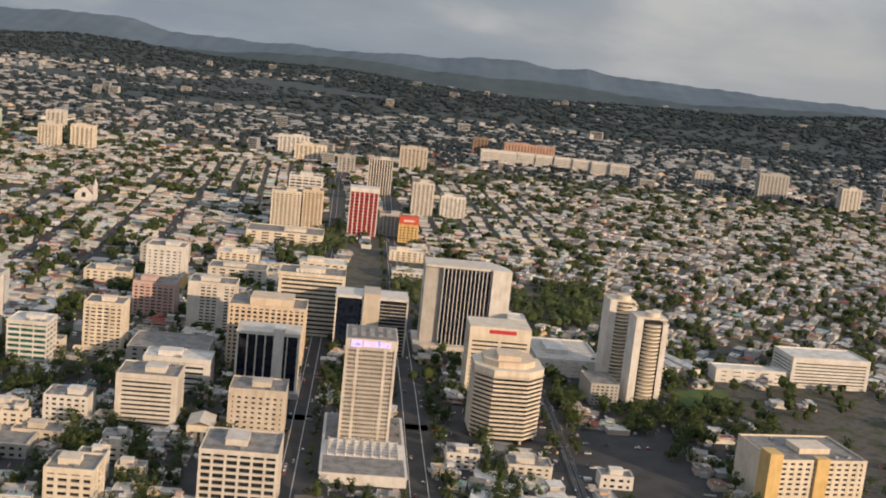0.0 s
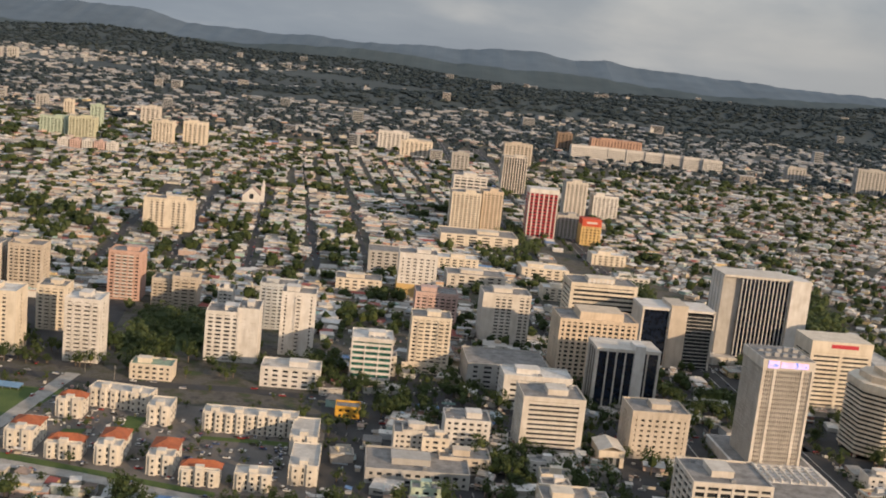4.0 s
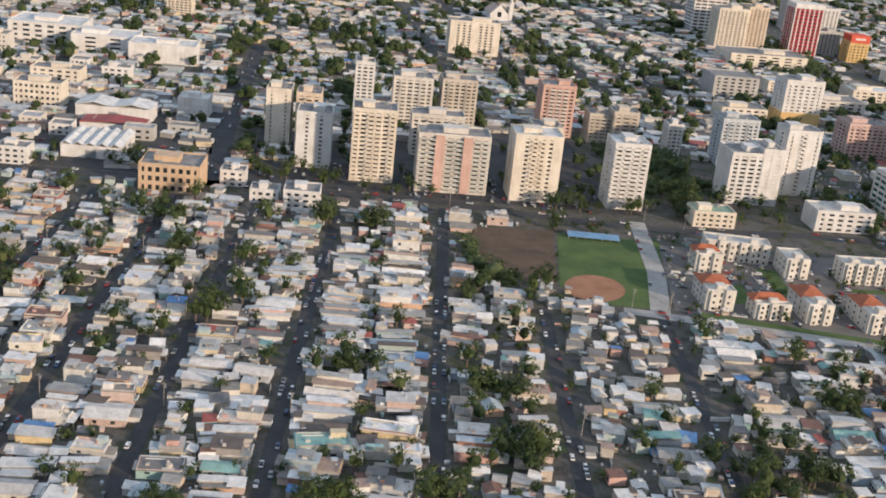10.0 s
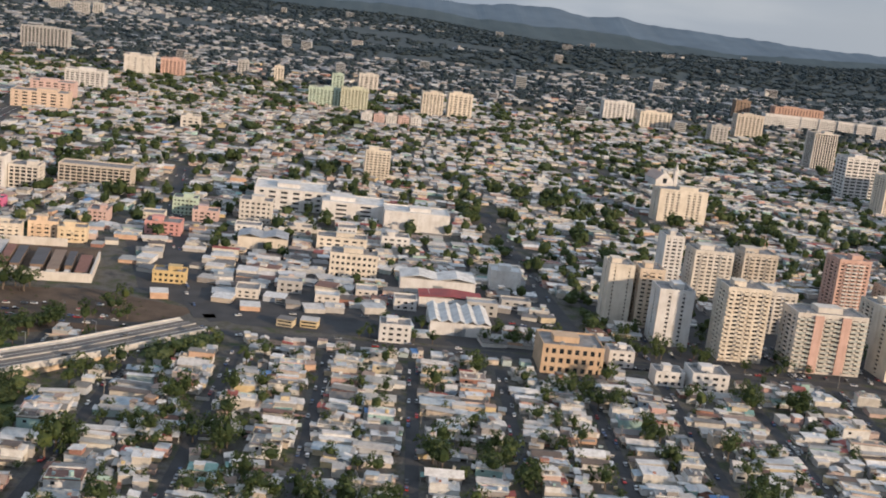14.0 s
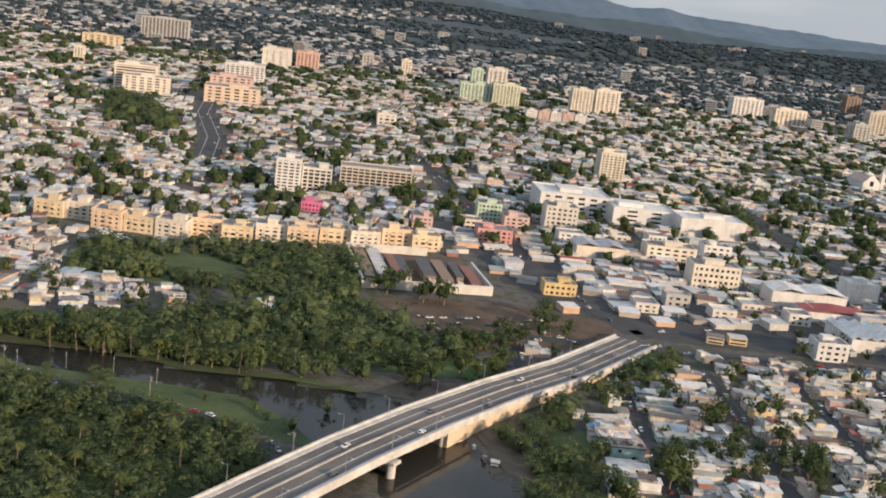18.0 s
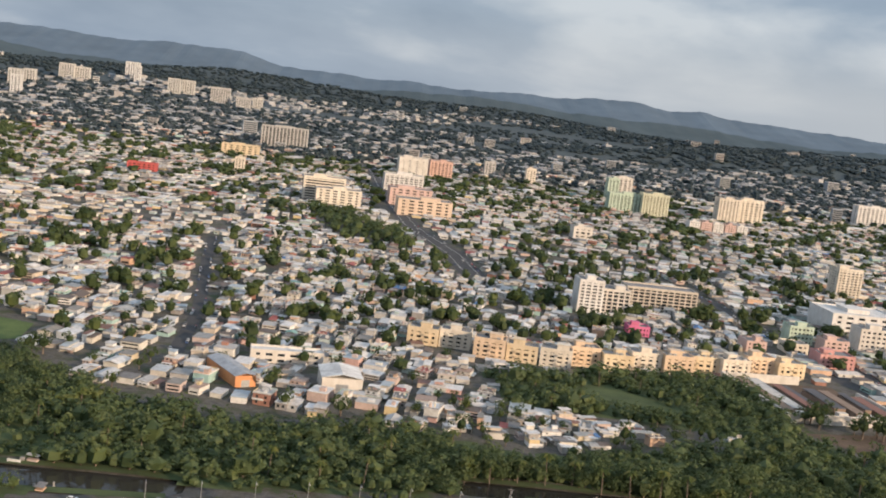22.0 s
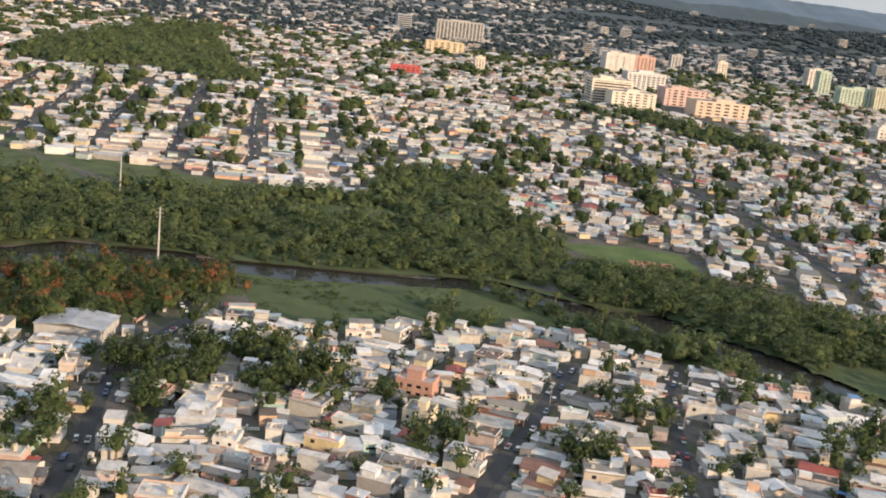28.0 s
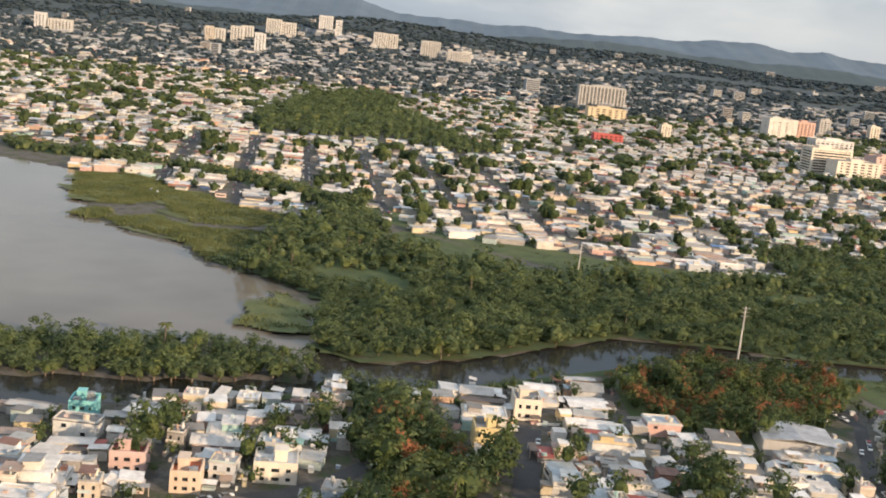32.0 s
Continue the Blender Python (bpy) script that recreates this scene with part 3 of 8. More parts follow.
# ---- ground: one sheet, cut down where there is water, rising to hills ----
def ground_sheet():
    xs = np.concatenate([np.arange(-12000, -4600, 400), np.arange(-4600, -1420, 40), np.arange(-1420, -600, 4), np.arange(-600, 3400, 40), np.arange(3400, 10000, 400)]).astype(float)
    ys = np.concatenate([np.arange(-400, 270, 40), np.arange(270, 720, 4), np.arange(720, 4700, 40), np.arange(4700, 12000, 300)]).astype(float)
    gx, gy = np.meshgrid(xs, ys)
    gz = land_rows(gx, gy)
    wet = np.zeros(gx.shape, dtype=bool)
    for poly in WATERS:
        wet |= inside(poly, gx, gy)
    for poly in (MANGROVE_SPIT, REED_ISLE, REEDS, REED_TONGUE, REED_ISLET):
        wet &= ~inside(poly, gx, gy)
    gz[wet] = -1.6
    dry = np.zeros(gx.shape)
    for dx, dy in ((0, 1), (1, 0), (0, -1), (-1, 0)):
        dry += np.roll(np.roll(wet, dx, 1), dy, 0)
    gz[(dry > 0) & ~wet] -= 0.25
    n, m = len(xs), len(ys)
    idx = np.arange(n * m).reshape(m, n)
    quads = np.stack([idx[:-1, :-1], idx[:-1, 1:], idx[1:, 1:], idx[1:, :-1]], axis=2).reshape(-1, 4)
    me = bpy.data.meshes.new("ground")
    me.vertices.add(n * m)
    me.vertices.foreach_set("co", np.stack([gx, gy, gz], axis=2).astype(np.float32).ravel())
    me.loops.add(quads.size)
    me.loops.foreach_set("vertex_index", quads.ravel().astype(np.int32))
    me.polygons.add(len(quads))
    me.polygons.foreach_set("loop_start", np.arange(0, quads.size, 4, dtype=np.int32))
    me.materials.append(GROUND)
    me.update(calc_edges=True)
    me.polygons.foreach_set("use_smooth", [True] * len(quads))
    tagged(new("ground", me), "city ground of pavement, yards and scrub rising to haze-tinted wooded hills", "ground", "", "structure")


ground_sheet()


def far_hills(y, low, lift, reach, mat, seed, label):
    """A long ridge on the horizon, with spurs running down towards the city."""
    s = Shape()
    xs = np.arange(-9000, 7400, 30.0)
    rows = 9
    for j in range(rows):
        k = j / (rows - 1)
        for x in xs:
            px = -560 + (x + 560) * 0.53
            top = float(np.interp(x, [a for a, _ in RIDGE], [b for _, b in RIDGE])) if lift is None else lift / 0.53 - 98 + 22 * math.sin(x / 700.0 + seed) + 13 * math.sin(x / 290.0 + 2 * seed)
            spur = (0.5 + 0.5 * math.sin(px / 170.0 + seed + 1.4 * math.sin(px / 410.0))) * (1 - k) * k * 4 * 8
            fine = 5.0 * math.sin(px / 61.0 + seed + math.sin(px / 140.0)) + 3.5 * math.sin(px / 27.0 + k * 5 + 2 * math.sin(px / 90.0)) + 2.0 * math.sin(px / 11.0 + seed)
            top = 110 + (top - 110) * 0.53
            s.v.append((px, y - reach * (1 - k), low + (top - low) * k ** 1.3 + spur + 0.5 * fine * k))
    n = len(xs)
    s.f = [(j * n + i, j * n + i + 1, (j + 1) * n + i + 1, (j + 1) * n + i) for j in range(rows - 1) for i in range(n - 1)]
    s.s = [0] * len(s.f)
    solid("backdrop", s, mat, label, "hills", "structure", z=0)


far_hills(4900, 22, None, 620, HAZED_FAR_HILLS, 0.3, "mountain ridge on the horizon with haze in its blue-grey glow")
far_hills(4420, 20, 78, 330, HAZED_MID_HILLS, 1.7, "wooded hills below the mountains with haze in their grey-green glow")
solid("water", Shape().add([(-2500, 372, 0), (-1208, 372, 0), (-1208, 800, 0), (-2500, 800, 0)], [(0, 1, 2, 3)]), WATER,
      "still brown-grey water of the lagoon", "water", "structure", z=-0.55)
solid("water", Shape().add([(-2500, 250, 0), (-600, 250, 0), (-600, 372, 0), (-2500, 372, 0)], [(0, 1, 2, 3)]).add([(-1208, 372, 0), (-600, 372, 0), (-600, 800, 0), (-1208, 800, 0)], [(0, 1, 2, 3)]), DARK_WATER,
      "dark still water of the channel and the river", "water", "structure", z=-0.55)
for poly in WATERS:
    take_poly(poly)
for poly in (MANGROVE_SPIT, REED_ISLE, REEDS, REED_TONGUE, REED_ISLET):
    take_poly(poly)


def sheet(name, poly, mat, label, category, z=0.06, take=True):
    """A flat patch of ground cover."""
    solid(name, Shape().add([(x, y, land(x, y) + z) for x, y in poly], [tuple(range(len(poly)))]), mat, label, category, "structure")
    if take:
        take_poly(poly)


def cells(name, poly, mat, label, category, size, z, ragged=0.0, tufts=0.0):
    """A patch of ground cover made of small squares, left open over water, with a ragged edge."""
    xs, ys = [p[0] for p in poly], [p[1] for p in poly]
    gx, gy = np.meshgrid(np.arange(min(xs) - size, max(xs) + size, size), np.arange(min(ys) - size, max(ys) + size, size))
    wob = ragged * (np.sin(gx / 4.1 + 2 * np.sin(gy / 6.3)) + np.sin(gy / 3.3 + gx / 8.7))
    ok = inside(poly, gx + wob, gy + wob * 0.7)
    if not ragged:
        for w in WATERS:
            ok &= ~inside(w, gx, gy)
    x, y = gx[ok], gy[ok]
    if not len(x):
        return
    h, n = size / 2, len(x)
    zz = land_rows(x, y) + z + tufts * (0.5 + 0.5 * np.sin(x / 5.0 + np.sin(y / 3.0)))
    v = np.stack([np.stack([x + a * h, y + b * h, zz], axis=1) for a, b in ((-1, -1), (1, -1), (1, 1), (-1, 1))], axis=1).reshape(-1, 3)
    s = Shape()
    s.v, s.f, s.s = [tuple(q) for q in v.tolist()], [(4 * i, 4 * i + 1, 4 * i + 2, 4 * i + 3) for i in range(n)], [0] * n
    solid(name, s, mat, label, category, "structure")


def ribbon(pts, width, z):
    """A strip of surface along a line, following the land."""
    s, n = Shape(), len(pts)
    for i, (x, y) in enumerate(pts):
        a, b = Vector(pts[max(0, i - 1)]), Vector(pts[min(n - 1, i + 1)])
        d = (b - a).normalized() * width / 2
        s.v += [(x - d.y, y + d.x, land(x, y) + z), (x + d.y, y - d.x, land(x, y) + z)]
    s.f = [(2 * i + 1, 2 * i + 3, 2 * i + 2, 2 * i) for i in range(n - 1)]
    s.s = [0] * (n - 1)
    return s


def finer(pts, step=25.0):
    out = []
    for (x0, y0), (x1, y1) in zip(pts, pts[1:]):
        k = max(1, int(math.hypot(x1 - x0, y1 - y0) / step))
        out += [(x0 + (x1 - x0) * i / k, y0 + (y1 - y0) * i / k) for i in range(k)]
    return out + [pts[-1]]


ROADS = []


def road(pts, width, label="dark asphalt street between the houses", lines=False, z=0.10, top=None):
    pts = finer(pts)
    solid("road", ribbon(pts, width, z), top or ASPHALT, label, "road", "structure")
    take_line(pts, width + 2.0)
    ROADS.append((pts, width))
    if lines:
        for off in (-0.25, 0.25):
            mid = [(x + off * width, y) for x, y in pts]
            solid("lane_marking", ribbon(mid, 0.3, z + 0.02), LINE_PAINT, "worn white lane line", "road marking", "structure")


# avenues of the business district
road([(-30, 200), (-43, 340), (-51, 447), (-58, 539), (-88, 859), (-123, 1215), (-148, 1636)], 9.5, "broad asphalt avenue between office towers", True)
road([(18, 200), (1, 352), (-8, 462), (-21, 605), (-42, 862), (-64, 1156), (-102, 1628)], 12.5, "broad tree-lined asphalt avenue between office towers", True)
road([(-620, 424), (-470, 428), (-348, 428), (-307, 420), (-266, 417), (-218, 424), (-150, 425), (-60, 418), (60, 425), (260, 440)], 6.5, "asphalt cross avenue in front of the apartment towers")
road([(-300, 339), (-249, 330), (-208, 321), (-120, 305), (0, 290)], 5.0, "pale concrete street along the estate", z=0.12, top=CONCRETE)
road([(-279, 424), (-283, 372), (-289, 339)], 6.0, "grey concrete service road beside the ball field", z=0.13, top=CONCRETE)
road([(-448, 700), (-440, 516), (-434, 424)], 8.0, "asphalt avenue past the halls")
road([(-757, 700), (-764, 780), (-789, 899), (-806, 1106), (-828, 1459)], 15.0, "broad dual carriageway rising through the hospital quarter", True)
road([(-907, 740), (-898, 663), (-881, 535), (-878, 470)], 5.5)
road([(-900, 326), (-856, 336), (-819, 345), (-779, 350), (-757, 352), (-739, 347), (-719, 338), (-701, 332), (-688, 324), (-682, 312), (-678, 292), (-676, 250)], 5.5, "asphalt road along the river bank")
road([(-757, 350), (-762, 335), (-770, 315)], 3.5)
road([(-571, 440), (-545, 452), (-500, 462), (-440, 470)], 9.0, "asphalt avenue at the foot of the bridge")
road([(-571, 440), (-585, 480), (-600, 540), (-615, 640), (-630, 760)], 8.0, "asphalt avenue past workshops")
for far_end, near_end in (((-334, 971), (-292, 620)), ((-290, 945), (-252, 640)), ((-254, 930), (-213, 660)), ((-222, 960), (-190, 720)), ((-369, 940), (-330, 600))):
    road([far_end, near_end], 5.0, "narrow asphalt street between rows of houses")
NEAR_STREETS = (-620, -590, -560, -531, -503, -474, -446, -419, -391, -356, -325)
for sx in NEAR_STREETS:
    road([(sx - 4, 170), (sx - 1, 290), (sx + 4, 412)] if sx < -360 else [(-329, 170), (-326, 290), (-324, 336)] if sx > -350 else [(-361, 170), (-356, 293), (-350, 422)], 3.6)
road([(-289, 336), (-293, 250), (-297, 170)], 3.4)
for sx in (-240, -212, -182, -152, -122, -92):
    road([(sx - 6, 170), (sx, 300)], 3.4)
for sx in (-1302, -1268, -1236, -1204, -1170, -1136, -1102):
    road([(sx - 18, 850), (sx, 668), (sx + 10, 590)], 4.2)
road([(-1087, 240), (-1087, 300), (-1091, 340), (-1080, 374), (-1088, 392)], 3.2)
road([(-1040, 235), (-1016, 295), (-1001, 332), (-990, 362)], 3.2)
road([(-985, 240), (-978, 300), (-969, 352), (-962, 373)], 3.0)
road([(-1170, 240), (-1163, 317), (-1159, 352)], 5.0, "asphalt street lined with parked cars")
road([(-1240, 290), (-1200, 312), (-1188, 330)], 4.0)
road([(-1240, 290), (-1100, 268), (-950, 285), (-880, 320)], 3.2)

# railway on its own way beside the avenue
road([(66, 200), (57, 367), (54, 438), (50, 500), (46, 640)], 5.0, "dark railway trackbed", z=0.4)
for off in (-1.5, -0.7, 0.7, 1.5):
    solid("rail", ribbon([(66 + off, 200), (57 + off, 367), (54 + off, 438), (50 + off, 500), (46 + off, 640)], 0.14, 0.5), GALVANISED, "steel rail", "rail", "structure")

# open ground
sheet("ball_field", [(-311, 404), (-275, 404), (-286, 342), (-302, 342), (-317, 354)], LAWN, "mown green grass of the baseball field", "field", 0.08)
c_in = [(-306 + 9.5 * math.cos(a) + 1.5 * math.sin(a), 355 + 11 * math.sin(a)) for a in [2 * math.pi * i / 20 for i in range(20)]]
sheet("infield", c_in, INFIELD, "reddish clay infield of the baseball field", "field", 0.12)
sheet("bare_lot", [(-342, 404), (-312, 406), (-318, 354), (-325, 352), (-340, 370)], BARE_EARTH, "bare brown earth lot beside the ball field", "lot", 0.07)
sheet("small_field", [(-974, 490), (-946, 494), (-931, 489), (-929, 466), (-941, 459), (-957, 468), (-968, 477)], LAWN, "light green sports field among trees", "field", 0.09)
sheet("small_infield", [(-953, 475), (-938, 474), (-939, 463), (-944, 461), (-952, 467)], INFIELD, "clay corner of the sports field", "field", 0.12, False)
GRASS_STRIP = [(-1206, 546), (-1170, 516), (-1151, 509), (-1132, 497), (-1106, 494), (-1122, 502), (-1143, 521), (-1161, 543), (-1186, 564)]
sheet("scrub_strip", [(-1215, 602), (-1182, 566), (-1152, 538), (-1122, 514), (-1092, 508), (-1040, 528), (-1040, 548), (-1080, 540), (-1112, 546), (-1140, 566), (-1200, 622)], ROUGH_GRASS, "rough scrub in front of the houses", "scrub", 0.03, False)
sheet("grass_strip", GRASS_STRIP, ROUGH_GRASS, "rough green grass strip between the mangroves and the houses", "grass", 0.085)
sheet("meadow", [(-1074, 411), (-1044, 415), (-1020, 418), (-1022, 396), (-1026, 382), (-1042, 372), (-1066, 380)], ROUGH_GRASS, "green meadow on the channel bank", "meadow", 0.07)
sheet("station_lawn", [(114, 514), (144, 525), (140, 492), (114, 476)], LAWN, "green lawn beside the railway station", "lawn")
sheet("parking_lot", [(60, 440), (104, 440), (104, 330), (74, 330)], ASPHALT, "empty dark asphalt parking lot", "parking lot")
sheet("market_yard", [(-664, 452), (-615, 464), (-575, 449), (-588, 420), (-632, 404)], BARE_EARTH, "bare earth parking ground by the bridge", "lot")
sheet("estate_court", [(-276, 400), (-180, 402), (-176, 330), (-205, 326), (-284, 342)], WORN_ASPHALT, "worn asphalt courts between the walk-up apartments", "courtyard", 0.07, False)
sheet("downtown_paving", [(-185, 430), (-60, 640), (60, 640), (130, 560), (130, 300), (-130, 300), (-175, 330)], ASPHALT, "dark asphalt lots between office buildings", "paving", 0.03, False)
sheet("workshop_paving", [(-625, 560), (-440, 600), (-436, 432), (-560, 436), (-600, 470)], ASPHALT, "dark asphalt yards between workshops", "paving", 0.03, False)
sheet("tower_court", [(-425, 520), (-290, 545), (-275, 432), (-425, 433)], ASPHALT, "asphalt parking court among the apartment towers", "courtyard", 0.05, False)
sheet("mud_bank", [(-664, 360), (-650, 374), (-625, 374), (-612, 300), (-617, 292), (-630, 319), (-635, 339), (-648, 357)], MUD, "bare mud bank below the bridge", "bank", 0.05)
sheet("bank_lawn", [(-658, 378), (-630, 378), (-620, 394), (-640, 398), (-660, 392)], LAWN, "small green lawn between the river bank and the bridge", "lawn", 0.09)
take_poly([(-672, 360), (-600, 360), (-590, 402), (-640, 404), (-672, 396)])
cells("reed_bed", REEDS, REED, "yellow-green reed bed in the lagoon", "reeds", 1.6, 0.1, 3.0, 0.3)
take_poly(REEDS)
cells("reed_bed", REED_TONGUE, REED, "green reed tongue reaching into the lagoon", "reeds", 1.6, 0.1, 2.4, 0.3)
cells("reed_island", REED_ISLET, REED, "flat reed islet in the lagoon", "reeds", 1.4, 0.1, 1.5, 0.3)
cells("reed_island", REED_ISLE, REED, "small reed island in the lagoon", "reeds", 1.4, 0.1, 2.0, 0.3)
take_poly(REED_ISLE)

sheet("riverside_grass", [(-900, 230), (-760, 230), (-700, 286), (-690, 316), (-697, 334), (-713, 345), (-757, 347), (-819, 340), (-900, 321)], ROUGH_GRASS, "rough green grass along the river road", "grass", 0.04, False)
sheet("river_verge", [(-822, 346), (-757, 357), (-713, 352), (-693, 348), (-682, 337), (-673, 321), (-684, 323), (-700, 335), (-720, 342), (-757, 350)], ROUGH_GRASS, "narrow grass verge between road and river", "grass", 0.035, False)
# grassy margins of the channel and the river
for line in ([(x, y + 2.6) for x, y in LAGOON[11:27]], [(x, y - 2.6) for x, y in LAGOON[27:42]], [(-785, 373.5), (-762, 374.5), (-732, 374.5), (-710, 365.5), (-685, 365.5), (-664, 360.5)]):
    solid("bank", ribbon(line, 3.4, 0.05), ROUGH_GRASS, "weedy edge of the water", "bank", "structure")
# woods
WOOD_AREAS = [
    [(-1234, 550), (-1236, 470), (-1211, 443), (-1207, 394), (-1196, 390), (-1171, 399), (-1125, 435), (-1067, 429), (-1003, 434), (-985, 430), (-970, 486), (-987, 511),
     (-989, 586), (-1018, 610), (-1040, 598), (-1039, 537), (-1077, 526), (-1107, 510), (-1128, 513), (-1150, 520), (-1191, 550), (-1207, 608)],
    [(-985, 430), (-972, 412), (-944, 399), (-914, 359), (-870, 353), (-856, 347), (-800, 358), (-786, 360), (-784, 374), (-762, 376), (-710, 367), (-654, 383), (-637, 393), (-609, 430), (-640, 402), (-668, 455),
     (-664, 520), (-719, 503), (-770, 487), (-764, 448), (-700, 442), (-690, 424), (-765, 398), (-799, 410), (-825, 401), (-845, 399), (-886, 412), (-917, 440), (-935, 459), (-970, 468)],
    [(-1023, 384), (-1021, 418), (-1003, 420), (-980, 402), (-956, 385), (-935, 361), (-904, 338), (-884, 339), (-890, 328), (-920, 344), (-937, 358), (-956, 366), (-975, 377), (-1000, 394), (-1010, 384)],
    [(-634, 348), (-612, 366), (-604, 340), (-612, 292), (-630, 280), (-622, 320)],
    [(-758, 346), (-739, 342.5), (-720, 334), (-702, 328), (-690, 320), (-685, 308), (-688, 290), (-704, 262), (-757, 256)],
    [(-1137, 388), (-1122, 402), (-1102, 410), (-1080, 412), (-1070, 400), (-1086, 377), (-1105, 352), (-1121, 355), (-1136, 370)],
    [(-1198, 366), (-1185, 362), (-1176, 345), (-1171, 318), (-1181, 296), (-1192, 318)],
    [(-1399, 714), (-1338, 693), (-1259, 671), (-1204, 608), (-1215, 590), (-1262, 645), (-1297, 668), (-1379, 680)],
    [(-1309, 1009), (-1288, 1309), (-1219, 1378), (-1192, 1169), (-1144, 960), (-1119, 897), (-1153, 859), (-1197, 909), (-1250, 883), (-1292, 890)],
    [(-279, 528), (-242, 524), (-241, 471), (-274, 455)],
    [(41, 707), (107, 740), (94, 628), (61, 614), (40, 659)],
    [(-34, 723), (-6, 720), (-6, 640), (-25, 645)],
    [(-588, 404), (-570, 430), (-560, 422), (-566, 402), (-580, 384)],
    [(-344, 400), (-341, 372), (-331, 350), (-336, 345), (-346, 368)],
    [(-904, 891), (-863, 914), (-835, 800), (-785, 780), (-799, 844), (-848, 937)],
    [(-87, 905), (-65, 790), (-95, 760), (-108, 770)],
    [(-1480, 384), (-1400, 384), (-1278, 381), (-1255, 391), (-1225, 396), (-1208, 381), (-1204, 371), (-1236, 362), (-1269, 357), (-1400, 352), (-1480, 350)],
]
for poly in WOOD_AREAS:
    take_poly(poly)
    if min(p[1] for p in poly) < 600:
        cells("undergrowth", poly, ROUGH_GRASS, "green undergrowth below the trees", "undergrowth", 4.0, 0.045)

# ---- road bridge over the river ----
DECK = [(-722, 228, 4.2), (-681, 287, 5.2), (-665, 310, 5.3), (-648, 333, 5.0), (-626, 361, 4.0), (-602, 389, 2.6), (-573, 431, 0.35)]


def strip3(path, left, right, z0, z1):
    """A bar of constant section along a 3D path, from `left` to `right` of its line."""
    s, n = Shape(), len(path)
    for i, (x, y, z) in enumerate(path):
        a, b = path[max(0, i - 1)], path[min(n - 1, i + 1)]
        d = Vector((b[0] - a[0], b[1] - a[1])).normalized()
        for off, h in ((left, z0), (right, z0), (right, z1), (left, z1)):
            s.v.append((x + d.y * off, y - d.x * off, z + h))
    for i in range(n - 1):
        k = 4 * i
        s.f += [(k + j, k + (j + 1) % 4, k + 4 + (j + 1) % 4, k + 4 + j) for j in range(4)]
    s.f += [(3, 2, 1, 0), tuple(range(4 * n - 4, 4 * n))]
    s.s = [0] * len(s.f)
    return s


bridge = thing("road_bridge", 0, 0, 0, "concrete road bridge with pale parapets over the river", "bridge", z=0)
part("deck", strip3(DECK, -7.2, 7.2, -0.9, 0), WORN_ASPHALT, bridge)
for side in (-1, 1):
    part("girder", strip3(DECK, side * 6.2 - 0.6, side * 6.2 + 0.6, -1.9, -0.9), CONCRETE, bridge)
    part("parapet", strip3(DECK, side * 7.3 - 0.25, side * 7.3 + 0.25, -1.2, 0.75), PALE_CONCRETE, bridge, "pale painted concrete parapet")
    part("sidewalk", strip3(DECK, side * 6.4 - 0.6, side * 6.4 + 0.6, 0, 0.15), PALE_CONCRETE, bridge)
part("median", strip3(DECK, -0.2, 0.2, 0, 0.4), CONCRETE, bridge)
for off in (-3.2, 3.2):
    part("lane_line", strip3(DECK, off - 0.12, off + 0.12, 0.01, 0.03), LINE_PAINT, bridge)
for (x, y, z), turn in (((-681, 287, 5.2), 49), ((-661, 313, 5.4), 56), ((-648, 334, 5.2), 52)):
    for off in (-5.6, 5.6):
        c, s_ = math.cos(radians(turn)), math.sin(radians(turn))
        px, py = x + s_ * off, y - c * off
        part("pier", Shape().cyl(0, 0, -2, z - 1.9, 1.1, 1.1, 14).box(-1.5, -1.5, z - 2.6, 1.5, 1.5, z - 1.85), PALE_CONCRETE, bridge, at=(px, py, 0), turn=radians(turn))
ramp_body = Shape()
for i in range(3, 6):
    (x0, y0, z0), (x1, y1, z1) = DECK[i], DECK[i + 1]
    d = Vector((x1 - x0, y1 - y0)).normalized()
    q = [(x0 + d.y * 6.9, y0 - d.x * 6.9), (x1 + d.y * 6.9, y1 - d.x * 6.9), (x1 - d.y * 6.9, y1 + d.x * 6.9), (x0 - d.y * 6.9, y0 + d.x * 6.9)]
    n = len(ramp_body.v)
    ramp_body.v += [(*p, -0.5) for p in q] + [(*q[0], z0 - 0.92), (*q[1], z1 - 0.92), (*q[2], z1 - 0.92), (*q[3], z0 - 0.92)]
    ramp_body.f += [tuple(n + k for k in f) for f in ((0, 1, 5, 4), (1, 2, 6, 5), (2, 3, 7, 6), (3, 0, 4, 7), (4, 5, 6, 7))]
    ramp_body.s += [0] * 5
part("abutment", ramp_body, paint(0.60, 0.48, 0.34), bridge, "cream painted approach wall")
take_line([(p[0], p[1]) for p in DECK], 18)

# ---- building kinds ----
WHITE, CREAM, BEIGE = paint(0.71, 0.69, 0.66), paint(0.73, 0.66, 0.55), paint(0.58, 0.52, 0.44)
SAND, PINK, GREY = paint(0.68, 0.57, 0.44), paint(0.60, 0.40, 0.33), paint(0.46, 0.45, 0.43)
OCHRE, ORANGE, PALE = paint(0.68, 0.48, 0.20), paint(0.60, 0.44, 0.29), paint(0.66, 0.62, 0.56)
RED, MINT, BROWN = paint(0.52, 0.04, 0.06), paint(0.50, 0.60, 0.48), paint(0.26, 0.19, 0.14)
DARK_PAINT, ROSE = paint(0.10, 0.10, 0.11), paint(0.62, 0.45, 0.40)
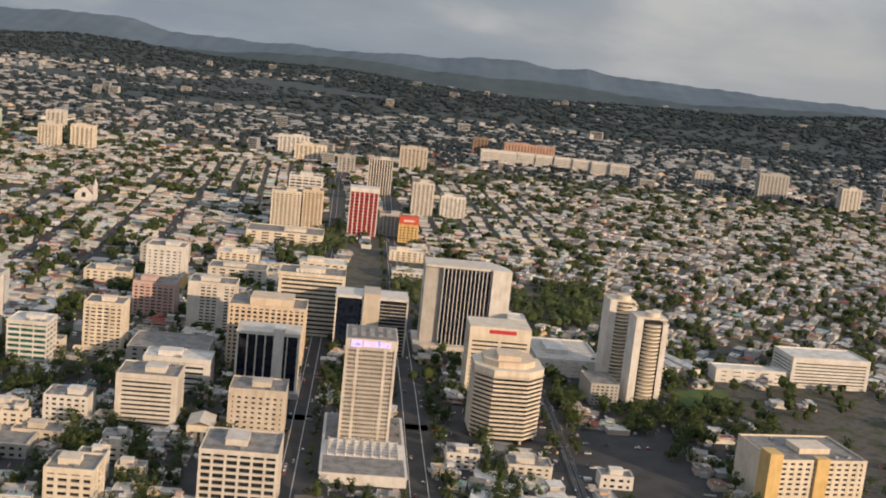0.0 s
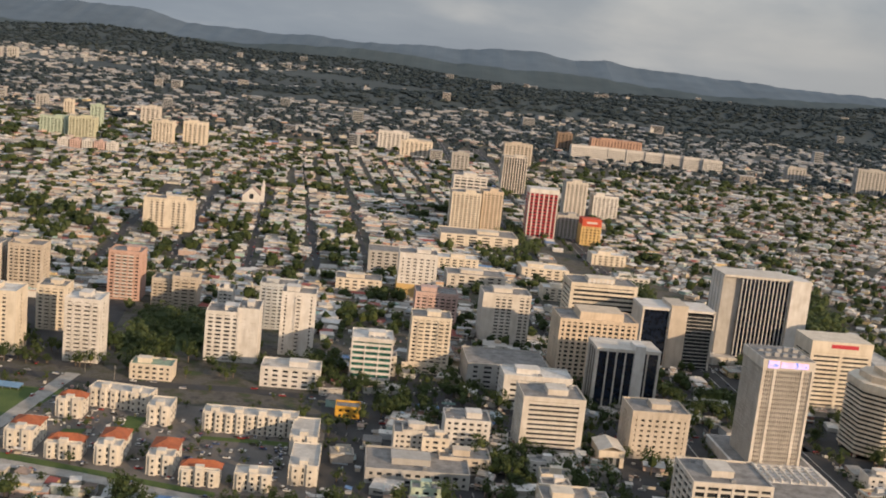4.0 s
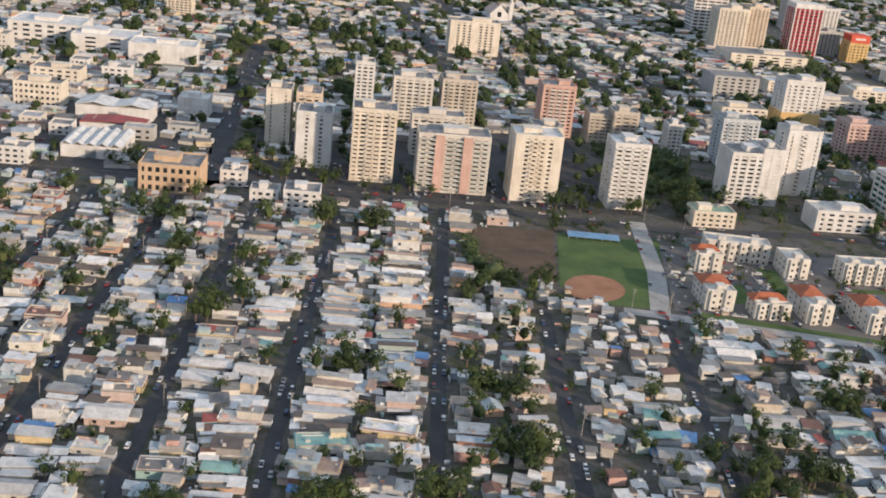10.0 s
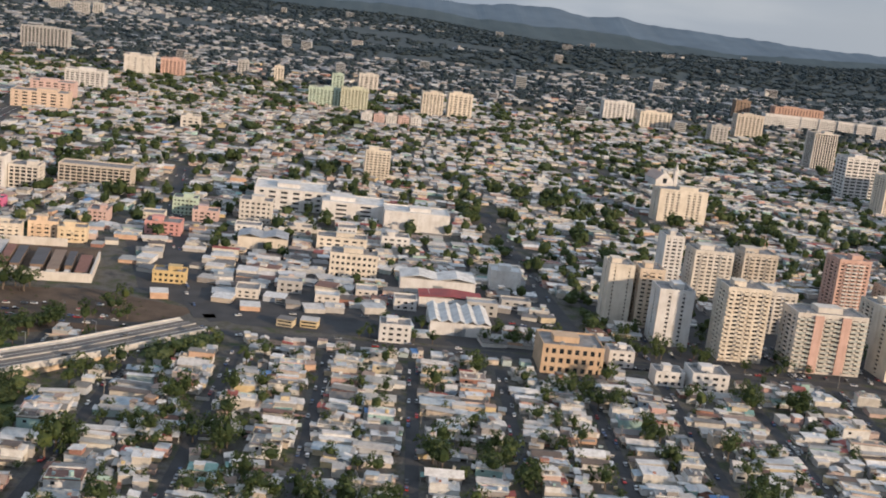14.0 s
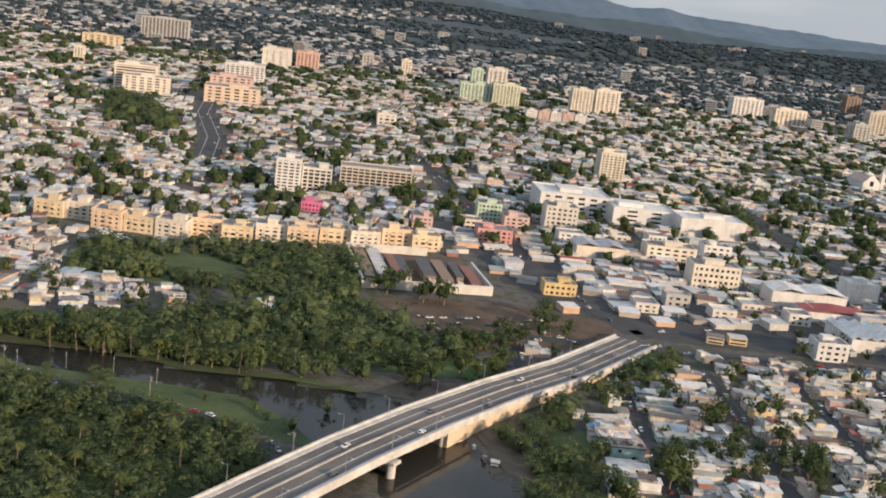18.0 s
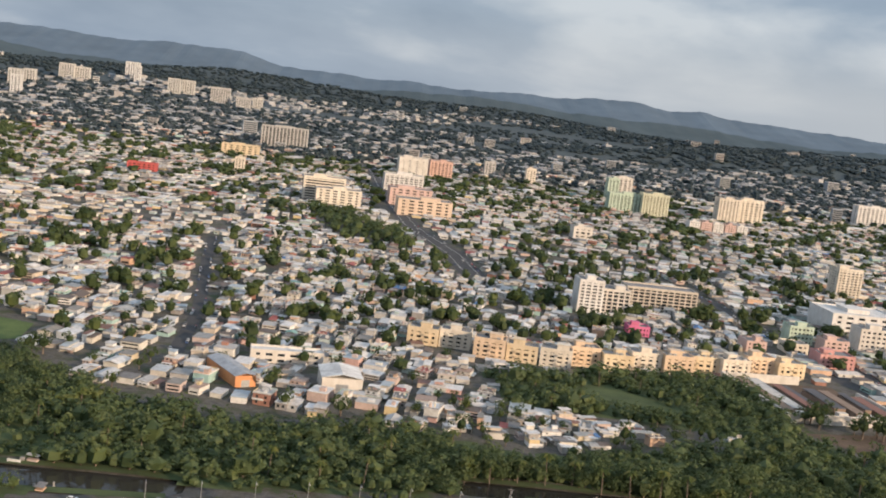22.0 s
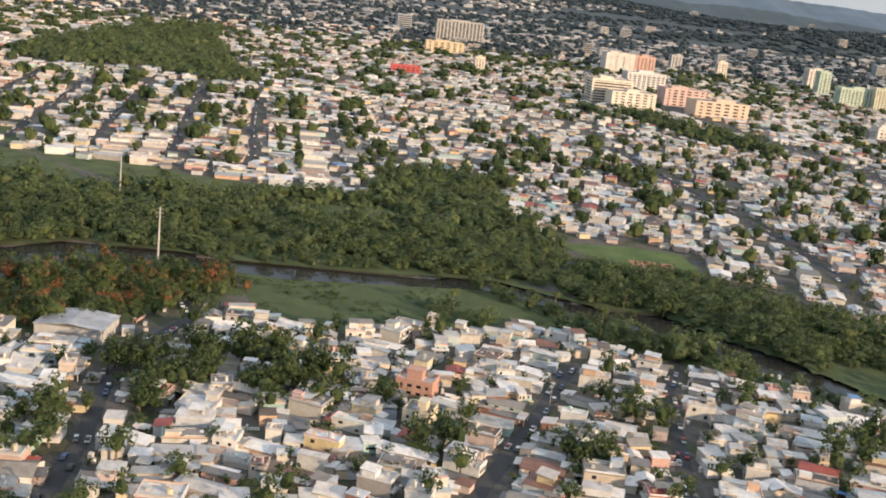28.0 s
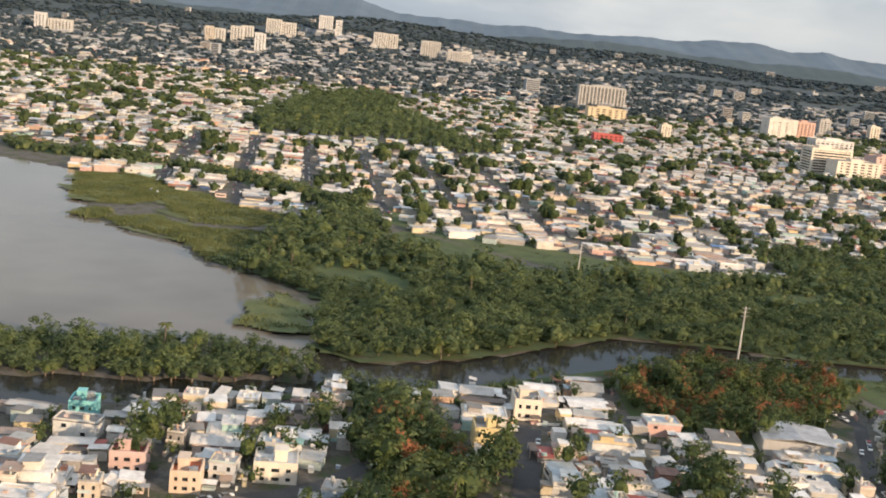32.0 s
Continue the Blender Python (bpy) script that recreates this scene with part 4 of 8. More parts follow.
TANK = Shape().cyl(0, 0, 0, 1.3, 0.75, 0.75, 10).cyl(0, 0, 1.3, 1.55, 0.75, 0.2, 10)


def roof_kit(root, w, d, h, wall, deck, house=True, seed=0):
    r = random.Random(seed)
    top = part("roof", Shape().box(-w / 2 + 0.2, 0.2, h, w / 2 - 0.2, d - 0.2, h + 0.12), deck, root)
    ring = Shape()
    for a in ((-w / 2, 0, w / 2, 0.25), (-w / 2, d - 0.25, w / 2, d), (-w / 2, 0.25, -w / 2 + 0.25, d - 0.25), (w / 2 - 0.25, 0.25, w / 2, d - 0.25)):
        ring.box(a[0], a[1], h, a[2], a[3], h + 0.75)
    part("parapet", ring, wall, top)
    if house:
        hw, hd = w * r.uniform(0.28, 0.42), d * r.uniform(0.35, 0.5)
        hx, hy = r.uniform(-0.2, 0.2) * w, d * 0.3
        part("stair_head", Shape().box(hx - hw / 2, hy, h + 0.1, hx + hw / 2, hy + hd, h + 2.0).box(hx - hw / 2 - 0.15, hy - 0.15, h + 2.0, hx + hw / 2 + 0.15, hy + hd + 0.15, h + 2.2), wall, top)
        for k in range(r.randint(1, 3) if root.location.y < 590 else 0):
            part("roof_unit", Shape().box(-0.7, -0.6, 0, 0.7, 0.6, 1.0).cyl(0, 0, 1.0, 1.15, 0.4, 0.4, 8), GALVANISED, top, "metal air-conditioning unit",
                 at=(r.uniform(-0.4, 0.4) * w, r.choice((0.15, 0.85)) * d, h + 0.1))


def tower(name, x, y, w, d, h, label, wall, turn=4.0, fh=1.65, cols=5, sides=3, band=0.5, pier=0.34, glazing=None, balconies=(), pier_wall=None, deck=None,
          category="apartment tower", group="", z=None, house=True, ground_floor=True, side_solid=False, rail=None, blank=()):
    """A tall block: glazed core, a wall band at each storey, upright piers between the windows, balconies in some columns. Its front faces -y."""
    root = thing(name, x, y, turn, label, category, group, z)
    take_rect(x, y, w, d, turn)
    n = max(2, round(h / fh))
    fh = h / n
    part("glazing", Shape().box(-w / 2 + 0.6, 0.6, 0, w / 2 - 0.6, d - 0.6, h - 0.02), glazing or GLASS, root, "dark window glass")
    bh = fh * band
    far_off = y > 590
    levels = [min(i * fh - bh * 0.35, h - bh) if i else 0 for i in range(0 if ground_floor else 1, n + 1)]
    slab = Shape().box(-w / 2 + 0.08, 0.08, 0, w / 2 - 0.08, d - 0.08, bh)
    ups = []
    if cols:
        pw = w / cols * pier
        up = Shape().box(-pw / 2, 0, 0, pw / 2, 0.45, h)
        for i in range(cols + 1):
            px = min(max(-w / 2 + w * i / cols, -w / 2 + pw / 2), w / 2 - pw / 2)
            ups += [(up, (px, 0, 0), pier_wall or wall), (up, (px, d - 0.45, 0), pier_wall or wall)]
    if sides:
        pw = d / sides * pier
        up = Shape().box(0, -pw / 2, 0, 0.45, pw / 2, h)
        for i in range(sides + 1):
            py = min(max(d * i / sides, 0.5 + pw / 2), d - pw / 2 - 0.5)
            ups += [(up, (-w / 2, py, 0), wall), (up, (w / 2 - 0.45, py, 0), wall)]
    if far_off:
        frame_all, piers_all = Shape(), Shape()
        for zz in levels:
            frame_all.join(slab, (0, 0, zz))
        for up, at, _ in ups:
            piers_all.join(up, at)
        if ups and pier_wall in (None, wall):
            part("facade_frame", frame_all.join(piers_all), wall, root)
        else:
            part("facade_frame", frame_all, wall, root)
            if ups:
                part("pier_frame", piers_all, pier_wall or wall, root)
    else:
        slab_data = slab.data("storey_band", wall)
        for zz in levels:
            part("storey_band", slab_data, None, root, at=(0, 0, zz))
        shared = {}
        for up, at, mat in ups:
            key = (id(up), mat.name)
            if key not in shared:
                shared[key] = up.data("pier", mat)
            part("pier", shared[key], None, root, at=at)
    if side_solid:
        part("side_wall", Shape().box(-w / 2 - 0.05, 0.05, 0, -w / 2 + 0.5, d - 0.05, h), wall, root)
        part("side_wall", Shape().box(w / 2 - 0.5, 0.05, 0, w / 2 + 0.05, d - 0.05, h), wall, root)
    for c in blank:
        part("wall_panel", Shape().box(-w / 2 + w * c / cols, 0.05, 0.2, -w / 2 + w * (c + 1) / cols, 0.75, h - 0.03), wall, root)
    for c in balconies:
        bw = w / cols * 0.8
        bal = Shape().box(-bw / 2, -0.85, 0, bw / 2, 0.05, 0.14).box(-bw / 2, -0.85, 0.14, bw / 2, -0.75, 0.62).box(-bw / 2, -0.75, 0.14, -bw / 2 + 0.1, 0, 0.62).box(
            bw / 2 - 0.1, -0.75, 0.14, bw / 2, 0, 0.62).data("balcony", rail or wall)
        for i in range(1, n, 2 if far_off else 1):
            part("balcony", bal, None, root, at=(-w / 2 + w * (c + 0.5) / cols, 0, i * fh - bh * 0.3))
    roof_kit(root, w, d, h, wall, deck or GRAVEL_ROOF, house, int(abs(x) * 7 + abs(y)))
    return root


def low(name, x, y, w, d, h, label, wall, turn=3.0, deck=None, category="commercial building", fh=1.9, cols=6, band=0.55, trim=None, house=True, group=""):
    """A low commercial block: wall bands, recessed windows on all sides, flat roof with plant on it."""
    root = thing(name, x, y, turn, label, category, group)
    take_rect(x, y, w, d, turn)
    n = max(1, round(h / fh))
    fh = h / n
    part("core", Shape().box(-w / 2 + 0.25, 0.25, 0, w / 2 - 0.25, d - 0.25, h - 0.05), GLASS, root, "dark window glass")
    for i in range(n):
        part("wall", Shape().box(-w / 2 + 0.05, 0.05, i * fh, w / 2 - 0.05, d - 0.05, i * fh + fh * band * 0.55).box(
            -w / 2 + 0.05, 0.05, (i + 1) * fh - fh * band * 0.45, w / 2 - 0.05, d - 0.05, (i + 1) * fh - (0.0 if i == n - 1 else 0.01)), wall, root)
    pw = w / cols * 0.45
    pier_data = Shape().box(-pw / 2, 0, 0, pw / 2, d, h - 0.02).data("pier", trim or wall)
    for i in range(cols + 1):
        px = min(max(-w / 2 + w * i / cols, -w / 2 + pw / 2), w / 2 - pw / 2)
        part("pier", pier_data, None, root, at=(px, 0, 0))
    ns = max(2, min(3, int(d / 5)))
    cross = Shape()
    for i in range(ns + 1):
        py = min(max(d * i / ns, 1.1), d - 1.1)
        cross.box(-w / 2 - 0.01, py - 0.7, 0, w / 2 + 0.01, py + 0.7, h - 0.03)
    part("cross_wall", cross, trim or wall, root)
    roof_kit(root, w, d, h, wall, deck or GRAVEL_ROOF, house, int(abs(x) * 5 + abs(y)))
    return root


def hall(name, x, y, w, d, h, label, wall, roof, turn=2.0, category="warehouse", bays=1, stripe=None):
    """A shed or hall with pitched sheet roofs over one or more bays; the ridges run away from the front."""
    root = thing(name, x, y, turn, label, category)
    take_rect(x, y, w, d, turn)
    part("wall", Shape().box(-w / 2, 0, 0, w / 2, d, h * 0.8), wall, root)
    b = w / bays
    for i in range(bays):
        part("roof", Shape().gable(-w / 2 + i * b - 0.25, -0.3, -w / 2 + (i + 1) * b + 0.25 - (0.5 if i < bays - 1 else 0), d + 0.3, h * 0.8, h, 0.15), roof, root)
    part("door", Shape().box(-min(2, w / 5), -0.06, 0, min(2, w / 5), 0.02, h * 0.5), GALVANISED, root, "grey roller door")
    if stripe:
        part("fascia", Shape().box(-w / 2 - 0.02, -0.1, h * 0.58, w / 2 + 0.02, -0.003, h * 0.78), stripe, root)
    return root


def sign(root, x, y, z, w, h, mat, label, turn=0.0):
    part("sign", Shape().box(-w / 2, -0.15, 0, w / 2, 0, h), mat, root, label, at=(x, y, z), turn=turn)


# ---- business district ----
# tall office tower on a stepped podium, with a screen at its top
bt = thing("office_tower", -22, 392, 5, "tall beige office tower with fine piers on a white podium", "office tower")
take_rect(-22, 352, 30, 62, 5)
part("podium", Shape().box(-14.5, -36, 0, 15, 26, 3.5).box(-14.8, -36.2, 3.3, 15.3, 26.2, 3.8), WHITE, bt, "low white podium")
part("podium_roof", Shape().box(-13.8, -4, 3.8, 14.3, 25.5, 3.9), GRAVEL_ROOF, bt)
part("podium_roof", Shape().box(-13.8, -35.5, 3.8, 14.3, -20, 3.95), GRAVEL_ROOF, bt)
for i in range(6):
    part("terrace_step", Shape().box(-12, -19 + i * 2.4, 3.8, 12.5, -17.2 + i * 2.4, 4.0 + i * 0.2), WHITE, bt)
for i in range(9):
    part("canopy_rib", Shape().box(-12.5 + i * 3.1, -19.4, 3.8, -12.1 + i * 3.1, -4.6, 5.2), WHITE, bt)
part("core", Shape().box(-8.6, -2.6, 3.8, 8.6, 16, 40.5), GLASS, bt, "dark window glass")
for i in range(22):
    part("storey_band", Shape().box(-8.9, -2.9, 3.98 + i * 1.62, 8.9, 16.3, 4.68 + i * 1.62), PALE, bt)
for i in range(24):
    part("fin", Shape().box(-9.0 + i * 0.77, -3.2, 3.8, -8.75 + i * 0.77, -2.6, 38.8), PALE, bt)
for i in range(15):
    for sx in (-9.2, 8.6):
        part("fin", Shape().box(sx, -2.6 + i * 1.3, 3.8, sx + 0.6, -2.3 + i * 1.3, 38.8), PALE, bt)
for px in (-9.3, -5.4, 4.6, 8.3):
    part("pier", Shape().box(px, -3.5, 3.8, px + 0.9, -2.8, 39.2), PALE, bt)
part("crown", Shape().box(-9.4, -3.4, 38.8, 9.4, 16.8, 42.2), PALE, bt)
part("roof", Shape().box(-8.9, -2.9, 42.2, 8.9, 16.3, 42.3), GRAVEL_ROOF, bt)
for i in range(10):
    part("roof_unit", Shape().box(-0.9, -0.8, 0, 0.9, 0.8, rng.uniform(0.6, 1.5)), GALVANISED, bt, at=(-6.5 + (i % 5) * 3.2, 1.5 + (i // 5) * 7 + rng.uniform(-1, 1), 42.3))
SCREEN, st, sp = tree_of("led_screen")
sc = ramp(st, noise_at(st, 0.35, 2, 0.5), [(0.38, (0.08, 0.20, 0.75)), (0.50, (0.62, 0.50, 0.85)), (0.62, (0.85, 0.42, 0.60))])
st.links.new(sc, sp.inputs["Emission Color"])
st.links.new(sc, sp.inputs["Base Color"])
sp.inputs["Emission Strength"].default_value = 0.7
part("screen", Shape().box(-7.6, -3.62, 39.2, -3.6, -3.42, 41.8), SCREEN, bt, "lit pink and violet screen")
part("screen", Shape().box(-3.0, -3.62, 39.5, 6.8, -3.42, 41.5), SCREEN, bt, "lit blue and red screen")

# eight-sided office block with stepped top
oc = thing("octagonal_office", 30, 426, 6, "cream eight-sided office building with dark window bands", "office tower")
take_poly([(12, 408), (48, 408), (48, 446), (12, 446)])


def eight(rx, ry, cut):
    return [(-rx + cut, -ry), (rx - cut, -ry), (rx, -ry + cut), (rx, ry - cut), (rx - cut, ry), (-rx + cut, ry), (-rx, ry - cut), (-rx, -ry + cut)]


part("glazing", Shape().prism(eight(13.0, 13.0, 6.4), 1.5, 27), GLASS, oc, "dark ribbon windows")
for i in range(15):
    part("storey_band", Shape().prism(eight(13.6, 13.6, 6.7), 2.0 + i * 1.72, 2.72 + i * 1.72), CREAM, oc)
part("crown", Shape().prism(eight(13.6, 13.6, 6.7), 26.4, 29.3), CREAM, oc)
part("upper_tier", Shape().prism(eight(10, 10, 5), 29.3, 31.6), SAND, oc)
part("upper_tier", Shape().box(-5, -7.5, 31.6, 4, 4, 33.6), SAND, oc)
for i, a in enumerate(eight(12.2, 12.2, 6)):
    part("column", Shape().cyl(a[0], a[1], 0, 2.2, 0.6, 0.6, 8), CREAM, oc)

# twin residential towers with stacked round balconies
for tx, ty, th, ww in ((86, 503, 42, 13), (96, 481, 40, 15)):
    rt = thing("residential_tower", tx, ty, 8, "white residential tower with stacked curved cream balconies", "apartment tower", "twin towers")
    take_rect(tx, ty, ww, 14, 8)
    part("wall", Shape().box(-ww / 2, 1.5, 0, -ww / 2 + 3.4, 13, th).box(ww / 2 - 2.4, 2.0, 0, ww / 2, 13, th - 2).box(-ww / 2 + 3.4, 4, 0, ww / 2 - 2.4, 13.5, th), WHITE, rt)
    part("glazing", Shape().box(-ww / 2 + 3.4, 2.4, 0, ww / 2 - 2.4, 4, th - 1), GLASS, rt, "dark window glass")
    part("glazing", Shape().box(ww / 2 - 0.05, 5, 1, ww / 2 + 0.05, 10, th - 2), GLASS, rt, "dark window glass")
    n = int(th / 1.75)
    arc = [(3.1 * math.cos(a) * 1.25, 2.6 + 3.2 * math.sin(a)) for a in [math.pi + math.pi * k / 8 for k in range(9)]]
    bal = Shape().prism(arc, 0, 0.75).data("balcony", CREAM)
    sidebal = Shape().box(0, 4, 0, 1.2, 11.5, 0.7).data("balcony", CREAM)
    for i in range(1, n):
        part("balcony", bal, None, rt, at=(0.5, 0, i * 1.75))
        part("balcony", sidebal, None, rt, at=(ww / 2 - 0.1, 0, i * 1.75))
    part("crown", Shape().box(-ww / 2 - 0.3, 1, th, ww / 2 - 1, 13.5, th + 0.8).cyl(0.5, 5, th + 0.8, th + 2.8, 3.4, 3.4, 16), CREAM, rt)
low("parking_garage", 78, 478, 13, 20, 9, "grey striped parking garage beside a residential tower", GREY, 8, fh=1.5, house=False, category="garage")

# dark striped tower with a white curved end
dc = thing("office_tower", 14, 540, 5, "dark glass office tower with white fins and white end wall", "office tower")
take_rect(14, 538, 46, 26, 5)
part("glazing", Shape().box(-12, 1, 3, 12, 20, 42), GLASS_BLUE, dc, "dark blue glass")
for i in range(13):
    part("fin", Shape().box(-12.2 + i * 1.95, 0.5, 3, -11.85 + i * 1.95, 1.4, 42.5), WHITE, dc)
part("end_wall", Shape().box(-21, 3, 3, -12, 20, 42.5), GREY, dc, "grey concrete wing")
for i in range(4):
    part("fin", Shape().box(-21.2, 4 + i * 4.2, 3, -20.8, 6.2 + i * 4.2, 42.5), WHITE, dc)
arc = [(12, 20)] + [(12 + 9.5 * math.sin(a), 20 - 21 + 21 * math.cos(a) * 0.9) for a in [math.pi * 0.5 * k / 7 for k in range(8)]] + [(12, -1.0)]
part("end_wall", Shape().prism(arc[::-1], 3, 43.5), WHITE, dc, "white curved end wall")
part("roof", Shape().box(-21.4, 0.6, 42.5, 14, 20.6, 43.6), PALE, dc)
part("podium", Shape().box(-24, -4, 0, 22, 24, 3.2).box(-24.4, -4.4, 3.2, 22.4, 24.4, 3.9), PALE, dc)
for i in range(12):
    part("column", Shape().box(-23.5 + i * 4, -4.6, 0, -22.7 + i * 4, -4.0, 3.2), WHITE, dc)

sg = tower("office_building", 29, 474, 27, 18, 27, "cream office building with window bands and a red sign", CREAM, 5, 1.9, 2, 2, 0.58, 0.1, category="office building")
part("crown", Shape().box(-13.6, -0.1, 27, 13.6, 18.1, 31), CREAM, sg)
sign(sg, 1, -0.1, 28.2, 12, 1.7, RED, "red lettering shown as a plain bar")

dk = thing("office_building", -31, 520, 5, "dark glass office building with a beige shaft", "office building")
take_rect(-31, 520, 36, 20, 5)
part("glazing", Shape().box(-16.5, 1, 0, -4, 18, 27), GLASS_BLUE, dk, "dark glass wing")
part("glazing", Shape().box(4, 1, 0, 17, 18, 26), GLASS, dk, "dark brown glass wing")
for i in range(15):
    part("storey_band", Shape().box(4, 0.8, 1 + i * 1.7, 17.2, 18.2, 1.35 + i * 1.7), GREY, dk)
part("shaft", Shape().box(-4, -0.6, 0, 4, 16, 30), BEIGE, dk, "beige concrete shaft")
for px in (-17.2, -4.6, 16.8):
    part("edge_pier", Shape().box(px, 0.2, 0, px + 0.8, 18.4, 28), PALE, dk)
part("roof", Shape().box(-17.4, 0.2, 27, 17.6, 18.6, 28.2), WHITE, dk)

bw = thing("office_building", -67, 441, 5, "office building of dark glass strips between white concrete fins", "office building")
take_rect(-67, 441, 27, 18, 5)
part("glazing", Shape().box(-12.5, 0.8, 0, 12.5, 16, 25.5), GLASS_BLUE, bw, "dark blue glass strips")
for px, pw in ((-12.9, 0.9), (-8.6, 0.5), (-5.0, 0.5), (-1.4, 0.5), (7.5, 0.5), (12.0, 0.9)):
    part("fin", Shape().box(px, 0.2, 0, px + pw, 1.6, 26), PALE, bw)
    part("fin", Shape().box(px, 15.2, 0, px + pw, 16.4, 26), PALE, bw)
for i in range(4):
    for sx in (-12.9, 12.0):
        part("fin", Shape().box(sx, 2.6 + i * 3.6, 0, sx + 0.9, 3.0 + i * 3.6, 26), PALE, bw)
part("shaft", Shape().box(2.2, -0.5, 0, 6.4, 8, 28.5), WHITE, bw, "blank white concrete shaft")
part("crown", Shape().box(-13, 0.2, 25.5, 13, 16.5, 26.8), PALE, bw)
part("podium", Shape().box(-14, -3, 0, 14, 18, 2.6), GREY, bw)

og = tower("office_building", -74, 478, 34, 20, 28, "sand-coloured office building with a deep grid of windows", SAND, 5, 1.85, 13, 7, 0.42, 0.42, category="office building", house=False)
part("penthouse", Shape().box(-8, 3, 28, 11, 17, 31.5), SAND, og)
rs = tower("office_building", -63, 543, 33, 20, 31, "cream office building with dark window bands", CREAM, 5, 2.2, 1, 1, 0.5, 0.05, category="office building")
for i in range(6):
    sign(rs, -7.5 + i * 2.2, 1.0, 31.8, 1.5, 2.0, WHITE, "white roof lettering shown as plain blocks")
tower("office_building", -101, 386, 22, 17, 20.5, "ribbed beige office building with open gallery bands", PALE, 5, 1.7, 1, 1, 0.55, 0.1, category="office building")
tower("office_building", -102, 434, 27, 14, 13.5, "white office building with window bands", WHITE, 5, 2.2, 1, 2, 0.55, 0.1, category="office building", deck=WHITE_ROOF)
low("parking_deck", -112, 458, 34, 26, 10, "grey open parking deck with dark roof", GREY, 5, fh=1.9, category="garage", house=False)
tower("office_building", -62, 393, 21, 16, 17, "beige office building with small square windows", BEIGE, 5, 1.9, 8, 5, 0.6, 0.55, category="office building")
pv = hall("chapel", -80, 381, 9, 12, 7.5, "small cream chapel with a pediment and arched doors", CREAM, PALE, 5, "chapel")
for i in (-1, 0, 1):
    part("arch", Shape().box(i * 2.4 - 0.6, -0.12, 0, i * 2.4 + 0.6, 0.02, 3.6), GLASS, pv)
tower("office_building", -55, 322, 24, 20, 20, "beige office building with dark lower window bands", PALE, 4, 2.2, 6, 4, 0.35, 0.2, category="office building")
tower("office_building", -103, 312, 15, 14, 13, "cream office building with a flat roof", CREAM, 4, 2.0, 4, 3, 0.5, 0.3, category="office building")
ht = low("hotel", 140, 376, 37, 26, 18.5, "cream and orange hotel block with a wide flat roof", CREAM, 14, fh=1.8, cols=12, category="hotel")
part("tower_pier", Shape().box(-20.5, -1, 0, -15.5, 6, 21.5).box(-2, -1.2, 0, 3, 2, 20), OCHRE, ht, "ochre stair tower")
low("shopping_hall", 66, 517, 32, 40, 8, "wide white shopping hall with a flat roof", WHITE, 6, deck=PALE_CONCRETE, category="shopping hall", band=0.9)
ow = tower("office_building", 200, 545, 42, 22, 15, "long white office building with dark window bands", WHITE, 10, 1.6, 1, 1, 0.62, 0.04, category="office building", deck=WHITE_ROOF, house=False)
for i in range(3):
    hall("station_canopy", 116 + i * 8, 536 + i * 2, 5, 26, 5.5, "white arched canopy of the railway station", PALE, WHITE_ROOF, 25, "station roof")
low("station_hall", 163, 541, 44, 10, 6.5, "long white roofed station hall", WHITE, 8, deck=WHITE_ROOF, category="station", band=0.8, house=False)
tower("office_building", -168, 447, 16.5, 15, 18.6, "white office building with green glass bands", WHITE, 4, 2.3, 3, 3, 0.42, 0.08, GLASS_GREEN, category="office building", deck=WHITE_ROOF)
tower("apartment_tower", -145, 474, 17, 14, 23, "cream apartment tower with regular balconies", CREAM, 4, cols=6, sides=4, balconies=(1, 4))
low("podium", -144, 470, 24, 3, 3, "low cream podium in front of a tower", CREAM, 4, house=False)
tower("apartment_tower", -110, 531, 23, 16, 24, "pale apartment tower with blank end wall", PALE, 5, cols=8, sides=3, side_solid=True, blank=(0, 1, 5))
tower("apartment_tower", -143, 549, 21, 15, 17, "reddish cream apartment tower with stepped roof", ROSE, 4, cols=7, sides=4, balconies=(2, 5))
tower("apartment_tower", -202, 477, 14.5, 13, 27, "white apartment tower with vertical window strips", WHITE, 4, cols=5, sides=3, pier=0.5, balconies=(2,), blank=(1, 3))
tower("apartment_tower", -230, 458, 14, 15, 20.5, "white apartment slab with blank side walls", WHITE, 4, cols=4, sides=2, side_solid=True)
tower("apartment_tower", -220, 459, 9, 17, 22.5, "blank white apartment slab with stair shaft", WHITE, 4, cols=2, sides=2, side_solid=True, band=0.95)
tower("apartment_tower", -216, 516, 17, 13, 21, "bluish white apartment tower with balconies", paint(0.55, 0.58, 0.60), 4, cols=6, sides=3, balconies=(1, 2, 4))
tower("apartment_tower", -281, 438, 13.8, 14, 25, "white apartment tower with balconies in every column", WHITE, 3, cols=4, sides=3, balconies=(0, 1, 2, 3), deck=WHITE_ROOF)
tower("apartment_tower", -316, 438, 18, 15, 25, "cream apartment tower with narrow window strips", CREAM, 3, cols=6, sides=3, pier=0.55, balconies=(2, 3), deck=WHITE_ROOF, blank=(0, 5))
tower("apartment_tower", -307, 478, 12, 13, 19, "cream apartment tower with balconies", CREAM, 3, cols=4, sides=3, balconies=(1, 2))
tower("apartment_tower", -340, 537, 16, 14, 23, "pale brown apartment tower with balconies", BEIGE, 3, cols=6, sides=4, balconies=(1, 4))
tower("apartment_tower", -294, 542, 15.5, 14, 23.5, "pink apartment tower with white balconies", PINK, 3, cols=5, sides=3, balconies=(1, 2, 3), rail=WHITE)
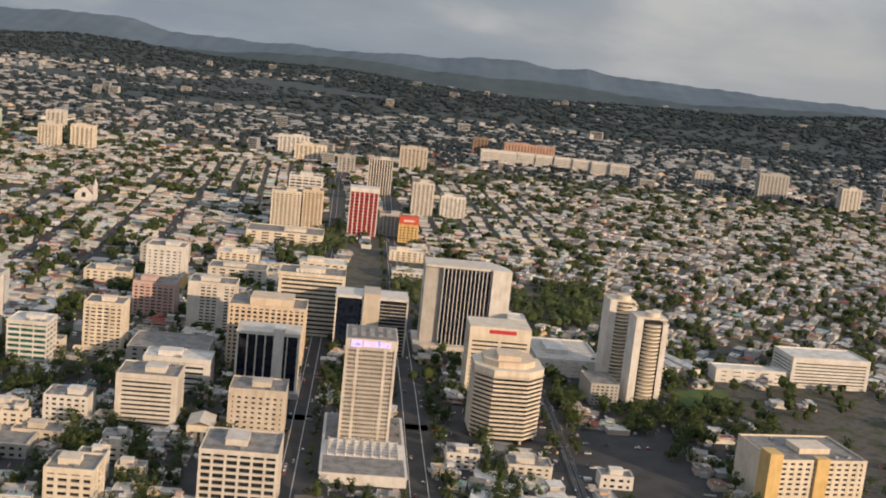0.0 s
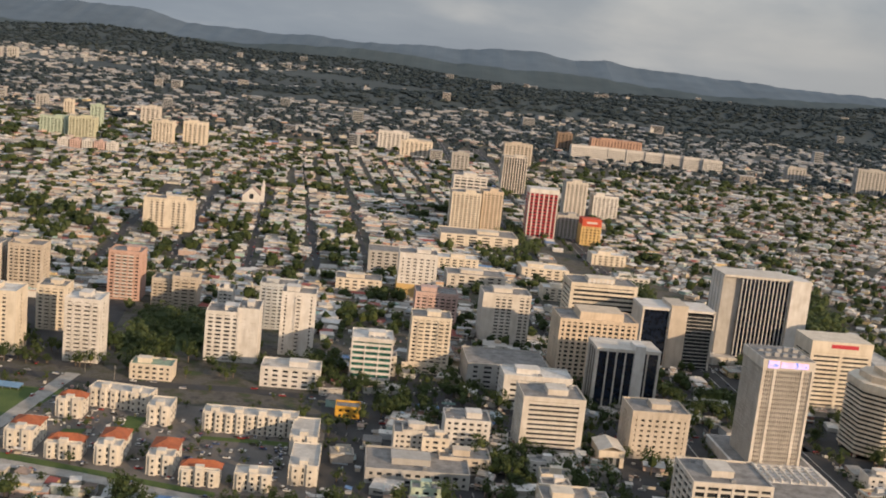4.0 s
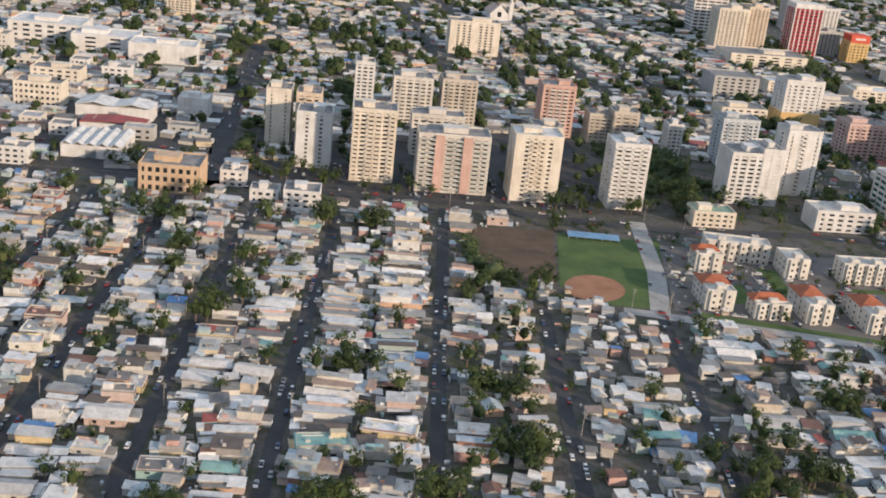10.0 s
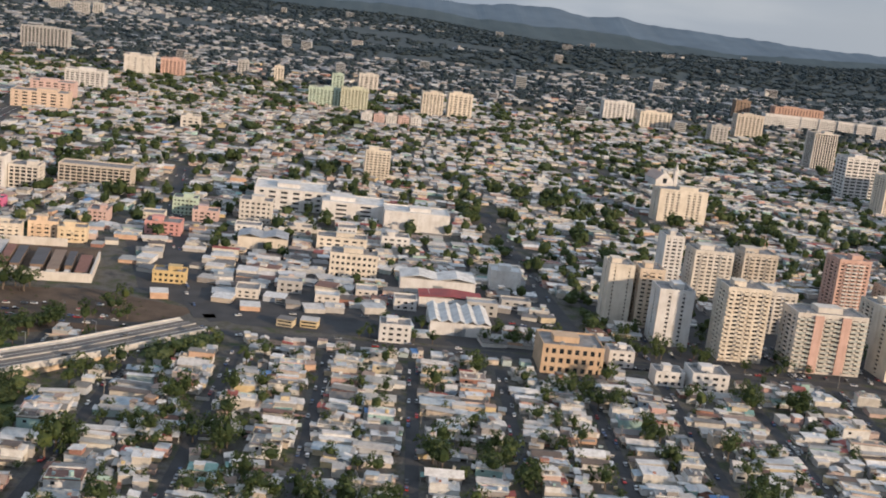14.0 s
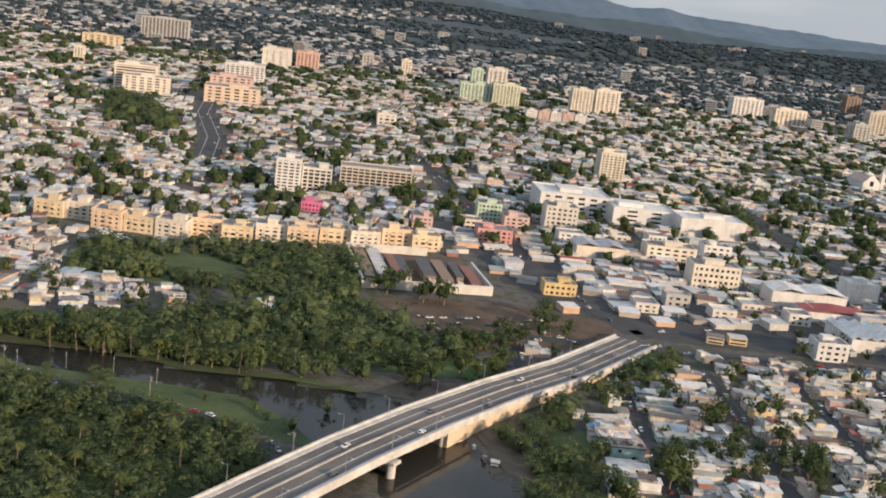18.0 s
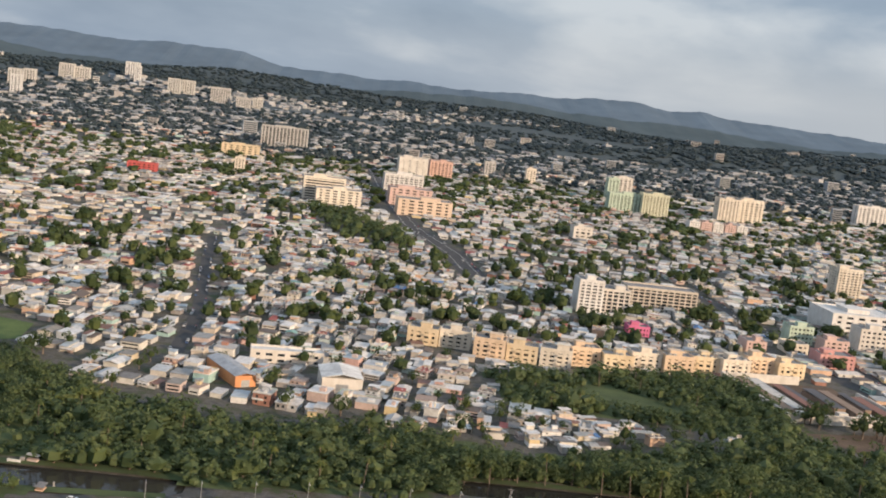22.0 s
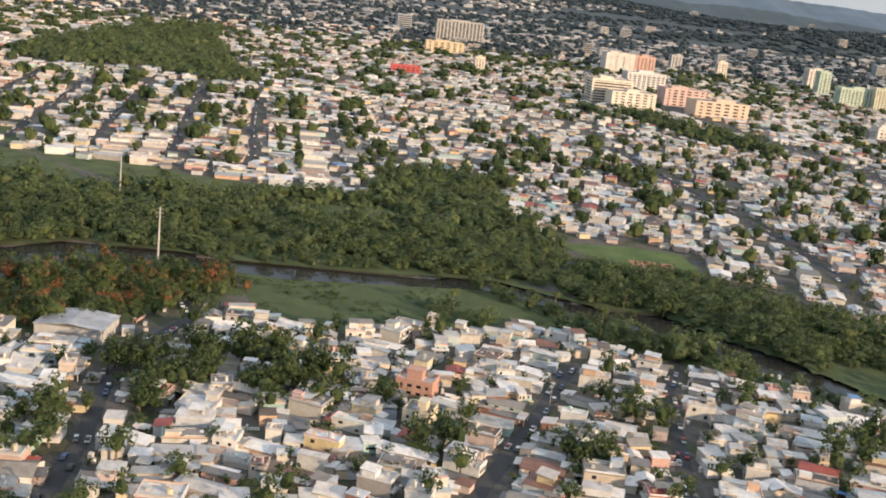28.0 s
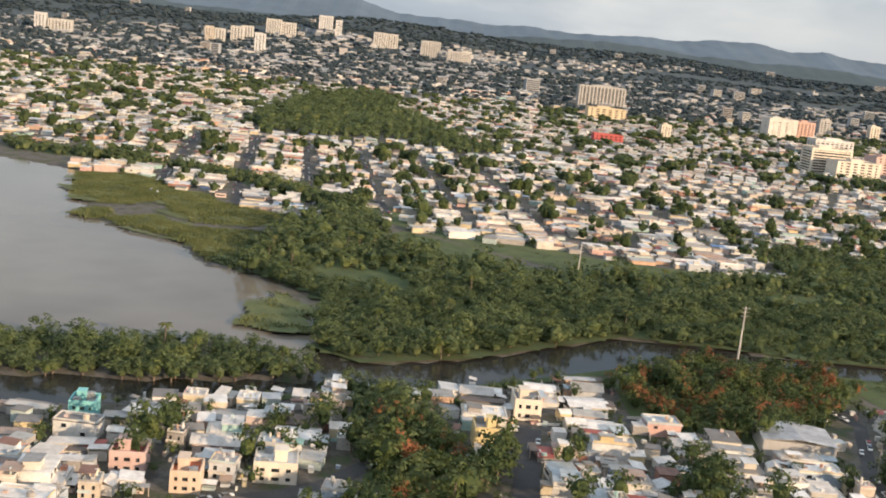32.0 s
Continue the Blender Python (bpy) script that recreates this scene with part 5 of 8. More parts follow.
tower("apartment_block", -274, 538, 11, 12, 13, "grey-beige apartment block with balconies", BEIGE, 3, cols=4, sides=3, balconies=(0, 1, 2, 3))
tower("apartment_block", -263, 535, 12, 12, 15.5, "grey-beige apartment block with deep balconies", BEIGE, 3, cols=3, sides=3, balconies=(0, 1, 2))
tower("apartment_block", -242, 526, 7, 9, 14, "narrow white apartment block", WHITE, 3, cols=3, sides=2, balconies=(0, 2))
tower("apartment_tower", -320, 733, 31.4, 15.2, 20.3, "long cream apartment tower with window columns", CREAM, 4, cols=9, sides=3, pier=0.5, blank=(0, 4, 8))
rtow = tower("office_tower", -65, 862, 22.5, 16.4, 34.8, "red office tower with a white grid and white crown", RED, 5, 2.4, 6, 4, 0.45, 0.22, category="office tower", pier_wall=WHITE)
part("crown", Shape().box(-11.4, -0.3, 34, 11.4, 16.3, 37.5), WHITE, rtow)
tower("office_block", -43, 871, 18.4, 14.3, 17.4, "grey-blue office block beside a red tower", GREY, 5, cols=6, sides=3, category="office building")
tower("apartment_tower", -124, 851, 22.5, 18.4, 29.7, "cream apartment tower with many balconies", CREAM, 5, cols=7, sides=5, balconies=(1, 3, 5))
tower("apartment_tower", -104, 856, 15.4, 18.4, 31.7, "cream and orange apartment tower", SAND, 5, cols=5, sides=5, balconies=(1, 3))
tower("office_tower", -120, 927, 27.8, 18.5, 34, "white office tower with dark bands", WHITE, 5, 2.6, 5, 3, 0.5, 0.2, category="office tower")
tower("office_tower", -71, 1121, 24.1, 18.9, 35.6, "dark glass office tower with upright fins", PALE, 5, 2.6, 9, 6, 0.12, 0.35, GLASS_BLUE, category="office tower")
osn = tower("office_block", -28, 849, 15.3, 13.3, 14.8, "ochre office block with a red advertising panel", OCHRE, 5, 2.0, 5, 4, 0.5, 0.4, category="office building", house=False)
part("advertising_panel", Shape().box(-7.4, -0.3, 14.5, 7.4, 12.5, 20), paint(0.62, 0.10, 0.05), osn, "orange-red advertising panel")
sign(osn, 0, -0.35, 16.6, 8, 1.4, WHITE, "white lettering shown as a plain bar")
wy = tower("office_block", -154, 611, 21, 16, 24, "white office block on an orange-yellow base", WHITE, 4, 1.9, 6, 4, 0.6, 0.5, category="office building")
part("base", Shape().box(-10.8, -0.5, 0, 10.8, 16.5, 7.5), OCHRE, wy, "orange-yellow base storeys")
tower("office_block", 5, 1006, 22.8, 16.6, 19.7, "white office block with window grid", WHITE, 5, cols=6, sides=4, category="office building")
tower("office_block", -23, 1000, 19.7, 16.6, 30.1, "pale office tower with window bands", PALE, 5, cols=5, sides=4, category="office building")
low("parking_deck", -171, 672, 27, 22, 12, "dark open parking deck", GREY, 4, category="garage", house=False, band=0.5)
low("shop_building", -120, 647, 34, 20, 8, "long pale commercial building", PALE, 5)
low("shop_building", -185, 607, 25, 16, 7.5, "pale commercial building with flat roof", CREAM, 4)
low("podium", -114, 788, 54.9, 30.5, 8.1, "cream podium with window bands below apartment towers", CREAM, 5)
low("shop_building", -198, 432, 23, 13, 7.5, "white commercial building with a pale roof", WHITE, 3, deck=PALE_CONCRETE)
low("shop_building", -250, 425, 16, 10, 5.5, "low cream building with a green-grey roof", CREAM, 3, deck=surface("green_roof", (0.30, 0.40, 0.30), (0.20, 0.27, 0.2), 3, 0.4))
low("kiosk", -173, 404, 9, 7, 3.8, "small bright yellow shop", YELLOW_PAINT, 3, cols=3, house=False)
low("office_block", -130, 386, 16, 12, 9.5, "white low office building with brown window bands", WHITE, 4, trim=WHITE)
low("office_block", -149, 369, 12, 11, 9, "pale low office building with roof terrace", PALE, 4)
tower("apartment_tower", -383, 528, 8.5, 11, 29, "slim white apartment tower with blank walls", WHITE, 2, cols=3, sides=2, side_solid=True)
tower("apartment_tower", -361, 538, 18, 14, 22, "grey-white apartment tower with balconies", PALE, 2, cols=6, sides=4, balconies=(1, 4))
tower("apartment_tower", -416, 482, 10, 13, 24, "cream apartment tower with dark slots", CREAM, 0, cols=3, sides=3, pier=0.55, blank=(1,))
tower("apartment_tower", -404, 481, 10, 13, 23.5, "sand-coloured apartment tower with balconies", SAND, 0, cols=3, sides=3, balconies=(1,))
tower("apartment_tower", -400, 458, 13.5, 13, 21.5, "white apartment tower with blank corner walls", WHITE, 0, cols=5, sides=3, pier=0.6, blank=(0, 2, 4))
tower("apartment_tower", -377, 446, 16.5, 14, 27.5, "cream apartment tower with a balcony grid", CREAM, 1, cols=6, sides=4, balconies=(0, 2, 3, 5))
pt = tower("apartment_tower", -347, 440, 27, 14, 22, "wide apartment slab with pink piers and balconies", PALE, 2, cols=8, sides=3, balconies=(0, 1, 3, 4, 6, 7), rail=paint(0.48, 0.50, 0.46))
for px in (-7.2, 3.2):
    part("pink_strip", Shape().box(px, -0.95, 0.5, px + 3.4, 0.1, 22), PINK, pt, "salmon pink wall strip")
tower("apartment_slab", -351, 490, 22, 12, 17, "pale apartment slab behind the front towers", PALE, 2, cols=7, sides=3, balconies=(2, 5))

# church with a gabled front and a slim bell tower
ch = thing("church", -291, 884, 7, "white church with a steep gable front and a slim bell tower", "church")
take_rect(-291, 884, 16, 26, 7)
part("nave", Shape().box(-6.5, 0, 0, 6.5, 24, 6), WHITE, ch)
part("gable_front", Shape().add([(-7, -0.3, 0), (7, -0.3, 0), (7, -0.3, 6), (0, -0.3, 12.5), (-7, -0.3, 6), (-7, 0.4, 0), (7, 0.4, 0), (7, 0.4, 6), (0, 0.4, 12.5), (-7, 0.4, 6)],
     [(0, 1, 2, 3, 4), (9, 8, 7, 6, 5), (1, 6, 7, 2), (2, 7, 8, 3), (3, 8, 9, 4), (4, 9, 5, 0)]), WHITE, ch)
part("roof", Shape().gable(-7, 0.4, 7, 24.4, 6, 11, 0.2), paint(0.50, 0.38, 0.32), ch, "faded brown pitched roof")
part("window", Shape().box(-1.6, -0.38, 3.6, 1.6, -0.28, 7.4), GLASS, ch)
part("bell_tower", Shape().box(7.2, -0.5, 0, 10.0, 2.3, 14).prism([(7.2, -0.5), (10.0, -0.5), (10.0, 2.3), (7.2, 2.3)], 14, 14.4), WHITE, ch)
part("spire", Shape().cyl(8.6, 0.9, 14.4, 19.5, 1.7, 0.1, 4), WHITE, ch)

# low buildings between the towers
for x, y, w, h, tone in ((-146, 370, 12.5, 9.5, PALE), (-146, 347, 33, 4.5, GREY), (-143, 335, 9.5, 4.0, MINT), (-104, 336, 9, 9, WHITE), (-92, 337, 9.5, 5.5, PALE), (-141, 366, 9, 9, CREAM),
                         (-131, 361, 17, 5, BEIGE), (-102, 352, 10, 6, CREAM), (-105, 365, 9.5, 5, WHITE), (15, 381, 12, 5.5, WHITE), (39, 377, 16, 5, PALE), (70, 377, 12, 4.5, WHITE), (-164, 461, 12, 8, PALE)):
    low("low_commercial_block", x, y, w, w * 0.6, h, "low painted commercial block with a flat roof between towers", tone, 4, cols=max(3, int(w / 3)))
for x, y, w, d, h in ((-75, 700, 30, 18, 6), (-20, 700, 22, 14, 6), (-25, 770, 24, 14, 7), (40, 600, 20, 14, 6), (-70, 640, 24, 12, 7), (-130, 700, 26, 16, 7)):
    low("shop_building", x, y, w, d, h, "long pale commercial building along the avenue", rng.choice((CREAM, PALE, WHITE)), 5, deck=WHITE_ROOF)

# walk-up apartment estate
def walk_up(x, y, w, d, h, turn, tiled=False):
    """White walk-up block with projecting bays, windows in every storey, a parapet and stair heads; some under a tiled hip roof at the back."""
    h *= 0.8
    root = thing("walk_up_block", x, y, turn, "white walk-up house with an orange tiled hip roof" if tiled else "white four-storey walk-up block with projecting bays", "apartment block", "walk-up estate")
    take_rect(x, y, w, d, turn)
    wall = part("wall", Shape().box(-w / 2, 0.7, 0, w / 2, d - 0.5, h), ESTATE, root)
    nb, ns = max(2, int(w / 3.4)), max(2, int(d / 3.6))
    for i in range(nb):
        bx, bw = -w / 2 + w * (i + 0.5) / nb, w / nb * 0.5
        part("bay", Shape().box(bx - bw / 2, 0, 0, bx + bw / 2, 0.7, h + (0.9 if i % 2 else 0.2)), ESTATE, root)
        part("bay", Shape().box(bx - bw / 2, d - 0.5, 0, bx + bw / 2, d, h + 0.4), ESTATE, root)
    win = Shape().box(-0.34, -0.04, 0, 0.34, 0.03, 0.75).data("window", GLASS)
    slot = Shape().box(-0.3, -0.03, 0, 0.3, 0.03, 1.25).data("window", GLASS)
    swin = Shape().box(-0.04, -0.32, 0, 0.04, 0.32, 0.75).data("window", GLASS)
    n = max(2, round(h / 1.85))
    for fl in range(n):
        z = fl * h / n + 0.5
        for i in range(nb):
            part("window", win, None, wall, at=(-w / 2 + w * (i + 0.5) / nb, 0, z))
            if i:
                part("window", slot, None, wall, at=(-w / 2 + w * i / nb, 0.7, z - 0.1))
        for k in range(ns):
            for sx in (-w / 2 - 0.01, w / 2 + 0.01):
                part("window", swin, None, wall, at=(sx, 1.2 + (d - 2.2) * (k + 0.5) / ns, z))
    ry = d * 0.42 if tiled else d
    roof = part("roof", Shape().box(-w / 2 + 0.15, 0.8, h, w / 2 - 0.15, ry - 0.6, h + 0.1), PALE_CONCRETE, root)
    part("parapet", Shape().box(-w / 2, 0.7, h, w / 2, 0.9, h + 0.6).box(-w / 2, 0.9, h, -w / 2 + 0.2, ry - 0.5, h + 0.6).box(w / 2 - 0.2, 0.9, h, w / 2, ry - 0.5, h + 0.6).box(-w / 2, ry - 0.7, h, w / 2, ry - 0.5, h + 0.6), ESTATE, roof)
    if tiled:
        part("tiled_roof", Shape().hip(-w / 2 - 0.4, ry - 0.4, w / 2 + 0.4, d + 0.4, h + 0.1, h + 2.0), TERRACOTTA, root, "orange clay tile roof")
    for k in range(max(1, int(w / 8)) if not tiled else 1):
        hx = -w / 2 + w * (k + 0.5) / max(1, int(w / 8)) if not tiled else 0
        part("stair_head", Shape().box(hx - 1.3, min(1.6, ry * 0.3), h + 0.1, hx + 1.3, min(1.6, ry * 0.3) + min(3.0, ry * 0.45), h + 1.7), ESTATE, roof)
    return root


ESTATE = paint(0.70, 0.66, 0.59)
for args in ((-252, 389, 22, 9, 8.0, -6), (-235, 377, 8, 12, 8.0, 2), (-204, 377, 32, 9, 8.2, 3), (-184, 362, 9, 20, 8.0, 3), (-181, 338, 9, 21, 7.6, 3), (-195, 330, 11, 8, 6.4, 4)):
    walk_up(*args)
for args in ((-265, 376, 9, 9, 7.6, 2), (-270, 344, 9, 15, 7.6, 2), (-255, 340, 11, 9, 5.8, 3), (-241, 339, 8, 17, 7.4, 3), (-224, 335, 8, 17, 7.4, 3), (-211, 330, 12, 8, 5.8, 3)):
    walk_up(*args, tiled=True)
for poly in ([(-263, 366), (-256, 368), (-257, 352), (-264, 351)], [(-247, 384), (-240, 384), (-241, 358), (-246, 358)], [(-276, 342), (-205, 327), (-205, 324), (-278, 336)], [(-219, 372), (-190, 374), (-190, 370), (-219, 369)]):
    sheet("estate_lawn", poly, LAWN, "green lawn strip in the apartment court", "lawn", 0.11)
bl = thing("grandstand", -299, 399, -3, "low stand with a blue sheet roof beside the ball field", "grandstand")
part("roof", Shape().wedge(-9, 0, 9, 4.5, 0.9, 1.4), BLUE_SHEET, bl)
for i in range(7):
    part("post", Shape().box(-8.8 + i * 2.9, 0.1, 0, -8.6 + i * 2.9, 0.3, 0.95).box(-8.8 + i * 2.9, 4.0, 0, -8.6 + i * 2.9, 4.2, 1.3), GALVANISED, bl)

# ---- halls, workshops and shops between the towers and the bridge ----
o3 = low("office_building", -446, 413, 21, 17, 9.5, "faded orange three-storey concrete building with open galleries", ORANGE, 0, fh=3.1, cols=8, band=0.45)
hall("market_hall", -486, 502, 31, 14, 7.5, "long white hall with a red-banded front", WHITE, WHITE_ROOF, 0, "hall", 2)
low("warehouse", -456, 519, 13, 12, 8, "plain white warehouse block", WHITE, 0, deck=WHITE_ROOF, band=0.95)
low("office_building", -521, 515, 20, 12, 10, "cream office building with rows of square windows", CREAM, 0, fh=2.4, cols=9)
low("shop_building", -527, 563, 23, 12, 6, "cream two-storey shop building", CREAM, 0)
hall("red_roof_hall", -482, 482, 25, 12, 5, "hall with a dull red sheet metal roof", WHITE, RED_SHEET, 0, "hall", 1)
hall("stepped_hall", -481, 446, 22, 24, 6, "hall with rows of white ridged roofs", WHITE, WHITE_ROOF, 0, "hall", 5)
low("shopping_mall", -557, 649, 38, 30, 10.5, "white shopping mall with parking storeys", WHITE, 2, fh=3, deck=WHITE_ROOF, category="mall")
low("shopping_mall", -523, 636, 33, 24, 9, "white building with long window bands", WHITE, 2, fh=2.2, deck=WHITE_ROOF, category="mall", cols=2)
low("shopping_mall", -490, 624, 34, 20, 9.5, "blank white shopping mall block", WHITE, 2, deck=WHITE_ROOF, category="mall", band=0.97)
low("office_building", -571, 607, 16, 12, 11, "pale blue and cream office building", PALE, 1, fh=2.2)
tower("apartment_tower", -510, 784, 16.3, 14.3, 18.4, "cream apartment tower standing among houses", CREAM, 2, cols=6, sides=4, balconies=(1, 4))
tower("office_building", -706, 630, 12.5, 14, 16, "bare white concrete building with a blank wall", WHITE, 2, cols=4, sides=3, side_solid=True, category="office building")
tower("building_shell", -692, 637, 15, 14, 11.5, "open concrete frame of an unfinished building", PALE, 2, 1.9, 5, 4, 0.3, 0.25, category="building shell")
tower("building_shell", -662, 662, 38, 15, 10.5, "long open concrete frame of an unfinished building", BEIGE, 2, 1.9, 12, 4, 0.3, 0.2, category="building shell", house=False)
low("shop_building", -691, 586, 10, 8, 4, "bright pink painted shop", paint(0.62, 0.16, 0.30), 2)
low("shop_building", -608, 562, 16, 12, 5.5, "salmon pink shop building", paint(0.62, 0.33, 0.30), 2)
low("workshop", -591, 481, 12.5, 8, 4.2, "pale yellow workshop with flat roof", paint(0.66, 0.50, 0.24), 2)
hall("workshop_hall", -562, 551, 22, 14, 7, "cream workshop hall with low-pitched grey roof", CREAM, METAL_ROOF, 2, "hall", 2)
low("shop_building", -606, 611, 12, 10, 8, "cream shop building with green trim", MINT, 2)
for i in range(7):
    low("shop_building", -640 + i * 23, 575 + (i % 3) * 11, rng.uniform(9, 14), rng.uniform(8, 12), rng.uniform(3.5, 6.5), "painted commercial building with a flat roof",
        rng.choice((WHITE, CREAM, PALE, ROSE, BEIGE)), 2, cols=4, house=i % 2 == 0)
for i in range(8):
    low("workshop", -560 + i * 15, 470 + (i % 2) * 12 + i, rng.uniform(8, 12), rng.uniform(7, 10), rng.uniform(3.0, 5.0), "low workshop with a pale flat roof",
        rng.choice((WHITE, PALE, GREY)), 1, cols=3, deck=rng.choice((WHITE_ROOF, METAL_ROOF, GRAVEL_ROOF)), house=False)
low("house_block", -426, 426, 9, 8, 5.5, "white two-storey block with terraces", WHITE, 0, cols=3)
low("clinic", -400, 407, 12.5, 11, 6, "white two-storey building with flat dark roof", WHITE, 0, cols=4)
low("clinic", -413, 410, 10, 8, 4.5, "white one-storey building beside the avenue", WHITE, 0, cols=4)
low("house_block", -505, 431, 11, 9, 6, "white two-storey corner building", WHITE, 0, cols=4)

# walled market compound
RUST = paint(0.24, 0.12, 0.09)
mk = thing("market_compound", -641, 474, 8, "dark-roofed market compound behind pale walls", "compound")
take_rect(-641, 466, 52, 54, 8)
for a in ((-25, -6, 22, -5.2), (-25, 48, 8, 48.8), (-25.8, -6, -25, 48.8), (22, -6, 22.8, 30)):
    part("wall", Shape().box(a[0], a[1], 0, a[2], a[3], 3.4), PALE, mk)
for i, (x0, w0, y0, l0, h0, tone) in enumerate(((-24, 4.2, 0, 40, 3.4, BROWN), (-18.6, 5.0, 4, 38, 3.0, PALE_CONCRETE), (-12.6, 3.4, 2, 30, 3.6, RUST), (-8.6, 3.6, 8, 26, 2.8, DARK_PAINT), (-1.0, 5.0, 6, 24, 3.4, DARK_PAINT),
                                        (5.5, 4.4, 2, 28, 3.0, BROWN), (11.5, 3.0, 6, 20, 3.6, DARK_PAINT), (16.0, 4.6, 0, 24, 2.9, RUST))):
    part("shed_roof", Shape().wedge(x0, y0, x0 + w0, y0 + l0, h0 - 0.5, h0 + 0.2), tone, mk)
    part("shed_wall", Shape().box(x0 + 0.2, y0 + 0.3, 0, x0 + w0 - 0.2, y0 + l0 - 0.3, h0 - 0.52), BROWN, mk)
    part("stall", Shape().box(x0 + 0.3, y0 - 3.2, 0, x0 + w0 * 0.8, y0 - 0.4, 1.6 + 0.4 * (i % 3)), (WHITE, PALE, CREAM)[i % 3], mk)
part("yard", Shape().box(-25, -5, 0.02, 22, 48, 0.12), BARE_EARTH, mk)

# yellow walk-up row beyond the wood
for i in range(13):
    k = i / 12
    x = -792 + 152 * k
    y = steps(k, [(0, 522), (0.25, 505), (0.6, 514), (1, 531)]) + (5 if i % 2 else 0)
    tower("apartment_block", x, y, 12.2, 9, 6.2 + (i % 3) * 0.5, "sunlit pale yellow four-storey apartment block", (paint(0.72, 0.59, 0.40), CREAM, paint(0.70, 0.54, 0.38))[i % 3], (-10, 4, 10)[min(2, i // 5)], 1.8, 4, 3,
          0.5, 0.45, category="apartment block", group="yellow apartment row", balconies=(1,) if i % 2 else (2,))

# single buildings of the bank and the neighbourhood on the spit
hall("sports_roof", -820, 440, 13, 15, 6.5, "white pitched roof over an open court", PALE, WHITE_ROOF, 8, "hall")
hall("long_shed", -850, 437, 7, 24, 4.5, "long grey sheet-roofed shed with an orange gable", paint(0.62, 0.28, 0.12), METAL_ROOF, 30, "shed")
low("school_block", -840, 470, 25, 7, 4, "long low school block with a pale roof", PALE, 8, deck=WHITE_ROOF, category="school", house=False)
hall("metal_hall", -1103, 349, 15, 11, 4.2, "grey sheet metal hall beside the flame trees", GREY, METAL_ROOF, -6, "hall")
low("yellow_house", -1169, 338, 5.0, 6, 3.8, "bright yellow painted house on the street corner", paint(0.66, 0.54, 0.28), 2, cols=3, category="house")
low("corner_house", -1159, 357, 5.8, 7, 4.0, "cream two-storey corner house with a flat roof", CREAM, 2, cols=3, category="house")
low("red_house", -1028, 334, 8, 6, 3.2, "faded orange-red two-storey building with a pale roof", paint(0.50, 0.30, 0.23), -18, deck=PALE_CONCRETE, cols=4, category="house")
low("yellow_house", -1028, 317, 5.6, 6, 3.2, "pale yellow house with a pale flat roof", paint(0.64, 0.57, 0.42), -18, cols=3, category="house")
low("pink_house", -1232, 312, 6, 6, 3.2, "faded pink two-storey house with a dull red roof", paint(0.58, 0.42, 0.38), 4, deck=RED_SHEET, cols=3, category="house")
low("peach_house", -1221, 306, 5.0, 6, 3.2, "pale peach house with a terracotta roof terrace", paint(0.68, 0.54, 0.42), 4, deck=TERRACOTTA, cols=3, category="house")
low("cream_house", -1207, 313, 7.5, 7, 3.2, "cream house with a broad pale roof", CREAM, 4, deck=WHITE_ROOF, cols=3, category="house")
low("teal_house", -1246, 334, 5, 5, 3.2, "turquoise house by the channel", paint(0.25, 0.58, 0.58), 4, cols=3, category="house")

# ---- hospital quarter and far towers ----
tower("hospital", -858, 994, 33.8, 19, 19, "cream hospital block with window bands", CREAM, 6, 2.2, 1, 1, 0.5, 0.05, category="hospital")
low("hospital", -845, 970, 35.7, 18.9, 12.6, "cream low hospital wing", CREAM, 6, fh=2.2)
tower("hospital", -791, 1166, 37.7, 19.4, 15.1, "white hospital wing with window rows", WHITE, 5, 2.2, 8, 3, 0.5, 0.3, category="hospital")
tower("hospital", -778, 1356, 33, 22, 20.9, "blank pale hospital tower", PALE, 5, 2.2, 4, 3, 0.7, 0.6, category="hospital")
tower("hospital", -745, 1384, 26.5, 22.1, 18.8, "rust-coloured hospital tower with window rows", PINK, 5, 2.2, 6, 3, 0.5, 0.4, category="hospital")
low("hospital", -777, 964, 43, 23.1, 12.6, "cream and salmon hospital block", paint(0.66, 0.52, 0.40), 5, fh=2.4)
low("hospital", -787, 1037, 36, 21.2, 13.8, "pale salmon hospital block with flat roof", ROSE, 5, fh=2.4)
tower("apartment_slab", -944, 1577, 61.2, 15.9, 26.1, "long pale grey apartment slab with upright fins", GREY, 3, 2.2, 13, 3, 0.3, 0.4)
low("office_building", -973, 1361, 42.3, 15.6, 12.2, "long pale ochre building with flat roof", paint(0.66, 0.54, 0.36), 4, fh=2.4)
tower("apartment_tower", -949, 1172, 9.4, 9.4, 13, "small pale yellow tower block", CREAM, 3, cols=3, sides=3)
low("sports_hall", -1020, 1072, 25, 12, 6, "low building with a red roof", paint(0.48, 0.10, 0.09), 3, deck=paint(0.42, 0.08, 0.07), house=False)
tower("apartment_tower", -562, 1224, 34.4, 15, 18.3, "pale green apartment slab", MINT, 3, cols=9, sides=3)
tower("apartment_tower", -553, 1334, 13.1, 13.1, 26.1, "pale green apartment tower", MINT, 3, cols=3, sides=3)
tower("apartment_tower", -532, 1218, 27.9, 15, 21.5, "cream and green apartment slab", paint(0.62, 0.62, 0.46), 3, cols=8, sides=3)
tower("apartment_tower", -450, 1236, 22.5, 15, 24.6, "cream apartment tower beyond low houses", CREAM, 3, cols=6, sides=3)
for i in range(5):
    low("row_house", -518 + i * 11.7, 1117 + i, 10.1, 10.6, 8, "pink and white row house block", ROSE if i % 2 else WHITE, 3, cols=4)
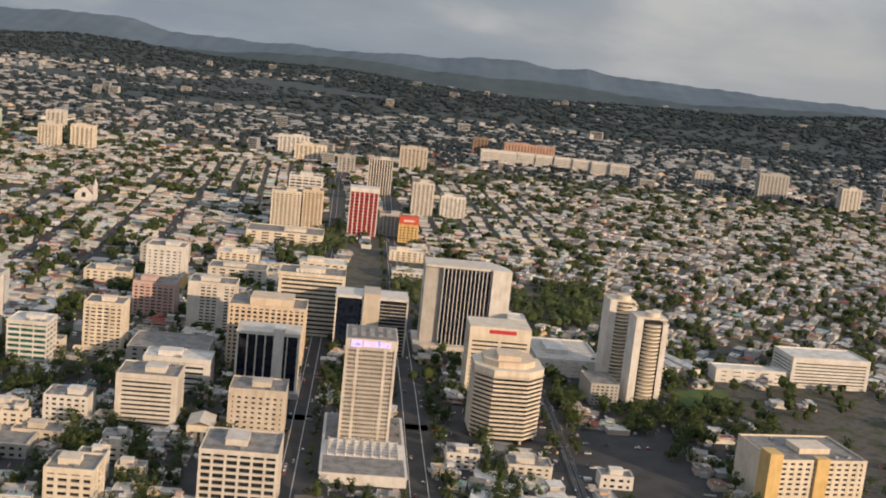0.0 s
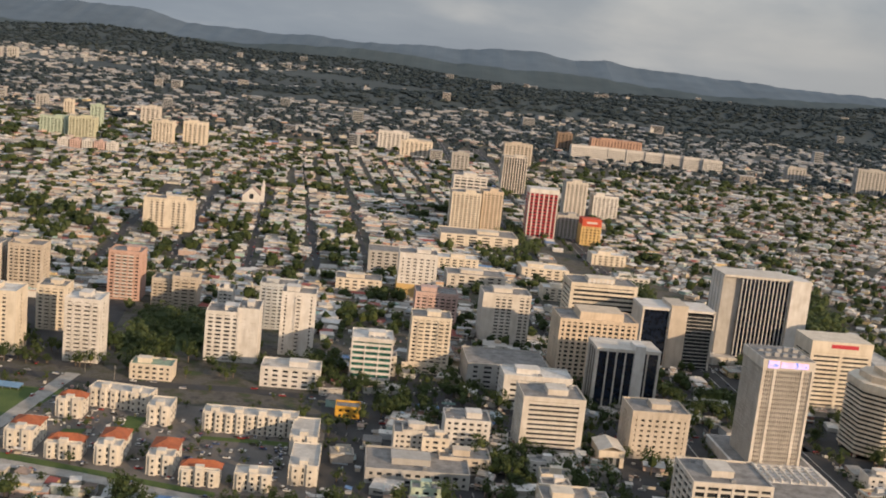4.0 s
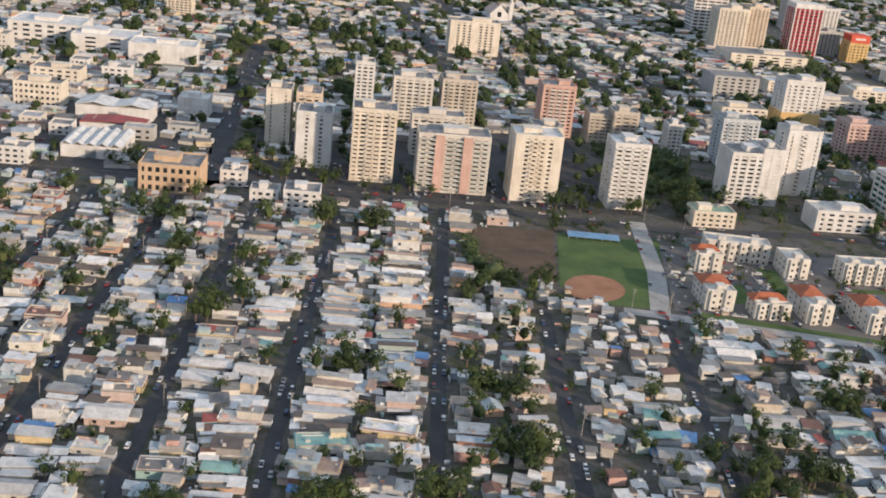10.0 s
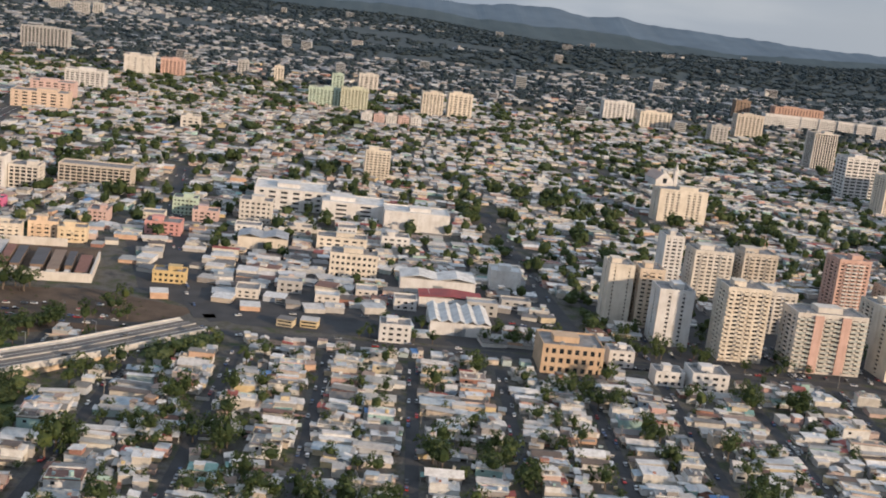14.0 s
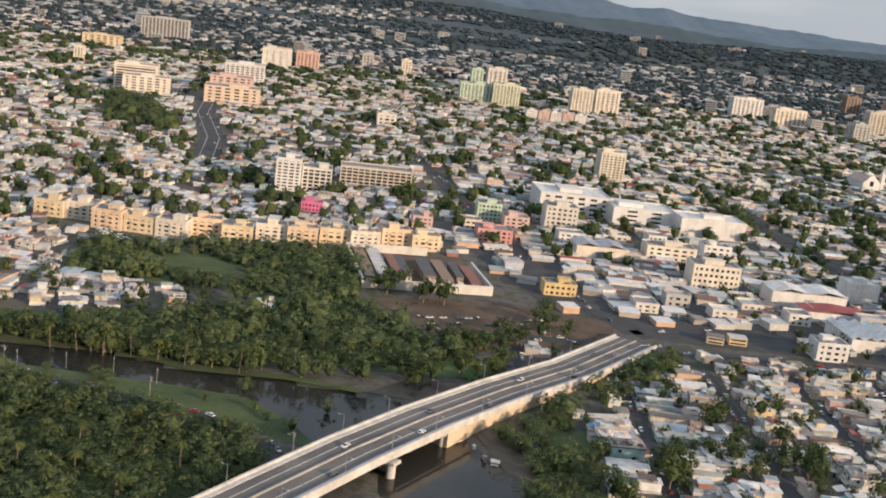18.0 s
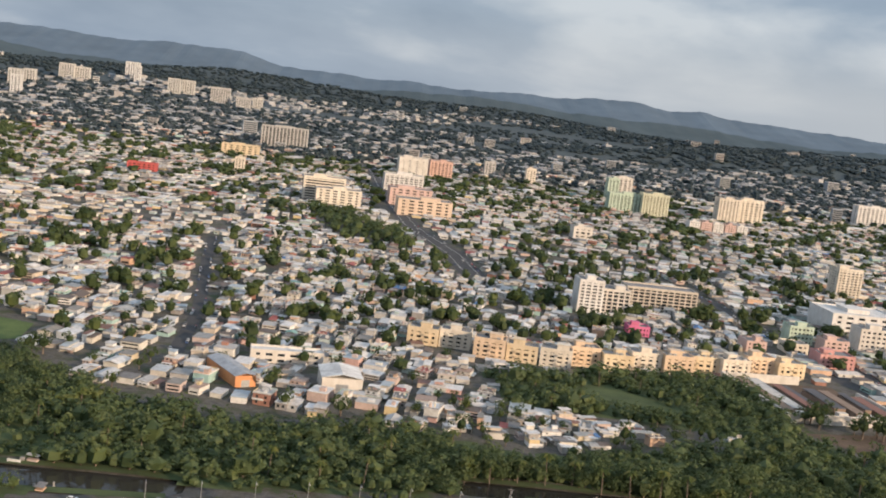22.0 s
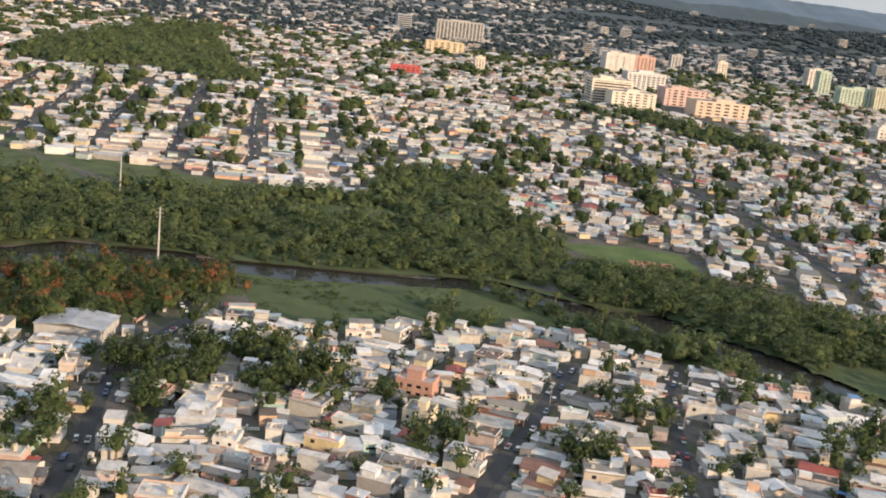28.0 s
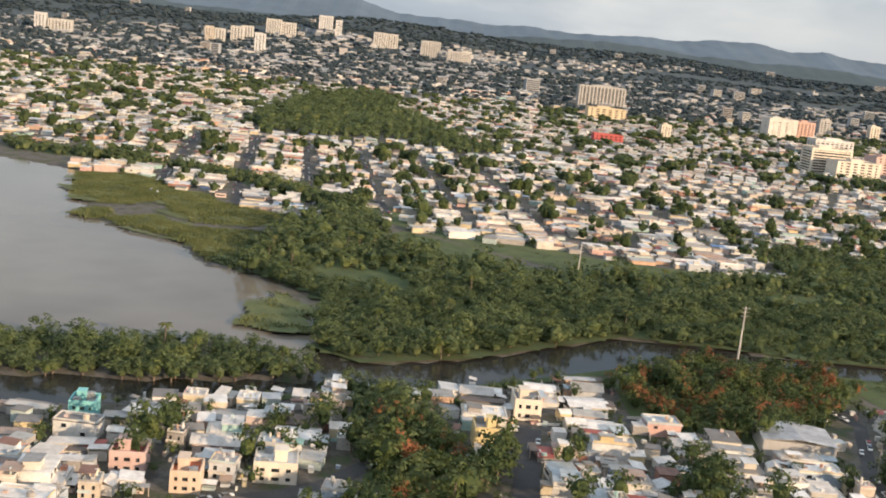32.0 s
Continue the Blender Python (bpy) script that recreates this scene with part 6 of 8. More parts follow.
FAR = ((-677, 1502, 14, 18, "GREY"), (-629, 1466, 12, 18, "CREAM"), (-655, 941, 15, 9, "PALE"), (-419, 1257, 26, 25, "CREAM"), (-518, 1446, 24, 22, "PALE"), (-49, 1404, 35, 27, "BEIGE"),
       (-122, 1291, 20, 19, "GREY"), (-206, 1437, 39, 23, "WHITE"), (-175, 1372, 39, 20, "CREAM"), (40, 1698, 23, 26, "BROWN"), (437, 1513, 41, 32, "GREY"), (516, 1436, 26, 30, "PALE"),
       (358, 1584, 27, 19, "GREY"), (-1816, 2045, 18, 26, "WHITE"), (-1785, 2051, 39, 18, "PALE"), (-1566, 2216, 15, 27, "BEIGE"), (-1548, 2223, 19, 24, "PALE"), (-1527, 2288, 24, 27, "PALE"),
       (-1516, 2343, 23, 25, "PALE"), (-1453, 2069, 18, 31, "WHITE"), (-1482, 2474, 31, 31, "CREAM"), (-1453, 2485, 31, 26, "CREAM"), (-1392, 2670, 31, 35, "WHITE"), (-1355, 2556, 14, 39, "WHITE"),
       (-1264, 2494, 26, 31, "CREAM"), (-1240, 2527, 27, 29, "PALE"), (-1158, 2440, 40, 32, "GREY"), (-1108, 2424, 30, 20, "GREY"), (-1083, 2459, 21, 21, "PALE"))
# Beyond y 1700 white, pale and cream walls are greyed with distance in the paint.
TONES = {"GREYED_WHITE": paint(0.62, 0.62, 0.61), "GREYED_PALE": paint(0.54, 0.53, 0.50), "GREY": GREY, "CREAM": CREAM, "PALE": PALE, "WHITE": WHITE, "BEIGE": BEIGE, "BROWN": BROWN}
for x, y, w, h, tone in FAR:
    tower("distant_tower", x, y, w, min(15, w * 0.8), h, "distant " + tone.lower() + " tower block above low houses", TONES["GREYED_WHITE" if tone == "WHITE" and y > 1700 else "GREYED_PALE" if tone in ("PALE", "CREAM") and y > 1700 else tone], 4, 2.6 if y < 1700 else 3.2, max(3, int(w / 5)), 3, 0.5, 0.4, house=y < 1700)
tower("apartment_slab", 113, 1663, 76.1, 17.4, 25, "long salmon apartment slab on a rise", paint(0.50, 0.32, 0.24), 5, 2.4, 16, 3, 0.4, 0.5)
for i in range(8):
    x = 53 + i * 26.3
    tower("curved_slab", x, 1600 - 0.0032 * (x - 88) ** 2 * 0.3, 26.3, 14, 17.5, "section of a long curved white apartment slab", WHITE, 4 - i * 1.5, 2.4, 8, 2, 0.55, 0.3, group="long curved slab", house=False)

# ---- small houses ----
def house_pieces(kind):
    """Named pieces of one of eight small houses, about 7 by 8 m: rows of name, Shape, slot (0 wall, 1 roof, 2 glass, 3 trim)."""
    r = random.Random(400 + kind)
    w, d = 3.3, 4.0
    out = []
    win = lambda x, z, s=0.45: Shape().box(x - s, -d - 0.05, z, x + s, -d + 0.02, z + 0.75)
    side = lambda y, z: Shape().box(w - 0.02, y - 0.45, z, w + 0.05, y + 0.45, z + 0.75)
    if kind in (0, 1):  # two storeys, flat slab roof with parapet, stair head and tank
        out += [("wall", Shape().box(-w, -d, 0, w, d, 3.3), 0), ("balcony", Shape().box(-w, -d - 1.0, 1.55, w * 0.3, -d, 1.7).box(-w, -d - 1.0, 1.7, w * 0.3, -d - 0.92, 2.15), 3)]
        out += [("roof", Shape().box(-w - 0.25, -d - 0.25, 3.3, w + 0.25, d + 0.25, 3.48), 1)]
        ring = Shape().box(-w, -d, 3.48, w, -d + 0.15, 3.8).box(-w, d - 0.15, 3.48, w, d, 3.8).box(-w, -d + 0.15, 3.48, -w + 0.15, d - 0.15, 3.8).box(w - 0.15, -d + 0.15, 3.48, w, d - 0.15, 3.8)
        out += [("parapet", ring, 0)]
        out += [("stair_head", Shape().box(-w + 0.3, d - 2.8, 3.48, -w + 2.4, d - 0.4, 5.0), 0)] if kind == 0 else [("water_tank", Shape().cyl(1.4, 1.6, 3.48, 4.7, 0.6, 0.6, 8), 3)]
        out += [("window", win(x, z), 2) for x in (-1.7, 1.6) for z in (0.6, 2.05)] + [("window", side(y, z), 2) for y, z in ((-2, 2.05), (1.5, 0.6))]
        out += [("roof_clutter", Shape().box(0.4, -2.6, 3.48, 1.2, -1.9, 4.0).box(-2.2, -3.0, 3.48, -1.9, 0.5, 3.7).box(1.9, 0.4, 3.48, 2.6, 2.6, 3.62).cyl(-0.6, 1.2, 3.48, 4.3, 0.3, 0.3, 6), 3)]
    elif kind in (2, 3):  # one storey under a pitched sheet roof
        out += [("wall", Shape().box(-w, -d, 0, w, d, 1.8), 0), ("roof", Shape().gable(-w - 0.4, -d - 0.5, w + 0.4, d + 0.5, 1.8, 2.9 if kind == 2 else 2.5), 1)]
        out += [("gable_wall", Shape().add([(-w, -d, 1.8), (w, -d, 1.8), (0, -d, 2.7 if kind == 2 else 2.35)], [(0, 1, 2)]), 0)]
        out += [("window", win(x, 0.6), 2) for x in (-1.8, 1.8)] + [("door", Shape().box(-0.4, -d - 0.05, 0, 0.4, -d + 0.02, 1.3), 3)] + [("window", side(y, 0.6), 2) for y in (-2, 1.6)]
        out += [("porch_roof", Shape().wedge(-w, -d - 2.0, w * 0.4, -d, 1.45, 1.7), 1)] if kind == 3 else []
    elif kind in (4, 5):  # stepped: two storeys behind, a terrace in front
        out += [("wall", Shape().box(-w, -d, 0, w, d, 1.75), 0), ("upper_wall", Shape().box(-w, -0.6 if kind == 4 else -1.8, 1.75, w * (0.45 if kind == 4 else 1), d, 3.4), 0)]
        out += [("roof", Shape().box(-w - 0.2, -0.9 if kind == 4 else -2.1, 3.4, w * (0.45 if kind == 4 else 1) + 0.2, d + 0.2, 3.55), 1)]
        out += [("terrace", Shape().box(-w - 0.15, -d - 0.15, 1.75, w + 0.15, -0.65 if kind == 4 else -1.85, 1.87), 1)]
        out += [("railing", Shape().box(-w, -d, 1.87, w, -d + 0.1, 2.3), 3)]
        out += [("window", win(x, 0.55), 2) for x in (-1.9, 0, 1.9)] + [("window", Shape().box(x - 0.45, (-0.65 if kind == 4 else -1.85), 2.2, x + 0.45, (-0.58 if kind == 4 else -1.78), 2.95), 2) for x in (-2, 0)]
        out += [("roof_clutter", Shape().box(-2.6, 1.0, 3.55, -1.9, 1.7, 4.1).box(-1.2, 2.0, 3.55, 0.6, 2.3, 3.8).box(1.6, -3.2, 1.87, 2.6, -2.2, 2.5).box(-0.6, -3.4, 1.87, 0.4, -3.1, 2.2), 3)]
        out += [("lean_to", Shape().wedge(w, -d * 0.4, w + 1.8, d * 0.8, 1.3, 1.6), 1)]
    else:  # sheet-roofed pair at two heights
        out += [("wall", Shape().box(-w, -d, 0, 0.4, d, 2.0), 0), ("annex_wall", Shape().box(0.4, -d + 1.2, 0, w, d - 0.5, 1.6 if kind == 6 else 3.0), 0)]
        out += [("roof", Shape().wedge(-w - 0.3, -d - 0.4, 0.65, d + 0.3, 2.0, 2.45), 1), ("annex_roof", Shape().wedge(0.3, -d + 0.9, w + 0.3, d - 0.2, *((1.6, 1.9) if kind == 6 else (3.0, 3.3))), 1)]
        out += [("window", win(x, 0.7, 0.38), 2) for x in (-2.4, -0.8)] + [("window", Shape().box(1.4, -d + 1.15, 0.6, 2.3, -d + 1.22, 1.3), 2)]
        out += [("yard_wall", Shape().box(0.4, -d - 0.2, 0, w, -d - 0.05, 0.9), 3)]
    return out


KINDS = 8
HOUSE_LABELS = ("two-storey concrete house with flat roof and stair head", "two-storey concrete house with flat roof and water tank", "small house under a pitched sheet metal roof",
                "small house with a pitched roof and a porch", "stepped concrete house with a front terrace", "two-storey house with a railed terrace",
                "low house under two sheet metal roofs", "uneven two-part house with sheet roofs")
HOUSE_KITS = []
for k in range(KINDS):
    kit = Shape()
    for _, shape, slot in house_pieces(k):
        kit.add(shape.v, shape.f, slot)
    HOUSE_KITS.append(kit)
# plainer houses for the far quarters
HOUSE_KITS.append(Shape().box(-3.3, -4, 0, 3.3, 4, 2.2, 0).box(-3.5, -4.2, 2.2, 3.5, 4.2, 2.36, 1))
HOUSE_KITS.append(Shape().box(-3.3, -4, 0, 3.3, 4, 3.3, 0).box(-3.4, -4.1, 3.3, 3.4, 4.1, 3.45, 1).box(-2, 0, 3.45, 0, 2, 4.6, 0).box(-2.4, -4.06, 0.8, 2.4, -3.9, 1.5, 2))
HOUSE_KITS.append(Shape().box(-3.3, -4, 0, 3.3, 4, 1.9, 0).gable(-3.6, -4.3, 3.6, 4.3, 1.9, 2.7, 0.1, 1))
HOUSE_KITS.append(Shape().box(-3.3, -4, 0, 3.3, 4, 3.0, 0).box(-3.45, -4.15, 3.0, 3.45, 4.15, 3.15, 1).box(-2.8, -4.05, 1.9, 2.8, -3.9, 2.5, 2).box(-2.8, -4.05, 0.5, 2.8, -3.9, 1.1, 2))
HOUSE_KITS.append(Shape().box(-3.3, -4, 0, 3.3, 4, 1.9, 0).wedge(-3.6, -4.3, 3.6, 4.3, 1.9, 2.4, 0.1, 1))
HOUSE_KITS.append(Shape().box(-3.3, -4, 0, 3.3, 4, 2.6, 0).box(-3.4, -4.1, 2.6, 3.4, 4.1, 2.75, 1).box(-2.4, -4.05, 1.0, 2.4, -3.9, 1.7, 2))
HOUSES, TREES = [], []
DETAILED, PLAIN = list(range(8)), [8, 8, 10, 12, 13, 9, 11]


def settle(poly, turn, pitch, street, lot, kinds, chance, green, size=1.0, origin=(0.0, 0.0), cross=95.0, seed=1, keep=None):
    """Fill a quarter with two rows of houses between parallel streets; some lots stay green."""
    r = random.Random(seed)
    c, s = math.cos(radians(turn)), math.sin(radians(turn))
    us = [(x - origin[0]) * c + (y - origin[1]) * s for x, y in poly]
    vs = [-(x - origin[0]) * s + (y - origin[1]) * c for x, y in poly]
    px, py = [p[0] for p in poly], [p[1] for p in poly]
    depth = (pitch - street) / 2
    n0, n1 = int(math.floor(min(us) / pitch)) - 1, int(max(us) / pitch) + 2
    pts = []
    for n in range(n0, n1):
        for row in (0, 1):
            u0 = n * pitch + street / 2 + depth * (row + 0.5)
            v = min(vs) + r.uniform(0, lot)
            while v < max(vs):
                step = lot * r.uniform(0.8, 1.25)
                if (v % cross) > 4.0:
                    pts.append((u0 + r.uniform(-0.8, 0.8), v + step / 2, step, row))
                v += step
    if not pts:
        return
    a = np.array(pts)
    x, y = origin[0] + a[:, 0] * c - a[:, 1] * s, origin[1] + a[:, 0] * s + a[:, 1] * c
    ok = inside(poly, x, y)
    for i in np.nonzero(ok)[0]:
        if not free(x[i], y[i]):
            continue
        if y[i] > 1700 and on_range(x[i], y[i]) > 0.26:
            continue
        face = turn + (90 if a[i, 3] == 0 else -90) + r.gauss(0, 4)
        q = r.random()
        if q < chance:
            if not (free(x[i] + 2.4, y[i]) and free(x[i] - 2.4, y[i]) and free(x[i], y[i] + 2.4) and free(x[i], y[i] - 2.4)):
                continue
            face += r.choice((0, 0, 0, 180))
            take_rect(x[i], y[i] - 2.6, 5.2, 5.2, 0, 0)
            HOUSES.append((r.choice(kinds), x[i], y[i], land(x[i], y[i]), radians(face), a[i, 2] / 8.2 * r.uniform(0.66, 1.04) * size, depth / 10.0 * r.uniform(0.72, 1.08) * size,
                           r.choice((0.65, 0.75, 0.85, 0.95, 1.1)) * size))
        elif q < chance + green:
            TREES.append((x[i] + r.uniform(-2, 2), y[i] + r.uniform(-2, 2), r.uniform(2.2, 4.4) * size))
        if r.random() < green * (0.8 if kinds is not PLAIN else 0.3):
            TREES.append((x[i] + (depth * 0.5 * c) * (1 if a[i, 3] == 0 else -1) + r.uniform(-1, 1), y[i] + r.uniform(-3, 3), r.uniform(1.6, 3.2) * size))


# gaps kept open for groups of trees
kr = random.Random(64)
CLUSTERS = []
for x0, x1, y0, y1, count, k in ((-640, -340, 205, 400, 30, 0.8), (-300, -90, 200, 320, 16, 0.8), (-1060, -880, 250, 350, 9, 0.7), (-1240, -1070, 250, 350, 8, 0.7), (-1340, -1030, 600, 850, 34, 1.0),
                                 (-1000, -640, 540, 760, 46, 1.0), (-640, -430, 540, 800, 26, 1.0), (-430, -70, 570, 800, 40, 1.1), (60, 520, 580, 880, 30, 1.1), (-1700, 800, 880, 1320, 170, 1.5)):
    for _ in range(count):
        x, y = kr.uniform(x0, x1), kr.uniform(y0, y1)
        if free(x, y):
            CLUSTERS.append((x, y, kr.randint(4, 8), k))
            take_rect(x, y - 4 * k, 10 * k, 8 * k, 0, 0)

# the near quarters, street by street
for i, (a, b) in enumerate(zip(NEAR_STREETS, NEAR_STREETS[1:])):
    settle([(a, 150), (b, 150), (b + 4, 412), (a + 4, 412)], -1.5, b - a, 5.0, 7.0, DETAILED, 0.76, 0.24, 0.96, (a - 1, 290), 130, 20 + i)
settle([(-322, 150), (-80, 150), (-80, 300), (-130, 322), (-300, 336)], -1.0, 29, 5.0, 7.4, DETAILED, 0.74, 0.28, 1.0, (-325, 290), 110, 40)
settle([(-900, 150), (-620, 150), (-612, 280), (-640, 270), (-740, 250), (-772, 300), (-778, 326), (-820, 334), (-900, 318)], -8, 30, 5, 7.6, DETAILED, 0.5, 0.45, 1.0, (-740, 250), 120, 41)
# the neighbourhood on the spit of land by the channel
settle([(-1064, 200), (-860, 200), (-860, 320), (-905, 334), (-945, 356), (-973, 384), (-1004, 396), (-1040, 374), (-1064, 380)], -20, 24, 3.4, 6.6, DETAILED, 0.80, 0.22, 0.86, (-1001, 332), 150, 42)
settle([(-1260, 200), (-1064, 200), (-1064, 384), (-1085, 376), (-1106, 350), (-1136, 366), (-1140, 390), (-1172, 372), (-1200, 346), (-1260, 336)], 0, 25, 3.6, 7.4, DETAILED, 0.74, 0.30, 0.98, (-1087, 300), 150, 43)
settle([(-1500, 200), (-1260, 200), (-1260, 334), (-1500, 322)], 0, 27, 4, 8, DETAILED, 0.6, 0.3, 1.0, (-1240, 290), 150, 44)
# beyond the channel: the regular streets
settle([(-1320, 590), (-1040, 536), (-1010, 620), (-985, 590), (-960, 700), (-1060, 880), (-1150, 830), (-1320, 850), (-1360, 700)], 5.5, 34, 6.5, 7.0, [0, 1, 2, 3, 4, 6, 8, 9, 11], 0.80, 0.22, 0.98, (-1268, 668), 140, 45)
settle([(-1010, 500), (-925, 500), (-925, 450), (-890, 420), (-790, 412), (-735, 425), (-770, 470), (-790, 520), (-640, 540), (-625, 600), (-640, 760), (-990, 760), (-1000, 610)], 78, 24, 3, 7.4,
       [0, 1, 2, 3, 4, 5, 6, 7, 8, 9, 11], 0.76, 0.28, 0.98, (-881, 535), 120, 46)
settle([(-790, 400), (-765, 399), (-690, 424), (-700, 442), (-764, 448), (-790, 445)], 12, 20, 2.5, 6.5, DETAILED, 0.75, 0.3, 0.85, (-750, 420), 150, 47)
# behind the towers, and the wide far city
settle([(-425, 560), (-300, 560), (-170, 590), (-90, 660), (-110, 980), (-460, 980)], 6.7, 35.2, 6, 7.2, [0, 1, 2, 4, 5, 8, 9, 10, 11], 0.74, 0.34, 1.0, (-302, 779), 120, 58)
settle([(-640, 560), (-450, 430), (-300, 560), (-170, 560), (-60, 640), (-60, 800), (-640, 800)], 1, 32, 6, 7.6, [0, 1, 2, 4, 5, 8, 9, 10, 11], 0.70, 0.34, 1.0, (-440, 600), 110, 48)
settle([(60, 560), (520, 560), (760, 900), (-40, 900), (0, 720)], 58, 26, 4.5, 7.6, [0, 2, 4, 8, 9, 10, 11], 0.76, 0.26, 1.0, (100, 700), 110, 49)
settle([(-170, 425), (120, 425), (260, 560), (-60, 560)], 5, 30, 5, 9, [0, 1, 4, 5], 0.10, 0.55, 1.0, (-50, 450), 110, 50)
settle([(-170, 150), (420, 150), (420, 430), (110, 430), (-60, 420), (-170, 420)], 5, 30, 5, 9, [0, 1, 4, 5], 0.22, 0.50, 1.0, (-50, 450), 110, 51)
settle([(200, 430), (520, 430), (520, 560), (230, 560)], 5, 30, 5, 9, [0, 1, 4, 5], 0.35, 0.40, 1.0, (200, 450), 110, 57)
for i, x0 in enumerate(range(-1700, 900, 200)):
    turn = (66, 84, 98, 72, 88, 76, 94, 8, 6, 62, 78, 58, 64)[i % 13]
    y0 = 718 if x0 < -1400 else (850 if x0 < -1000 else (760 if x0 < -640 else 800))
    if x0 >= -60:
        y0 = 890
    settle([(x0, y0), (x0 + 200, y0), (x0 + 215, 1320), (x0 - 15, 1320)], turn, 26, 4, 8.2, PLAIN, 0.68, 0.26, 1.02, (x0, y0), 105, 60 + i)
for i, x0 in enumerate(range(-2250, 1250, 250)):
    turn = (70, 98, 84, 66, 104, 78)[i % 6]
    settle([(x0, 1300), (x0 + 250, 1300), (x0 + 260, 1850), (x0, 1850)], turn, 38, 8, 11, PLAIN, 0.34, 0.40, 1.25, (x0, 1300), 120, 80 + i)
    settle([(x0, 1850), (x0 + 250, 1850), (x0 + 250, 2500), (x0, 2500)], -turn, 46, 12, 14, PLAIN, 0.30, 0.34, 1.35, (x0, 1850), 150, 100 + i)
FAR_HOUSES = []
BLOCK = Shape().box(-3.3, -2.5, 0, 3.3, 2.5, 6, 0)
for i in range(6):
    BLOCK.box(-3.0, -2.56, 0.4 + i * 0.95, 3.0, -2.4, 0.85 + i * 0.95, 2)
BLOCK.box(-3.4, -2.6, 6, 3.4, 2.6, 6.2, 1)
HOUSE_KITS.append(BLOCK)
fr = random.Random(5)
for _ in range(12000):
    y = 2250 + 2050 * fr.random() ** 1.15
    x = fr.uniform(-1000 - 0.50 * y, 200 + 0.50 * y)
    if on_range(x, y) > 0.30:
        continue
    if math.sin(x / 210 + 2 * math.sin(y / 300)) + 0.7 * math.sin(y / 170 + x / 500) > 0.1 + 0.8 * fr.random():
        k = fr.uniform(0.9, 2.0)
        FAR_HOUSES.append((fr.choice(PLAIN), x, y, land(x, y), fr.uniform(0, 3), k * 1.4, k, k * fr.choice((0.8, 0.9, 1.0, 1.8))))

for _ in range(70):
    y = fr.uniform(1350, 3600)
    x = fr.uniform(-1000 - 0.42 * y, 0.45 * y)
    k = fr.uniform(1.4, 2.8)
    FAR_HOUSES.append((14, x, y, land(x, y), fr.uniform(-0.3, 0.3), k * fr.uniform(0.7, 1.6), k, k * fr.uniform(0.7, 1.4)))

# sheds, annexes and small houses squeezed into the gaps
ir = random.Random(31)


def infill(poly, count, small, large, kinds):
    xs, ys = [p[0] for p in poly], [p[1] for p in poly]
    x = np.array([ir.uniform(min(xs), max(xs)) for _ in range(count)])
    y = np.array([ir.uniform(min(ys), max(ys)) for _ in range(count)])
    for k in np.nonzero(inside(poly, x, y))[0]:
        if all(free(x[k] + dx, y[k] + dy) for dx, dy in ((0, 0), (2, 0), (-2, 0), (0, 2), (0, -2))):
            s = ir.uniform(small, large)
            take_rect(x[k], y[k] - 2, 4, 4, 0, 0)
            HOUSES.append((ir.choice(kinds), x[k], y[k], land(x[k], y[k]), radians(ir.choice((0, 90, 180, 270)) + ir.uniform(-14, 14)), s, s * ir.uniform(0.7, 1.0), ir.uniform(0.7, 1.05)))


infill([(-640, 150), (-300, 150), (-300, 335), (-350, 420), (-640, 420)], 5000, 0.4, 0.65, [8, 10, 12, 13, 7])
infill([(-320, 150), (-80, 150), (-80, 300), (-300, 336)], 2200, 0.4, 0.7, [8, 10, 12, 13, 7])
infill([(-1064, 200), (-860, 200), (-860, 320), (-945, 356), (-1004, 396), (-1064, 380)], 3500, 0.4, 0.7, [8, 10, 12, 13, 1, 6])
infill([(-1260, 200), (-1064, 200), (-1064, 384), (-1106, 350), (-1172, 372), (-1260, 336)], 2800, 0.4, 0.75, [8, 10, 12, 13, 1, 6])
infill([(-816, 326), (-795, 333), (-783, 329), (-774, 318), (-773, 299), (-773, 249), (-846, 242), (-856, 326)], 1500, 0.6, 1.0, [0, 2, 3, 4, 6, 7, 8, 12])
infill([(-1340, 590), (-1040, 536), (-790, 420), (-640, 540), (-640, 760), (-1060, 880), (-1360, 860)], 5000, 0.5, 0.8, [8, 10, 12, 13])
infill([(-640, 440), (-430, 440), (-430, 800), (-640, 800)], 750, 0.6, 1.2, [8, 9, 11, 12, 13])
infill([(-430, 560), (-80, 560), (-80, 900), (-430, 900)], 2500, 0.5, 0.8, [8, 10, 12, 13])

infill([(-185, 430), (-165, 330), (-130, 296), (120, 296), (128, 420), (60, 470), (-60, 640), (-160, 600)], 800, 0.7, 1.5, [8, 9, 11, 13, 0, 1, 5])
infill([(-425, 560), (-290, 560), (-190, 500), (-190, 640), (-425, 640)], 900, 0.7, 1.3, [8, 9, 11, 13])
infill([(-436, 430), (-436, 600), (-560, 600), (-600, 480)], 380, 0.7, 1.3, [8, 11, 12, 13])

